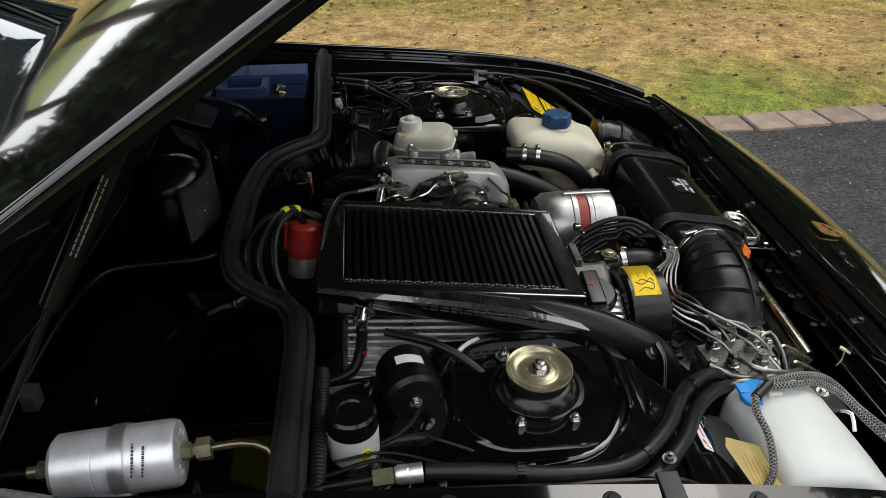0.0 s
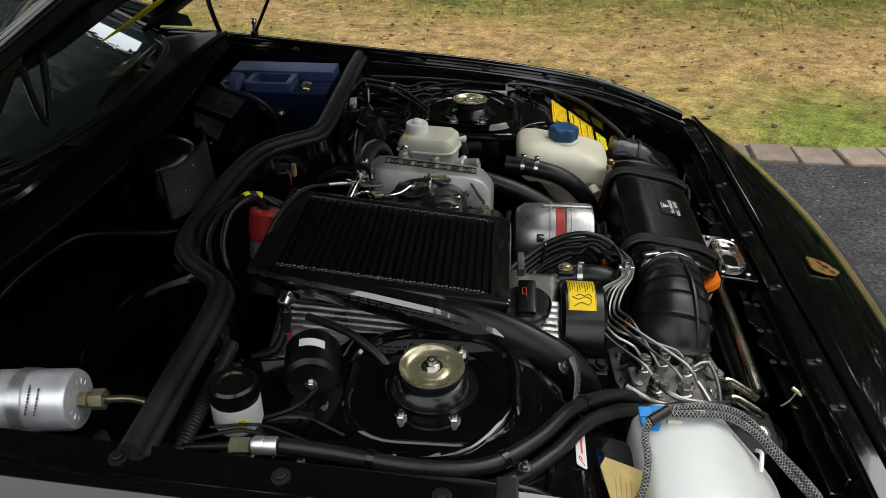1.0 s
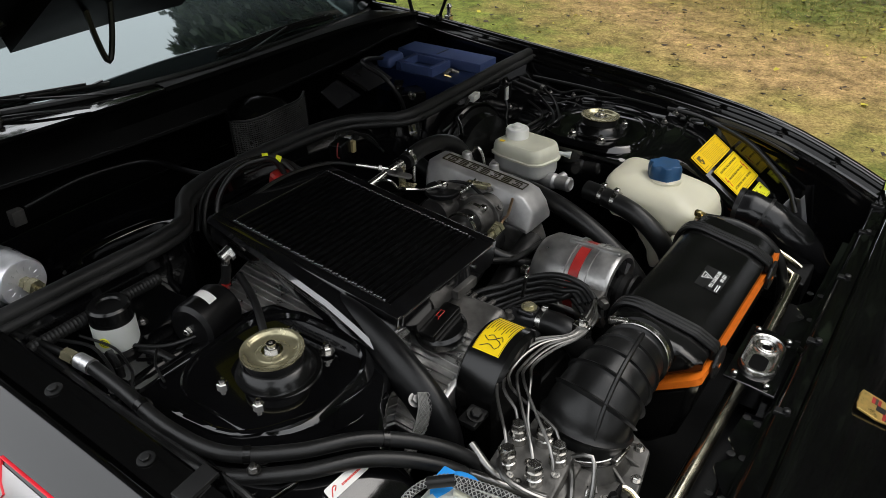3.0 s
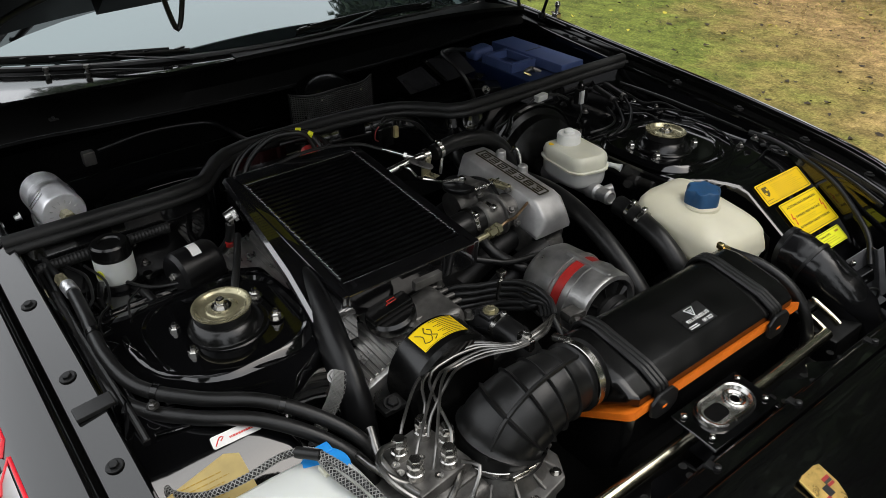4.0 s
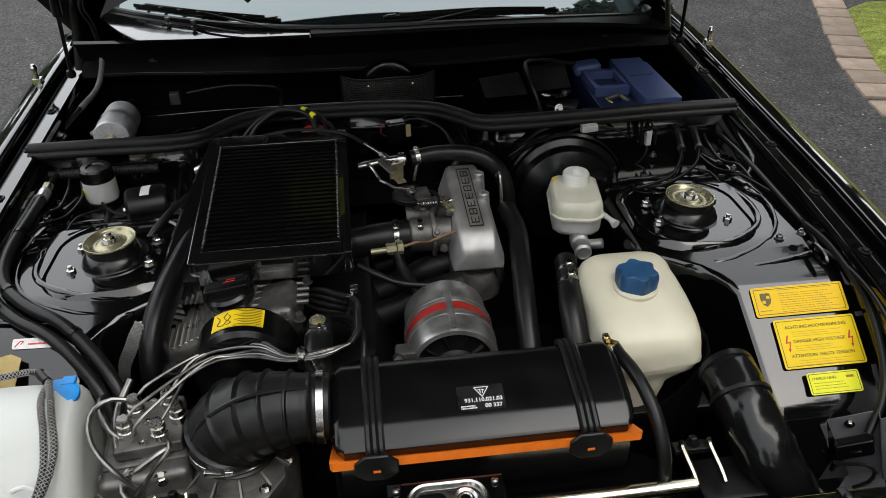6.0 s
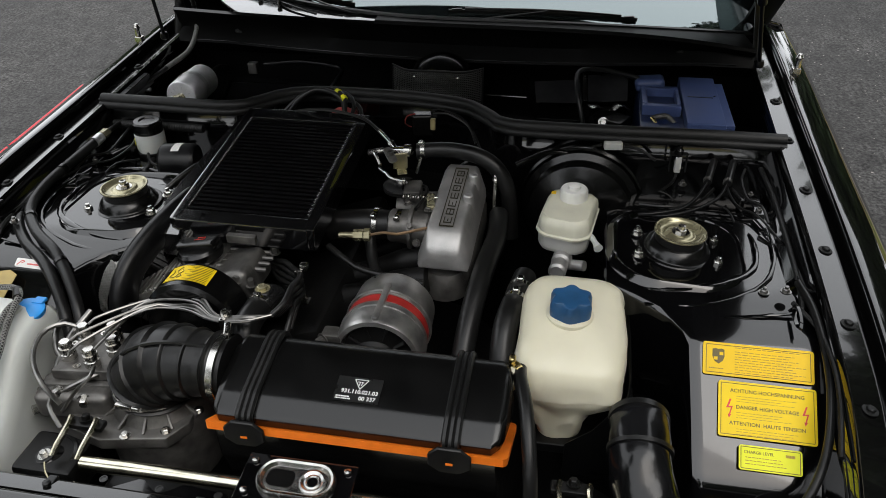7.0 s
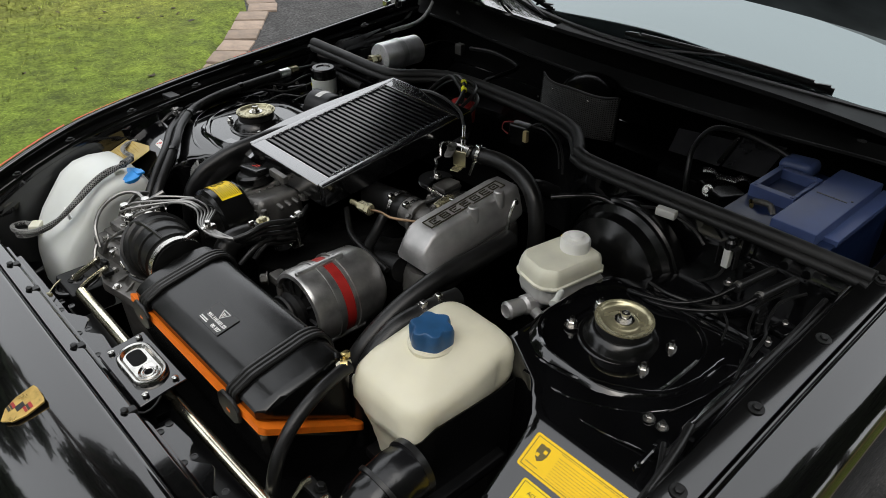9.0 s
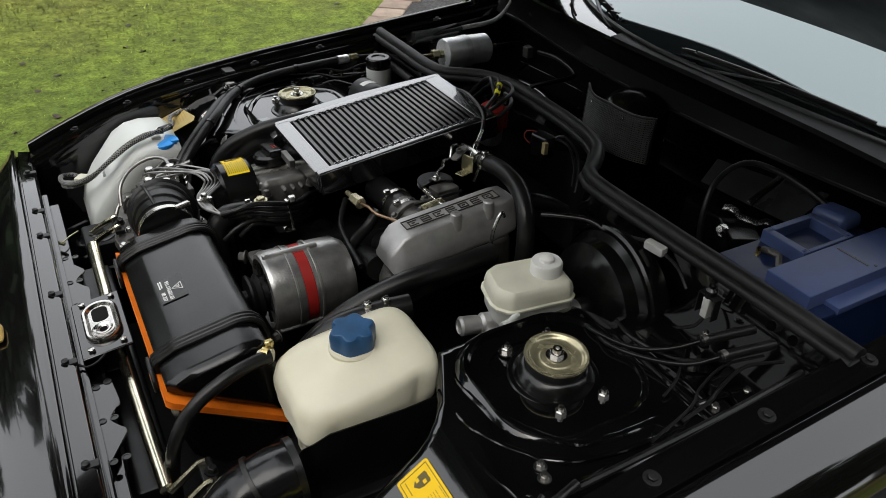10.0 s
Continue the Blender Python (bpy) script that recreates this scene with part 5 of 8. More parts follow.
# ignition distributor / water neck with cable loom
neck = thing("thermostat_housing", (0.225, -0.15, 0.77), "small cast water neck with rubber hose and clamp", "thermostat housing")
b = bm_new()
tube(b, [(0.168, -0.172, 0.735), (0.178, -0.171, 0.758), (0.198, -0.17, 0.773), (0.222, -0.169, 0.779), (0.245, -0.169, 0.781)], [0.027, 0.025, 0.0225, 0.021, 0.0195], 24, step=0.006)
box(b, (0.03, 0.03, 0.014), Matrix.Translation((0.211, -0.17, 0.794)), 0.005, 3)
part("neck", b, SHEET, neck)
b = bm_new()
hexbolt(b, (0.211, -0.17, 0.801), 0.0092, 0.008)
part("bleed_bolt", b, ZINC, neck, "pale zinc hex bolt")
b = bm_new()
tube(b, [(0.235, -0.169, 0.781), (0.262, -0.17, 0.784), (0.285, -0.171, 0.781), (0.302, -0.168, 0.765), (0.311, -0.16, 0.735), (0.313, -0.15, 0.68)], 0.0228, 22, step=0.006)
part("hose", b, RUBBER, neck)
b = bm_new()
rod(b, (0.233, -0.169, 0.781), (0.2425, -0.169, 0.782), 0.0243, n=30)
box(b, (0.011, 0.006, 0.009), (0.238, -0.166, 0.808), 0.001, 1)
part("hose_clamp", b, STEEL, neck)
b = bm_new()
box(b, (0.006, 0.013, 0.062), Matrix.Translation((0.172, -0.116, 0.79)) @ Matrix.Rotation(0.12, 4, "Y"), 0.002)
box(b, (0.014, 0.014, 0.012), Matrix.Translation((0.166, -0.108, 0.825)), 0.003)
box(b, (0.02, 0.02, 0.004), Matrix.Translation((0.176, -0.112, 0.757)), 0.001)
part("clip_bracket", b, STEEL, neck, "bright clip bracket")

# alternator
alt = thing("alternator", (0.2, 0.045, 0.66), "aluminium alternator with a red band", "alternator")
am = aim((0.12, 0.045, 0.738), (0.4, 0.045, 0.738))
b = bm_new()
lathe(b, [(0.03, 0), (0.06, 0.004), (0.071, 0.02), (0.073, 0.055), (0.073, 0.082)], am, 44)
part("rear_housing", b, ALTMET, alt, "cast aluminium housing")
b = bm_new()
lathe(b, [(0.0715, 0.082), (0.0725, 0.083), (0.0725, 0.101), (0.0715, 0.102)], am, 44, close=False)
part("band", b, RED, alt, "dark red winding band")
b = bm_new()
lathe(b, [(0.073, 0.102), (0.0745, 0.104), (0.0745, 0.15), (0.071, 0.158), (0.064, 0.16), (0.06, 0.15)], am, 44, close=False)
for a in (90, 200, 320):
    p0 = am @ Vector((0, 0, 0.09))
    dirv = Vector((0, math.cos(radians(a)), math.sin(radians(a))))
    box(b, (0.1, 0.012, 0.012), Matrix.Translation(Vector((0.225, 0.045, 0.738)) + dirv * 0.073) @ Matrix.Rotation(radians(a), 4, "X"), 0.004)
part("front_housing", b, ALTMET, alt, "cast aluminium end frame")
b = bm_new()
hexbolt(b, (0.283, -0.042, 0.765), 0.009, 0.014, (0.8, -0.5, 0))
box(b, (0.03, 0.04, 0.02), (0.265, -0.03, 0.762), 0.006)
part("bolt", b, CASTDK, alt)
b = bm_new()
hexbolt(b, (0.283, 0.125, 0.70), 0.008, 0.01, (1, 0.3, 0))
part("bolt", b, CASTDK, alt)
for t_ in (0.112, 0.07):
    b = bm_new()
    lathe(b, [(0.0738, t_), (0.0762, t_ + 0.001), (0.0762, t_ + 0.005), (0.0738, t_ + 0.006)], am, 44, close=False)
    part("housing_lip", b, ALTMET, alt)
b = bm_new()
lathe(b, [(0.058, 0.146), (0.058, 0.152), (0.03, 0.156), (0.03, 0.165), (0.04, 0.168), (0.032, 0.176), (0.04, 0.184), (0.038, 0.188), (0.014, 0.19), (0.014, 0.2), (0, 0.2)], am, 36)
part("fan_pulley", b, DARK, alt, "black fan and pulley")
for i in range(10):
    b = bm_new()
    a = 36 * i
    box(b, (0.012, 0.022, 0.003), Matrix.Translation((0.273, 0.045, 0.738)) @ Matrix.Rotation(radians(a), 4, "X") @ Matrix.Translation((0, 0.046, 0)) @ Matrix.Rotation(0.5, 4, "Y"))
    part("fan_blade", b, DARK, alt)

# coolant expansion tank
ex = thing("expansion_tank", (0.235, 0.36, 0.66), "cream plastic coolant expansion tank with blue screw cap", "expansion tank")


def pillow(b, secs, n=9, p=3.2):
    """Stack of superellipse sections (cx, cy, z, half x, half y)."""
    rows = []
    for cx, cy, z, hx, hy in secs:
        row = []
        for i in range(4 * n):
            a = 2 * math.pi * i / (4 * n)
            c, s = math.cos(a), math.sin(a)
            row.append((cx + hx * math.copysign(abs(c) ** (2 / p), c), cy + hy * math.copysign(abs(s) ** (2 / p), s), z))
        rows.append(row)
    loft(b, rows, closed=True, caps=True)
    return b


b = bm_new()
pillow(b, [(0.278, 0.345, 0.64, 0.04, 0.034), (0.278, 0.346, 0.675, 0.046, 0.04), (0.272, 0.348, 0.70, 0.058, 0.05), (0.262, 0.351, 0.72, 0.075, 0.06), (0.25, 0.354, 0.737, 0.092, 0.07), (0.241, 0.357, 0.752, 0.103, 0.08), (0.236, 0.359, 0.768, 0.109, 0.086), (0.234, 0.359, 0.79, 0.110, 0.086), (0.233, 0.358, 0.804, 0.107, 0.083), (0.232, 0.357, 0.815, 0.099, 0.075), (0.231, 0.355, 0.824, 0.08, 0.06), (0.231, 0.353, 0.830, 0.05, 0.042), (0.231, 0.352, 0.832, 0.03, 0.03)], p=5.2, n=14)
for v in b.verts:
    x, y, z = v.co
    side_y = max(0.0, (y - 0.395) / 0.05) * max(0.0, 1 - abs(z - 0.775) / 0.06)
    v.co.y -= side_y * (0.014 * math.exp(-((x - 0.175) / 0.017) ** 2) + 0.005 * math.exp(-((x - 0.30) / 0.014) ** 2) - 0.004 * math.exp(-((x - 0.215) / 0.02) ** 2))
    v.co.z += -0.16 * (x - 0.23) * (1 if z > 0.76 else 0) + (0.03 * max(0.0, (0.22 - x) / 0.1) if z < 0.745 else 0)
    v.co += 0.003 * noise.noise_vector(Vector((x, y, z)) * 26)
bmesh.ops.subdivide_edges(b, edges=b.edges[:], cuts=1, use_grid_fill=True)
for v in b.verts:
    low = min(1.0, max(0.0, (0.80 - v.co.z) / 0.06))
    v.co += low * (0.010 * noise.noise_vector(v.co * 19) + 0.004 * noise.noise_vector(v.co * 47))
part("tank", b, CREAM, ex, "translucent cream plastic tank", sharp=60)
b = bm_new()
lathe(b, [(0.036, -0.004), (0.037, 0.004), (0.034, 0.008)], Matrix.Translation((0.232, 0.351, 0.828)), 32)
part("neck", b, CREAM, ex)
b = bm_new()
cm = Matrix.Translation((0.232, 0.351, 0.834))
rows = []
for h, f, lobed in ((0, 1.0, 0.3), (0.012, 1.0, 0.6), (0.022, 0.97, 1), (0.029, 0.9, 1), (0.031, 0.8, 0.8)):
    rows.append([cm @ Vector(((0.033 + 0.0035 * lobed * math.cos(6 * 2 * math.pi * i / 60)) * f * math.cos(2 * math.pi * i / 60), (0.033 + 0.0035 * lobed * math.cos(6 * 2 * math.pi * i / 60)) * f * math.sin(2 * math.pi * i / 60), h)) for i in range(60)])
loft(b, rows, closed=True, caps=True)
part("cap", b, BLUECAP, ex, "dark blue lobed screw cap")
b = bm_new()
tube(b, [(0.335, 0.285, 0.800), (0.352, 0.272, 0.798)], 0.010, 12)
part("nipple", b, CREAM, ex)
b = bm_new()
tube(b, [(0.30, 0.275, 0.745), (0.31, 0.26, 0.735)], 0.014, 12)
part("nipple", b, CREAM, ex)
b = bm_new()
rod(b, (0.338, 0.283, 0.800), (0.346, 0.276, 0.799), 0.0135, n=18)
box(b, (0.014, 0.01, 0.012), (0.335, 0.272, 0.814), 0.002, 1)
part("hose_clamp", b, BRASS, ex, "small worm-drive hose clamp")
b = bm_new()
tube(b, [(0.338, 0.284, 0.800), (0.362, 0.287, 0.801), (0.405, 0.298, 0.798), (0.455, 0.308, 0.778), (0.49, 0.315, 0.74), (0.508, 0.318, 0.68), (0.515, 0.315, 0.56)], 0.0105, 12)
part("overflow_hose", b, RUBBER, ex, "black rubber overflow hose")
b = bm_new()
box(b, (0.16, 0.16, 0.02), (0.26, 0.39, 0.64), 0.006)
part("bracket", b, SATIN, ex)
b = bm_new()
loft(b, [[(0.115, 0.449, 0.60), (0.115, 0.449, 0.772)], [(0.2, 0.452, 0.60), (0.2, 0.452, 0.772)], [(0.31, 0.451, 0.60), (0.31, 0.451, 0.776)], [(0.335, 0.448, 0.60), (0.335, 0.448, 0.765)], [(0.347, 0.43, 0.60), (0.347, 0.43, 0.745)], [(0.35, 0.40, 0.60), (0.35, 0.40, 0.70)], [(0.352, 0.36, 0.60), (0.352, 0.36, 0.665)]])
part("tray_wall", b, SATIN, ex, "black tray wall", solid=0.004)

# coolant hoses beside the tank
ch = thing("coolant_hose", (0.2, 0.2, 0.6), "thick black rubber coolant hoses with steel clamps", "coolant hose")
for nm, pts, r in (("hose", [(0.10, 0.27, 0.80), (0.15, 0.262, 0.798), (0.22, 0.25, 0.785), (0.27, 0.25, 0.75), (0.30, 0.255, 0.70), (0.31, 0.25, 0.6)], 0.02),
                   ("hose", [(-0.10, 0.20, 0.80), (-0.02, 0.205, 0.80), (0.07, 0.195, 0.79), (0.16, 0.185, 0.76), (0.24, 0.18, 0.71), (0.30, 0.18, 0.64)], 0.019),
                   ("hose", [(-0.185, 0.02, 0.884), (-0.19, 0.08, 0.889), (-0.185, 0.14, 0.885), (-0.175, 0.18, 0.868), (-0.165, 0.205, 0.835), (-0.158, 0.215, 0.79), (-0.15, 0.22, 0.72)], 0.0165),
                   ("hose", [(-0.30, 0.14, 0.80), (-0.25, 0.13, 0.83), (-0.20, 0.11, 0.83), (-0.17, 0.12, 0.80)], 0.016)):
    b = bm_new()
    tube(b, pts, r, 16)
    part(nm, b, RUBBER, ch)
for p, d, r in (((0.135, 0.265, 0.799), (1, -0.12, -0.03), 0.0215), ((0.165, 0.261, 0.797), (1, -0.15, -0.1), 0.0215), ((-0.186, 0.03, 0.885), (0, 1, 0.1), 0.018)):
    b = bm_new()
    q = Vector(p) + Vector(d).normalized() * 0.009
    rod(b, p, q, r, n=24)
    box(b, (0.012, 0.012, 0.01), Vector(p) + Vector((0.005, 0, r + 0.002)), 0.002, 1)
    part("hose_clamp", b, STEEL, ch)

# brake booster, master cylinder and reservoir
bb_ = thing("brake_booster", (-0.25, 0.37, 0.70), "large black round brake booster on the firewall", "brake booster")
b = bm_new()
lathe(b, [(0.09, -0.02), (0.122, 0.0), (0.126, 0.03), (0.122, 0.045), (0.11, 0.052), (0.105, 0.075), (0.07, 0.092), (0.03, 0.096), (0, 0.096)], aim((-0.275, 0.36, 0.755), (-0.15, 0.352, 0.762)), 44)
part("drum", b, PLASTIC, bb_, "black pressed steel drum")
b = bm_new()
lathe(b, [(0.127, 0.028), (0.131, 0.032), (0.131, 0.038), (0.127, 0.042)], aim((-0.275, 0.36, 0.755), (-0.15, 0.352, 0.762)), 44, close=False)
part("seam", b, PLASTIC, bb_)
b = bm_new()
tube(b, [(-0.185, 0.222, 0.868), (-0.205, 0.25, 0.875), (-0.24, 0.289, 0.876), (-0.248, 0.332, 0.868), (-0.243, 0.37, 0.846), (-0.238, 0.402, 0.81), (-0.236, 0.42, 0.77)], 0.006, 10)
part("vacuum_hose", b, PLASTIC, bb_, "glossy black vacuum hose")
mc = thing("brake_fluid_reservoir", (-0.1, 0.34, 0.74), "cream plastic brake fluid reservoir on an aluminium master cylinder", "brake fluid reservoir")
b = bm_new()
mm = aim((-0.19, 0.352, 0.745), (0.045, 0.322, 0.772))
lathe(b, [(0.02, 0), (0.02, 0.05), (0.015, 0.06), (0.015, 0.16), (0.018, 0.165), (0.018, 0.19), (0.0135, 0.195), (0.0155, 0.2), (0.0165, 0.228), (0.012, 0.232), (0.011, 0.229), (0, 0.229)], mm, 24)
for t in (0.07, 0.15):
    box(b, (0.024, 0.03, 0.03), mm @ Matrix.Translation((0, 0.012, t)), 0.005)
rod(b, (-0.02, 0.33, 0.752), (0.0, 0.372, 0.765), 0.01, n=14)
part("master_cylinder", b, CAST, mc, "cast aluminium master cylinder")
rm = Matrix.Translation((-0.082, 0.336, 0.010)) @ Matrix.Rotation(radians(-8), 4, "Z") @ Matrix.Diagonal((1.04, 1.04, 1, 1))
shell = [(-0.066, -0.036), (-0.06, -0.043), (-0.036, -0.05), (0.042, -0.05), (0.058, -0.04), (0.064, -0.03), (0.069, 0.016), (0.065, 0.03), (0.052, 0.044), (0.042, 0.047), (-0.052, 0.047), (-0.064, 0.036)]
b = bm_new()
loft(b, [[rm @ Vector((x * f, y * f, h)) for x, y in shell] for f, h in ((0.8, 0.762), (0.9, 0.766), (0.94, 0.775), (0.95, 0.802))], closed=True, caps=True)
part("lower_shell", b, RESLOW, mc, "greyish lower half, fluid behind the plastic", sharp=50)
b = bm_new()
loft(b, [[rm @ Vector((x * f, y * f, h)) for x, y in shell] for f, h in ((0.95, 0.7995), (1.03, 0.80), (1.035, 0.804), (0.98, 0.806), (0.975, 0.818), (0.93, 0.828), (0.84, 0.834), (0.7, 0.8355))], closed=True, caps=True)
for v in b.verts:
    v.co.z += 0.0035 * noise.noise(v.co * 30) if v.co.z > 0.82 else 0
part("upper_shell", b, RESPL, mc, "yellowed cream upper half with a moulded rim", sharp=40)
b = bm_new()
lathe(b, [(0.026, 0.80), (0.0265, 0.805), (0.0265, 0.83), (0.024, 0.834), (0, 0.834)], Matrix.Translation((-0.112, 0.342, 0.032)), 32)
lathe(b, [(0.012, 0), (0.012, 0.006), (0.007, 0.009), (0, 0.009)], Matrix.Translation((-0.112, 0.342, 0.866)), 16)
part("cap", b, CAPWHITE, mc, "white round filler cap")
b = bm_new()
lathe(b, [(0.0065, 0), (0.0065, 0.001), (0, 0.001)], Matrix.Translation((-0.128, 0.305, 0.8435)), 16)
part("level_mark", b, YELLOWB, mc)
b = bm_new()
tube(b, [(-0.035, 0.38, 0.808), (-0.015, 0.388, 0.808), (0.0, 0.394, 0.806)], [0.006, 0.005, 0.009], 10)
part("spout", b, WHITEPL, mc)

# strut mounts
def strut_mount(side):
    c = Vector((0.003, side * 0.529, 0))
    o = thing("strut_mount", (c.x, c.y, 0.818), "suspension strut top mount with yellow zinc plate, rubber and bolts", "strut mount", "strut mounts")
    tl = Matrix.Translation((c.x, c.y, 0.817)) @ Matrix.Rotation(radians(-3 * side), 4, "X")
    b = bm_new()
    outer = rrect(0.235, 0.225, 0.08, 8)
    rows = []
    for f, h in ((1.08, 0.0), (1.03, 0.008), (0.99, 0.012), (0.95, 0.010), (0.92, 0.003), (0.70, 0.003)):
        rows.append([tl @ Vector((x * f, y * f, h)) for x, y in outer])
    loft(b, rows, closed=True)
    part("tower_rim", b, BAYPAINT, o, "glossy black pressed tower rim")
    b = bm_new()
    lathe(b, [(0.0, 0.004), (0.066, 0.004), (0.064, 0.006), (0.058, 0.0065), (0.056, 0.009), (0.0535, 0.016), (0.047, 0.0225), (0.042, 0.026), (0.03, 0.027)], tl, 40)
    part("cup", b, PLASTIC, o, "black pressed cup")
    b = bm_new()
    lathe(b, [(0.040, 0.02), (0.042, 0.024), (0.0425, 0.037), (0.039, 0.039)], tl, 36, close=False)
    part("rubber", b, RUBBER, o, "black rubber bearing")
    b = bm_new()
    lathe(b, [(0.039, 0.0385), (0.0445, 0.0395), (0.0458, 0.0415), (0.045, 0.0436), (0.042, 0.0438), (0.039, 0.0405), (0.035, 0.0366), (0.027, 0.0358), (0.0235, 0.0372), (0.0215, 0.0392), (0.014, 0.0394), (0, 0.0394)], tl, 48, close=False)
    part("plate", b, ZINC, o, "dished yellow zinc plate", sharp=60)
    b = bm_new()
    hexbolt(b, tl @ Vector((0, 0, 0.0394)), 0.0105, 0.008)
    lathe(b, [(0.0066, 0.043), (0.0066, 0.0535), (0.0036, 0.054), (0.003, 0.05), (0, 0.05)], tl, 14)
    part("nut", b, STEEL, o)
    for a in (-118, -62, 62, 118):
        b = bm_new()
        hexbolt(b, tl @ Vector((0.076 * math.cos(radians(a)), 0.076 * math.sin(radians(a)), 0.004)), 0.0082, 0.01, stud=0.006)
        part("bolt", b, STEEL, o)
    return o


for s in (-1, 1):
    strut_mount(s)

# battery in the cowl well
bat = thing("battery", (-0.53, 0.55, 0.72), "blue car battery with lid and open terminal tray", "battery")
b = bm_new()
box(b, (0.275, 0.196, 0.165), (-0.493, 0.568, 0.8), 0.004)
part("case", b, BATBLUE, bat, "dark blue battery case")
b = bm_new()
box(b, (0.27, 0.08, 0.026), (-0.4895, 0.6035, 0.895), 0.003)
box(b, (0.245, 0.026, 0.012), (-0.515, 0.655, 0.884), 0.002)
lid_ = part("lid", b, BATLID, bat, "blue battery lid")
b = bm_new()
box(b, (0.0035, 0.055, 0.0012), (-0.50, 0.602, 0.9082))
part("slot", b, LABELBLK, lid_)
b = bm_new()
lathe(b, [(0.0025, 0), (0.0025, 0.001), (0, 0.001)], Matrix.Translation((-0.51, 0.634, 0.908)), 8)
part("vent_hole", b, LABELBLK, lid_)
b = bm_new()
for size, c in (((0.016, 0.084, 0.024), (-0.452, 0.517, 0.893)), ((0.016, 0.084, 0.024), (-0.555, 0.517, 0.893)), ((0.087, 0.012, 0.024), (-0.5035, 0.481, 0.893)), ((0.087, 0.008, 0.024), (-0.5035, 0.555, 0.893))):
    box(b, size, c, 0.002)
for c in ((-0.452, 0.483, 0.9055), (-0.555, 0.483, 0.9055), (-0.452, 0.553, 0.9055), (-0.555, 0.553, 0.9055)):
    lathe(b, [(0.004, 0), (0.004, 0.001), (0.002, 0.001), (0.0018, -0.002)], Matrix.Translation(c), 10)
part("tray_rim", b, BATLID, bat, "blue raised tray rim")
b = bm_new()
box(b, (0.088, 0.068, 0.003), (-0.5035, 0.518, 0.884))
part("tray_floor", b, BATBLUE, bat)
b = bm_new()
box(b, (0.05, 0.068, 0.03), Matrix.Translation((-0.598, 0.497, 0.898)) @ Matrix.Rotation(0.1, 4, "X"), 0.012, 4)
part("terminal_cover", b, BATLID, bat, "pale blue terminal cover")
b = bm_new()
tube(b, [(-0.425, 0.50, 0.885), (-0.42, 0.515, 0.892), (-0.425, 0.53, 0.889), (-0.41, 0.545, 0.88)], 0.006, 8)
part("terminal_clamp", b, CASTDK, bat, "tarnished terminal clamp")
b = bm_new()
tube(b, [(-0.42, 0.495, 0.887), (-0.405, 0.505, 0.88), (-0.39, 0.50, 0.86)], 0.004, 8)
part("terminal_wire", b, BRASS, bat)

# parts in the cowl well
tray = thing("wiper_motor_cover", (-0.56, 0.35, 0.72), "folded grey metal cover with bright bracket beside the battery", "cover")


def sheet(name, c, mt, lab=""):
    bq = bm_new()
    loft(bq, [[c[0], c[1]], [c[3], c[2]]])
    part(name, bq, mt, tray, lab, solid=0.003)


sheet("cover_sheet", ((-0.645, 0.352, 0.892), (-0.64, 0.448, 0.906), (-0.555, 0.448, 0.868), (-0.562, 0.358, 0.858)), SHEET, "grey pressed sheet")
sheet("cover_sheet", ((-0.60, 0.225, 0.886), (-0.645, 0.334, 0.88), (-0.575, 0.345, 0.848), (-0.555, 0.235, 0.852)), SHEET, "grey pressed sheet")
sheet("cover_strip", ((-0.645, 0.339, 0.894), (-0.645, 0.348, 0.894), (-0.56, 0.355, 0.86), (-0.56, 0.346, 0.86)), STEEL, "thin bright strip")
b = bm_new()
box(b, (0.11, 0.22, 0.10), (-0.57, 0.345, 0.78), 0.01)
box(b, (0.06, 0.08, 0.04), Matrix.Translation((-0.475, 0.41, 0.842)) @ Matrix.Rotation(-0.5, 4, "Z"), 0.006)
part("motor_body", b, PLASTIC, tray, "black wiper motor body")
b = bm_new()
q0, q1 = Vector((-0.478, 0.362, 0.88)), Vector((-0.53, 0.452, 0.868))
dq = (q1 - q0)
nq = Vector((dq.y, -dq.x, 0)).normalized() * 0.011
prof_ = [(0.0, 0.0), (0.1, 0.003), (0.22, 0.002), (0.3, -0.006), (0.45, -0.006), (0.6, -0.006), (0.7, 0.003), (0.82, 0.004), (0.9, -0.006), (1.0, -0.008)]
loft(b, [[q0 + dq * f + nq + Vector((0, 0, h)), q0 + dq * f - nq + Vector((0, 0, h))] for f, h in prof_])
part("bracket", b, STEEL, tray, "bright wavy steel bracket", solid=0.002)
b = bm_new()
hexbolt(b, (-0.452, 0.394, 0.855), 0.008, 0.012, (1, 0, 0.5))
part("bolt", b, STEEL, tray)
b = bm_new()
tube(b, [(-0.44, 0.36, 0.80), (-0.45, 0.345, 0.865), (-0.485, 0.33, 0.915), (-0.55, 0.331, 0.936), (-0.585, 0.38, 0.93), (-0.60, 0.44, 0.915), (-0.602, 0.475, 0.905)], 0.0055, 10)
part("battery_cable", b, RUBBER, tray, "black looped battery cable")

blow = thing("heater_blower", (-0.53, -0.02, 0.72), "black heater blower behind a perforated metal guard", "heater blower")
b = bm_new()
lathe(b, [(0.07, 0), (0.073, 0.15), (0.071, 0.165), (0.064, 0.178), (0.052, 0.189), (0.036, 0.197), (0.018, 0.202), (0, 0.203)], Matrix.Translation((-0.576, 0.0, 0.748)), 36)
part("housing", b, PLASTIC, blow, "glossy black round housing")


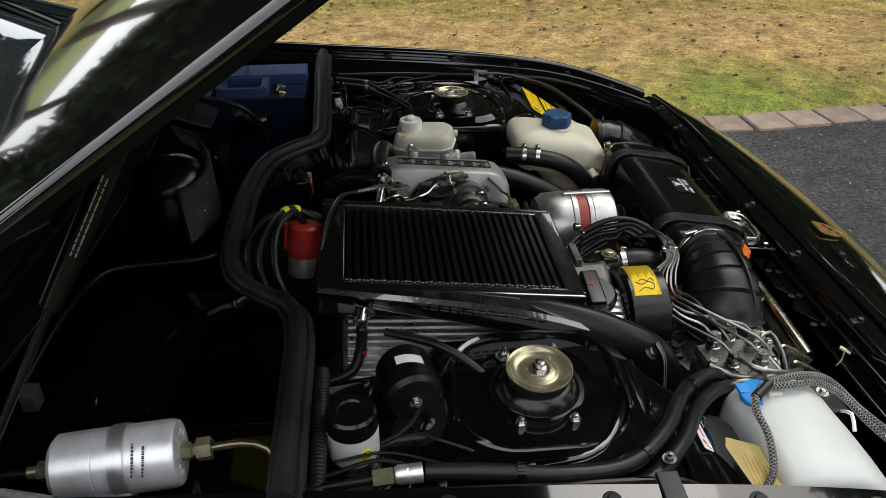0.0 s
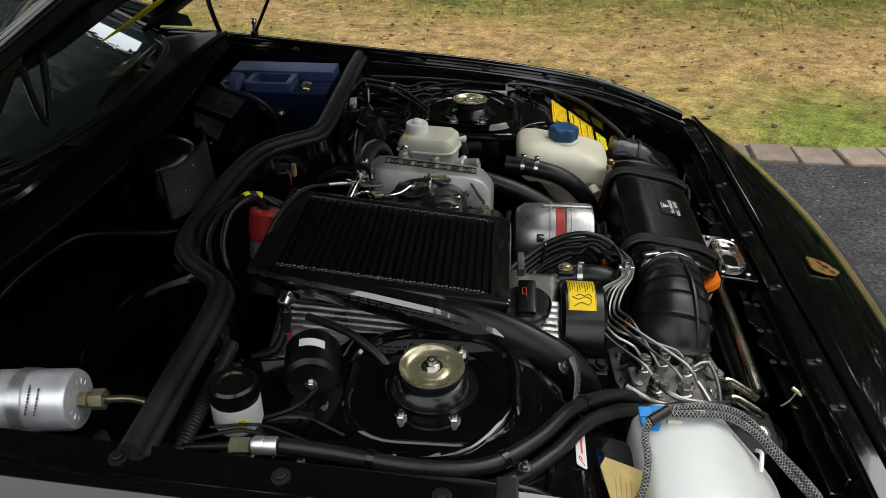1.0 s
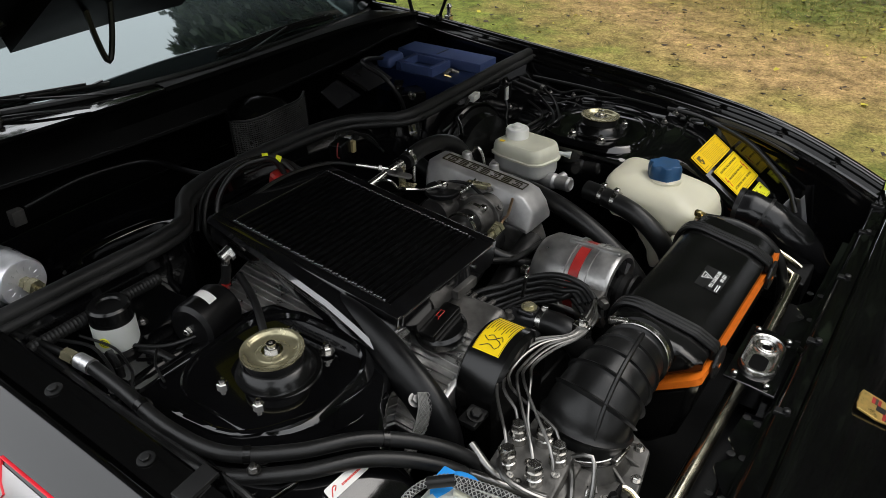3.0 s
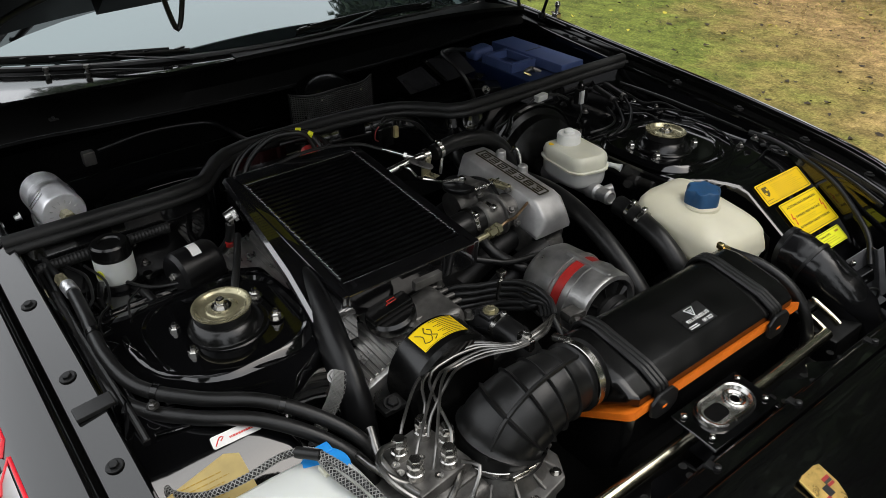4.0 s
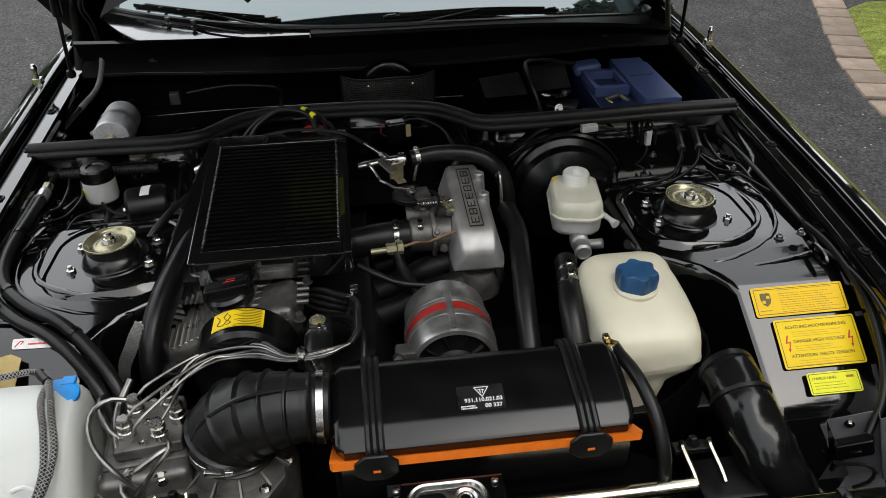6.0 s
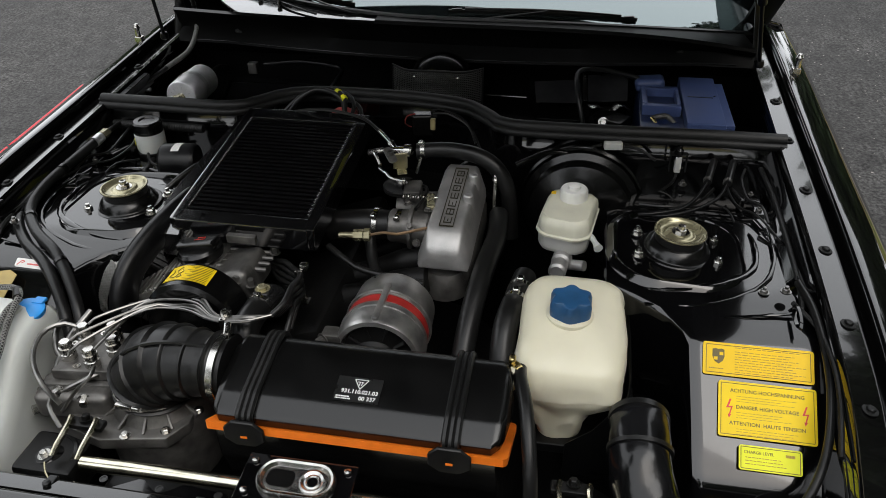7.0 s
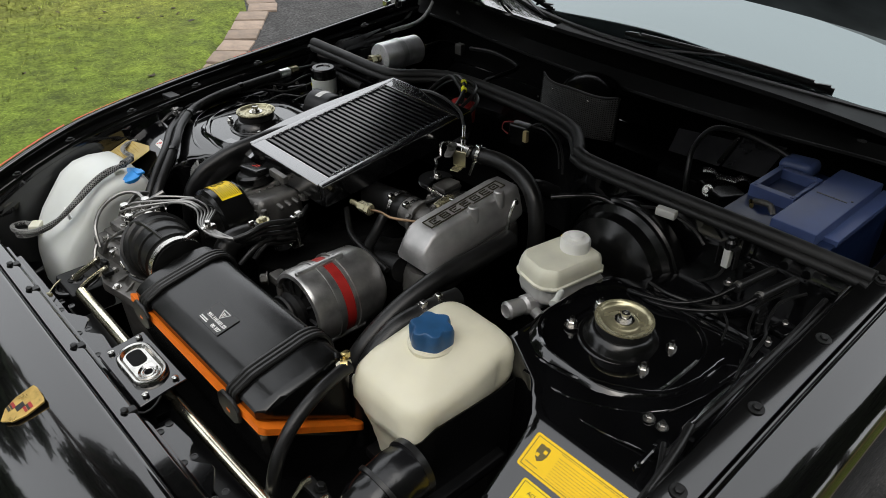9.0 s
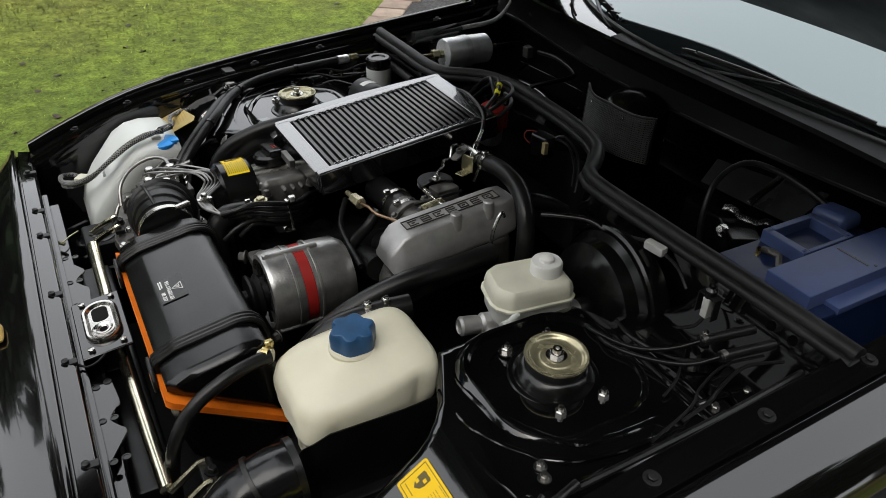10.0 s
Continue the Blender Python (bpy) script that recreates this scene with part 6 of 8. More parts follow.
def guard_pt(u, w):
    y = -0.112 + 0.218 * u
    return Vector((-0.497 - 0.034 * abs(2 * u - 1) ** 2.2 - 0.006 * w, y, 0.835 + w * (0.095 + 0.012 * abs(2 * u - 1) ** 3 - 0.006 * math.cos(6 * u))))


b = bm_new()
for i in range(47):
    tube(b, [guard_pt(i / 46, j / 3) for j in range(4)], 0.0013, 4, smooth=False)
for j in range(23):
    tube(b, [guard_pt(i / 20, j / 22) + Vector((0.0004, 0, 0)) for i in range(21)], 0.0012, 4, smooth=False)
tagged(part("guard", b, MESHMAT, blow, "perforated grey metal guard", sharp=80), kind="stuff")
b = bm_new()
tube(b, [guard_pt(0, 0), guard_pt(0, 0.5), guard_pt(0, 1)] + [guard_pt(i / 16, 1) for i in range(1, 16)] + [guard_pt(1, 1), guard_pt(1, 0.5), guard_pt(1, 0)], 0.0028, 6, smooth=False)
part("guard_edge", b, DARK, blow)
for p in ((-0.498, -0.051, 0.922), (-0.498, 0.052, 0.923), (-0.50, -0.095, 0.89)):
    b = bm_new()
    lathe(b, [(0.0032, 0), (0.0025, 0.002), (0, 0.0025)], aim(p, (p[0] + 1, p[1], p[2] + 0.2)), 8)
    part("rivet", b, STEEL, blow)
b = bm_new()
box(b, (0.004, 0.12, 0.05), Matrix.Translation((-0.685, -0.02, 0.955)) @ Matrix.Rotation(-0.3, 4, "Y"))
part("back_plate", b, SHEET, blow)

# fuel filter
ff = thing("fuel_filter", (-0.53, -0.645, 0.80), "brushed aluminium canister fuel filter lying in the cowl", "fuel filter")
fa, fb = Vector((-0.593, -0.639, 0.849)), Vector((-0.449, -0.632, 0.855))
b = bm_new()
lathe(b, [(0.012, 0), (0.034, 0.002), (0.04, 0.008), (0.0405, 0.05), (0.0395, 0.052), (0.0405, 0.054), (0.0405, 0.137), (0.038, 0.143), (0.034, 0.1445), (0, 0.1445)], aim(fa, fb), 44)
part("canister", b, FILTALU, ff, "brushed aluminium canister")
b = bm_new()
mm = aim(fa, fb)
bars(b, plane_frame(mm @ Vector((0, 0, 0.105)) + Vector((0, -0.029, 0.0295)), (0, 0.7, 0.7), (1, 0, 0)), 0.045, 0.024, 2, 0.22, 3)
tagged(part("lettering", b, INK, ff), kind="stuff")
for i in range(14):
    b = bm_new()
    a = 2 * math.pi * i / 14
    box(b, (0.007, 0.0016, 0.0014), mm @ Matrix.Rotation(a, 4, "Z") @ Matrix.Translation((0.024, 0, 0.145)), 0.0006, 1)
    part("crimp", b, ALU, ff)
b = bm_new()
lathe(b, [(0.011, 0.1445), (0.011, 0.156), (0.008, 0.158), (0.008, 0.162)], mm, 6)
lathe(b, [(0.014, 0.162), (0.014, 0.179), (0.0, 0.179)], mm, 6)
part("union", b, ZINC, ff, "pale zinc hex union")
b = bm_new()
lathe(b, [(0.012, -0.018), (0.012, 0.0)], mm, 6)
lathe(b, [(0.008, -0.03), (0.008, -0.018)], mm, 10)
part("union", b, ZINC, ff, "pale zinc hex union")
b = bm_new()
tube(b, [mm @ Vector((0, 0, 0.176)), mm @ Vector((0, 0, 0.215)), mm @ Vector((0.0, 0.0, 0.245)) + Vector((0, -0.01, -0.005)), mm @ Vector((0, 0, 0.262)) + Vector((0.0, -0.03, -0.03)), mm @ Vector((0, 0, 0.265)) + Vector((0, -0.04, -0.08))], 0.005, 10)
part("pipe", b, OLIVE, ff, "olive passivated fuel pipe")
b = bm_new()
tube(b, [mm @ Vector((0, 0, -0.03)), mm @ Vector((0, 0, -0.10)), mm @ Vector((0, 0, -0.16)) + Vector((0, 0, -0.02))], 0.0055, 10)
part("pipe", b, DARK, ff, "dark fuel pipe")
b = bm_new()
lathe(b, [(0.0425, 0.07), (0.0425, 0.088)], mm, 40, close=False)
hexbolt(b, (-0.535, -0.693, 0.835), 0.006, 0.012, (0, -1, -0.2))
box(b, (0.05, 0.03, 0.09), (-0.53, -0.66, 0.78), 0.004)
part("bracket", b, ALU, ff)

# clutch fluid reservoir
cr = thing("clutch_reservoir", (-0.248, -0.614, 0.79), "small white fluid reservoir with black screw cap", "fluid reservoir")
m = Matrix.Translation((-0.248, -0.612, 0.802)) @ Matrix.Diagonal((0.9, 0.9, 0.87, 1))
b = bm_new()
lathe(b, [(0.028, 0.0), (0.033, 0.012), (0.036, 0.02), (0.036, 0.062), (0.033, 0.067), (0.03, 0.07)], m, 36)
part("bottle", b, WHITEPL, cr, "white translucent bottle")
b = bm_new()
lathe(b, [(0.035, 0.063), (0.036, 0.066), (0.035, 0.07), (0.0345, 0.072), (0.0345, 0.09), (0.031, 0.094), (0.02, 0.094), (0.018, 0.091), (0, 0.091)], m, 36)
clutch_cap = part("cap", b, PLASTIC, cr, "black ribbed screw cap")
for i in range(30):
    a = 2 * math.pi * i / 30
    b = bm_new()
    box(b, (0.0016, 0.0022, 0.017), m @ Matrix.Rotation(a, 4, "Z") @ Matrix.Translation((0.0346, 0, 0.081)))
    part("rib", b, PLASTIC, clutch_cap)
b = bm_new()
lathe(b, [(0.03, -0.02), (0.037, 0.0), (0.037, 0.012), (0.03, 0.014)], m, 32)
part("holder", b, PLASTIC, cr)
b = bm_new()
a0 = radians(-62)
lm = plane_frame(m @ Vector((0.0364 * math.cos(a0), 0.0364 * math.sin(a0), 0.038)), (-math.sin(a0), math.cos(a0), 0), (0, 0, 1))
lathe(b, [(0, 0), (0.0085, 0), (0.0085, 0.0008), (0, 0.0008)], lm, 24)
lab = part("label", b, LEMON, cr, "round yellow label")
b = bm_new()
for r in (0.003, 0.0055):
    lathe(b, [(r, 0.0008), (r + 0.0008, 0.0011), (r + 0.0012, 0.0008)], lm, 24, close=False)
part("symbol", b, INK, lab)
b = bm_new()
rod(b, (-0.225, -0.60, 0.80), (-0.195, -0.59, 0.803), 0.007, n=12)
tube(b, [(-0.195, -0.59, 0.803), (-0.15, -0.585, 0.80), (-0.10, -0.575, 0.79), (-0.08, -0.53, 0.77)], 0.008, 10)
part("hose", b, RUBBER, cr)

# black canister (vacuum unit)
sv = thing("vacuum_canister", (-0.175, -0.5, 0.79), "black steel canister with small white label", "canister")
m = aim((-0.165, -0.545, 0.826), (-0.185, -0.43, 0.826))
b = bm_new()
lathe(b, [(0.0, 0.0), (0.034, 0.002), (0.040, 0.008), (0.0405, 0.016), (0.0405, 0.072), (0.036, 0.08), (0, 0.08)], m, 40)
part("shell", b, SATIN, sv, "satin black shell")
b = bm_new()
hexbolt(b, m @ Vector((0, 0, 0.001)), 0.006, 0.008, (0.15, -1, 0))
part("nut", b, STEEL, sv)
b = bm_new()
rows = []
for i in range(7):
    a = radians(60 + 9 * i)
    rows.append([m @ Vector((0, 0, t)) + Vector((0.0409 * math.cos(a), 0, 0.0409 * math.sin(a))) for t in (0.035, 0.052)])
loft(b, rows)
part("label", b, WHITELAB, sv, "small white label")
b = bm_new()
tube(b, [(-0.12, -0.555, 0.80), (-0.105, -0.575, 0.795), (-0.095, -0.585, 0.79)], 0.009, 10)
path = [(-0.115 + 0.002 * i + 0.006 * math.cos(i * 1.3), -0.565 + 0.006 * math.sin(i * 1.3), 0.80 - 0.001 * i) for i in range(24)]
tube(b, path, 0.0018, 5, step=0.01)
box(b, (0.05, 0.012, 0.05), (-0.14, -0.50, 0.79), 0.003)
part("fitting", b, CASTDK, sv)

# washer fluid tank
wt = thing("washer_tank", (0.42, -0.6, 0.55), "white plastic washer fluid tank with bright blue cap", "washer tank")
b = bm_new()
rows = []
for x, y0, y1, zt in ((0.284, -0.69, -0.52, 0.762), (0.288, -0.703, -0.512, 0.783), (0.303, -0.710, -0.508, 0.797), (0.35, -0.713, -0.506, 0.802), (0.385, -0.712, -0.503, 0.798), (0.415, -0.715, -0.502, 0.780), (0.445, -0.715, -0.502, 0.745), (0.475, -0.71, -0.505, 0.712), (0.50, -0.695, -0.512, 0.68), (0.515, -0.67, -0.53, 0.64)):
    zb = 0.52
    c, h = (y0 + y1) / 2, (y1 - y0) / 2
    rows.append([(x, c + h * q, z) for q, z in ((-1, zb), (-1, zt - 0.05), (-0.96, zt - 0.02), (-0.86, zt - 0.005), (-0.6, zt), (0, zt + 0.002), (0.6, zt), (0.86, zt - 0.005), (0.96, zt - 0.02), (1, zt - 0.05), (1, zb))])
loft(b, rows, closed=True, caps=True)
part("tank", b, WHITEPL, wt, "white translucent plastic tank", sharp=60)
b = bm_new()
lathe(b, [(0.031, -0.004), (0.033, 0.0), (0.033, 0.006), (0.027, 0.009), (0.01, 0.0095), (0, 0.0095)], Matrix.Translation((0.325, -0.548, 0.789)) @ Matrix.Rotation(0.06, 4, "Y"), 32)
box(b, (0.018, 0.02, 0.006), Matrix.Translation((0.30, -0.535, 0.798)), 0.002)
part("cap", b, BRIGHTBLUE, wt, "bright blue round cap")
b = bm_new()
box(b, (0.02, 0.012, 0.008), (0.336, -0.553, 0.803), 0.002)
part("cap_plug", b, RESPL, wt)
for k, pts in enumerate(([(0.19, -0.712, 0.782), (0.236, -0.715, 0.788), (0.272, -0.685, 0.795), (0.288, -0.635, 0.806), (0.29, -0.59, 0.813), (0.308, -0.56, 0.819), (0.338, -0.546, 0.819), (0.39, -0.53, 0.811), (0.44, -0.52, 0.787), (0.485, -0.54, 0.748), (0.525, -0.575, 0.722), (0.549, -0.63, 0.705), (0.548, -0.675, 0.697), (0.525, -0.685, 0.692), (0.51, -0.665, 0.692)],
                         [(0.318, -0.553, 0.815), (0.36, -0.552, 0.815), (0.41, -0.538, 0.801), (0.455, -0.535, 0.77), (0.495, -0.555, 0.733), (0.53, -0.59, 0.708), (0.548, -0.635, 0.692), (0.54, -0.665, 0.684), (0.52, -0.66, 0.682)])):
    b = bm_new()
    tube(b, pts, 0.0046, 10)
    sl = part("hose", b, RUBBER, wt, "hose in black and white braided sleeve")
    b = bm_new()
    run = spline(pts, 0.002)
    for sgn in (1, -1):
        for ph in (0, 1.57, 3.14, 4.71):
            helix = []
            for i, c in enumerate(run):
                d = (run[min(i + 1, len(run) - 1)] - run[max(i - 1, 0)]).normalized()
                s_ = d.cross(Vector((0, 0.1, 1))).normalized()
                u_ = s_.cross(d)
                a = sgn * i * 0.6 + ph
                helix.append(c + (s_ * math.cos(a) + u_ * math.sin(a)) * 0.0048)
            tube(b, helix, 0.00065, 3, smooth=False)
    tagged(part("braid", b, BRAIDWHITE, sl), kind="stuff")
b = bm_new()
box(b, (0.03, 0.024, 0.016), Matrix.Translation((0.507, -0.655, 0.69)) @ Matrix.Rotation(0.9, 4, "Z"), 0.004)
part("hose_connector", b, RESPL, wt, "cream plastic hose connector")
b = bm_new()
rod(b, (0.298, -0.572, 0.816), (0.325, -0.552, 0.82), 0.0075, n=12)
part("shrink_sleeve", b, RUBBER, wt)
b = bm_new()
tube(b, [(0.455, -0.582, 0.745), (0.46, -0.56, 0.757), (0.462, -0.538, 0.742)], 0.003, 6)
part("cable_tie", b, WHITEINK, wt)

# hoses along one inner panel
wh = thing("pressure_hose", (0.1, -0.66, 0.82), "pair of thick black rubber hoses along the inner wing", "hose")
run_a = [(-0.165, -0.697, 0.86), (-0.10, -0.70, 0.856), (0.0, -0.706, 0.847), (0.08, -0.69, 0.838), (0.145, -0.635, 0.832), (0.195, -0.565, 0.824), (0.25, -0.508, 0.80), (0.295, -0.472, 0.768), (0.315, -0.462, 0.73)]
run_b = [(-0.20, -0.72, 0.846), (-0.10, -0.722, 0.84), (0.01, -0.727, 0.832), (0.095, -0.708, 0.824), (0.163, -0.65, 0.82), (0.213, -0.58, 0.812), (0.268, -0.523, 0.788), (0.312, -0.487, 0.752), (0.332, -0.475, 0.70)]
for pts, r in ((run_a, 0.0102), (run_b, 0.0102)):
    b = bm_new()
    tube(b, pts, r, 14)
    part("hose", b, RUBBER, wh)
b = bm_new()
tube(b, [(0.285, -0.455, 0.775), (0.33, -0.468, 0.757), (0.375, -0.463, 0.748), (0.40, -0.455, 0.745)], 0.0065, 10)
part("pipe_end", b, PIPEST, wh)
b = bm_new()
rod(b, (-0.31, -0.705, 0.852), (-0.222, -0.701, 0.859), 0.0055, n=12)
part("pipe", b, DARK, wh)
b = bm_new()
lathe(b, [(0.0105, 0), (0.0105, 0.024)], aim((-0.225, -0.701, 0.859), (-0.19, -0.699, 0.86)), 6)
part("union_nut", b, ZINC, wh, "pale zinc union nut")
b = bm_new()
lathe(b, [(0.0085, 0), (0.0115, 0.004), (0.0115, 0.014), (0.0105, 0.016), (0.0115, 0.018), (0.0115, 0.032)], aim((-0.20, -0.699, 0.86), (-0.16, -0.697, 0.86)), 18)
part("hose_union", b, ALU, wh, "bright hose union")
for p, q in (((-0.06, -0.702, 0.853), (-0.05, -0.703, 0.852)), ((0.10, -0.677, 0.836), (0.107, -0.671, 0.8355)), ((0.21, -0.548, 0.819), (0.215, -0.542, 0.817))):
    b = bm_new()
    rod(b, p, q, 0.0118, n=18)
    part("hose_clip", b, PLASTIC, wh)

# labels on the sloping inner panels
def on_panel(o, w, h, mt, label, side=1, name="label", parent=None):
    m = plane_frame(o, (0.014, 1, 0.012) if side > 0 else (-0.014, 1, -0.012), (-0.83, 0, 0.565))
    b = bm_new()
    prism(b, rrect(w, h, 0.004, 3), 0.0008, m)
    return m, part(name, b, mt, parent, label)


def label_border(m, w, h, parent):
    b = bm_new()
    for sy in (h / 2, -h / 2):
        box(b, (w, 0.0009, 0.0004), m @ Matrix.Translation((0, sy, 0.001)))
    for sx in (w / 2, -w / 2):
        box(b, (0.0009, h - 0.001, 0.0004), m @ Matrix.Translation((sx, 0, 0.001)))
    part("border", b, INKMID, parent)


lm, lab = on_panel((0.243, 0.640, 0.7805), 0.162, 0.052, YELLOWB, "amber printed label with small shield", parent=aprons[1])
b = bm_new()
bars(b, lm @ Matrix.Translation((0.02, -0.003, 0.001)), 0.108, 0.036, 9, 0.2, 11)
bars(b, lm @ Matrix.Translation((0.022, 0.0195, 0.001)), 0.112, 0.003, 1, 0.3, 12)
bars(b, lm @ Matrix.Translation((-0.058, -0.0155, 0.001)), 0.028, 0.003, 1, 0.5, 13)
part("lettering", b, INKSOFT, lab)
b = bm_new()
prism(b, [(x * 0.36, y * 0.36) for x, y in shield], 0.0006, lm @ Matrix.Translation((-0.058, 0.004, 0.0008)))
part("shield", b, INKMID, lab)
label_border(lm, 0.152, 0.044, lab)
for sx, sy in ((-0.0042, -0.004), (0.0042, 0.004)):
    b = bm_new()
    box(b, (0.0055, 0.005, 0.0004), lm @ Matrix.Translation((-0.058 + sx, 0.004 + sy, 0.0017)))
    part("shield_field", b, YELLOWB, lab)
lm, lab = on_panel((0.3065, 0.652, 0.7395), 0.14, 0.084, YELLOW, "yellow high voltage warning label", parent=aprons[1])
for i, tx in enumerate(("ACHTUNG HOCHSPANNUNG", "DANGER HIGH VOLTAGE", "ATTENTION  HAUTE TENSION")):
    lettering(tx, 0.0078, lm @ Matrix.Translation((0.0, 0.0275 - 0.0245 * i, 0.001)), INKMID, lab, bold=0.00005)
b = bm_new()
for i in range(3):
    bars(b, lm @ Matrix.Translation((0, 0.0155 - 0.0245 * i, 0.001)), 0.088, 0.0115, 3, 0.16, 20 + i)
part("small_lettering", b, INKSOFT, lab)
label_border(lm, 0.132, 0.077, lab)
for xx in (-0.054, 0.054):
    b = bm_new()
    prism(b, [(0.0005, 0.0145), (0.003, 0.0145), (-0.001, 0.003), (0.005, 0.004), (0.0012, -0.0085), (0.0028, -0.0085), (-0.0005, -0.0145), (-0.0022, -0.0085), (-0.0006, -0.0085), (0.0022, 0.0015), (-0.0048, 0.0005)], 0.0005, lm @ Matrix.Translation((xx, 0.0, 0.0008)))
    part("lightning_mark", b, INKRED, lab)
lm, lab = on_panel((0.3655, 0.655, 0.702), 0.088, 0.036, LEMON, "lemon yellow charge level label", parent=aprons[1])
lettering("CHARGE LEVEL", 0.0062, lm @ Matrix.Translation((-0.016, 0.008, 0.001)), INKMID, lab)
label_border(lm, 0.082, 0.031, lab)
b = bm_new()
bars(b, lm @ Matrix.Translation((0, -0.004, 0.001)), 0.07, 0.014, 3, 0.2, 31)
bars(b, lm @ Matrix.Translation((0.03, 0.008, 0.001)), 0.018, 0.005, 1, 0.8, 32)
part("lettering", b, INKSOFT, lab)

# hood latch plate
lp = thing("hood_latch", (0.547, 0, 0.70), "polished steel hood latch plate with two openings on a black bracket", "hood latch")
b = bm_new()
box(b, (0.08, 0.16, 0.006), Matrix.Translation((0.548, 0, 0.7345)) @ Matrix.Rotation(radians(6), 4, "Y"), 0.0015, 1)
box(b, (0.06, 0.13, 0.05), (0.552, 0, 0.706), 0.006)
part("bracket", b, BAYPAINT, lp, "glossy black bracket")
lm = Matrix.Translation((0.546, 0, 0.738)) @ Matrix.Rotation(radians(6), 4, "Y") @ Matrix.Rotation(radians(90), 4, "Z") @ Matrix.Diagonal((1.08, 1.1, 1, 1))
b = bm_new()
out = rrect(0.104, 0.054, 0.0265, 9)
inn = rrect(0.084, 0.034, 0.0165, 9)
rows = []
for poly, h in ((out, 0.0), (rrect(0.103, 0.053, 0.026, 9), 0.006), (rrect(0.098, 0.048, 0.0235, 9), 0.009), (rrect(0.092, 0.042, 0.0205, 9), 0.008), (rrect(0.086, 0.036, 0.0175, 9), 0.003), (inn, 0.0025)):
    rows.append([lm @ Vector((x, y, h)) for x, y in poly])
loft(b, rows, closed=True)
part("ring", b, STEEL, lp, "polished pressed oval rim")
b = bm_new()
prism(b, rrect(0.084, 0.034, 0.0165, 9), 0.002, lm @ Matrix.Translation((0, 0, 0.0012)))
part("base", b, STEEL, lp)
b = bm_new()
lathe(b, [(0.0165, 0.002), (0.017, 0.006), (0.0145, 0.0065), (0.011, 0.004), (0.009, 0.0035)], lm @ Matrix.Translation((0.022, 0, 0)), 28)
lathe(b, [(0.012, 0.0), (0.0105, 0.005), (0.0085, 0.0055), (0.007, 0.004)], lm @ Matrix.Translation((0.022, 0, 0)), 24)
part("spring_cup", b, STEEL, lp, "steel spring cup")
b = bm_new()
lathe(b, [(0.0065, 0.0042), (0, 0.0042)], lm @ Matrix.Translation((0.022, 0, 0)), 20)
prism(b, rrect(0.036, 0.024, 0.009, 6), 0.0016, lm @ Matrix.Translation((-0.02, 0, 0.0025)))
part("opening", b, COWLMAT, lp)
for x, y in ((0.522, 0.067), (0.572, 0.066), (0.571, -0.066), (0.522, -0.067)):
    b = bm_new()
    lathe(b, [(0.0055, 0), (0.005, 0.003), (0.002, 0.004), (0, 0.004)], Matrix.Translation((x, y, 0.7395 - 0.1 * (x - 0.548))), 14)
    part("rivet", b, STEEL, lp)
b = bm_new()
tube(b, [(0.548, 0.075, 0.736), (0.565, 0.085, 0.728), (0.585, 0.085, 0.722), (0.60, 0.07, 0.725)], 0.002, 6)
part("release_wire", b, DARK, lp)

# pale tube across the front
ct = thing("radiator_support_tube", (0.525, 0, 0.68), "pale zinc-plated support tube across the front", "support tube")
b = bm_new()
tube(b, [(0.525, -0.35, 0.684), (0.527, -0.2, 0.69), (0.528, 0.0, 0.692), (0.526, 0.2, 0.69), (0.522, 0.358, 0.686)], 0.0115, 16, step=0.05)
part("tube", b, PALETUBE, ct)
for s_ in (-1, 1):
    for k in (0, 1):
        b = bm_new()
        y = 0.352 + 0.042 * k
        tube(b, [(0.465, s_ * (y + 0.004), 0.712), (0.475, s_ * (y + 0.002), 0.71), (0.505, s_ * (y + 0.008), 0.694), (0.52, s_ * (y + 0.01), 0.684)], 0.0045, 8, flat=1.6)
        part("bracket_arm", b, PALETUBE, ct)
    b = bm_new()
    hexbolt(b, (0.463, s_ * 0.375, 0.708), 0.007, 0.01, (-0.3, 0, 1))
    box(b, (0.02, 0.06, 0.01), (0.467, s_ * 0.373, 0.703), 0.003)
    box(b, (0.08, 0.1, 0.06), (0.50, s_ * 0.42, 0.64), 0.008)
    part("bracket_foot", b, DARK, ct)

# front ducting between the lock panel and radiator
def scalloped(side):
    """Pressed shelf with two rounded cut-outs along its rear edge."""
    pts = [(0.59, 0.10), (0.59, 0.30)]
    for c in (0.20,):
        pts += [(0.552, c + 0.038)]
        pts += [(0.552 + 0.02 * math.sin(math.pi * i / 8), c + 0.028 - 0.056 * i / 8) for i in range(9)]
        pts += [(0.552, c - 0.038)]
    pts += [(0.556, 0.10)]
    return [(x, side * y) for x, y in pts]


for s_ in (1, -1):
    b = bm_new()
    prism(b, scalloped(s_), 0.004, Matrix.Translation((0, 0, 0.70)), 0.0012, 1)
    sh = part("lock_panel_shelf", b, BAYPAINT, car, "black pressed shelf with rounded cut-outs")
    for x, y in ((0.58, 0.12), (0.562, 0.113), (0.582, 0.20), (0.565, 0.20), (0.58, 0.29), (0.562, 0.288)):
        b = bm_new()
        lathe(b, [(0.0062, 0), (0.0062, 0.0008), (0.0045, 0.0009), (0.0042, -0.002), (0, -0.002)], Matrix.Translation((x, s_ * y, 0.7045)), 12)
        part("hole", b, LABELBLK, sh)
rad = thing("radiator", (0.56, 0, 0.4), "black radiator behind the nose", "radiator")
b = bm_new()
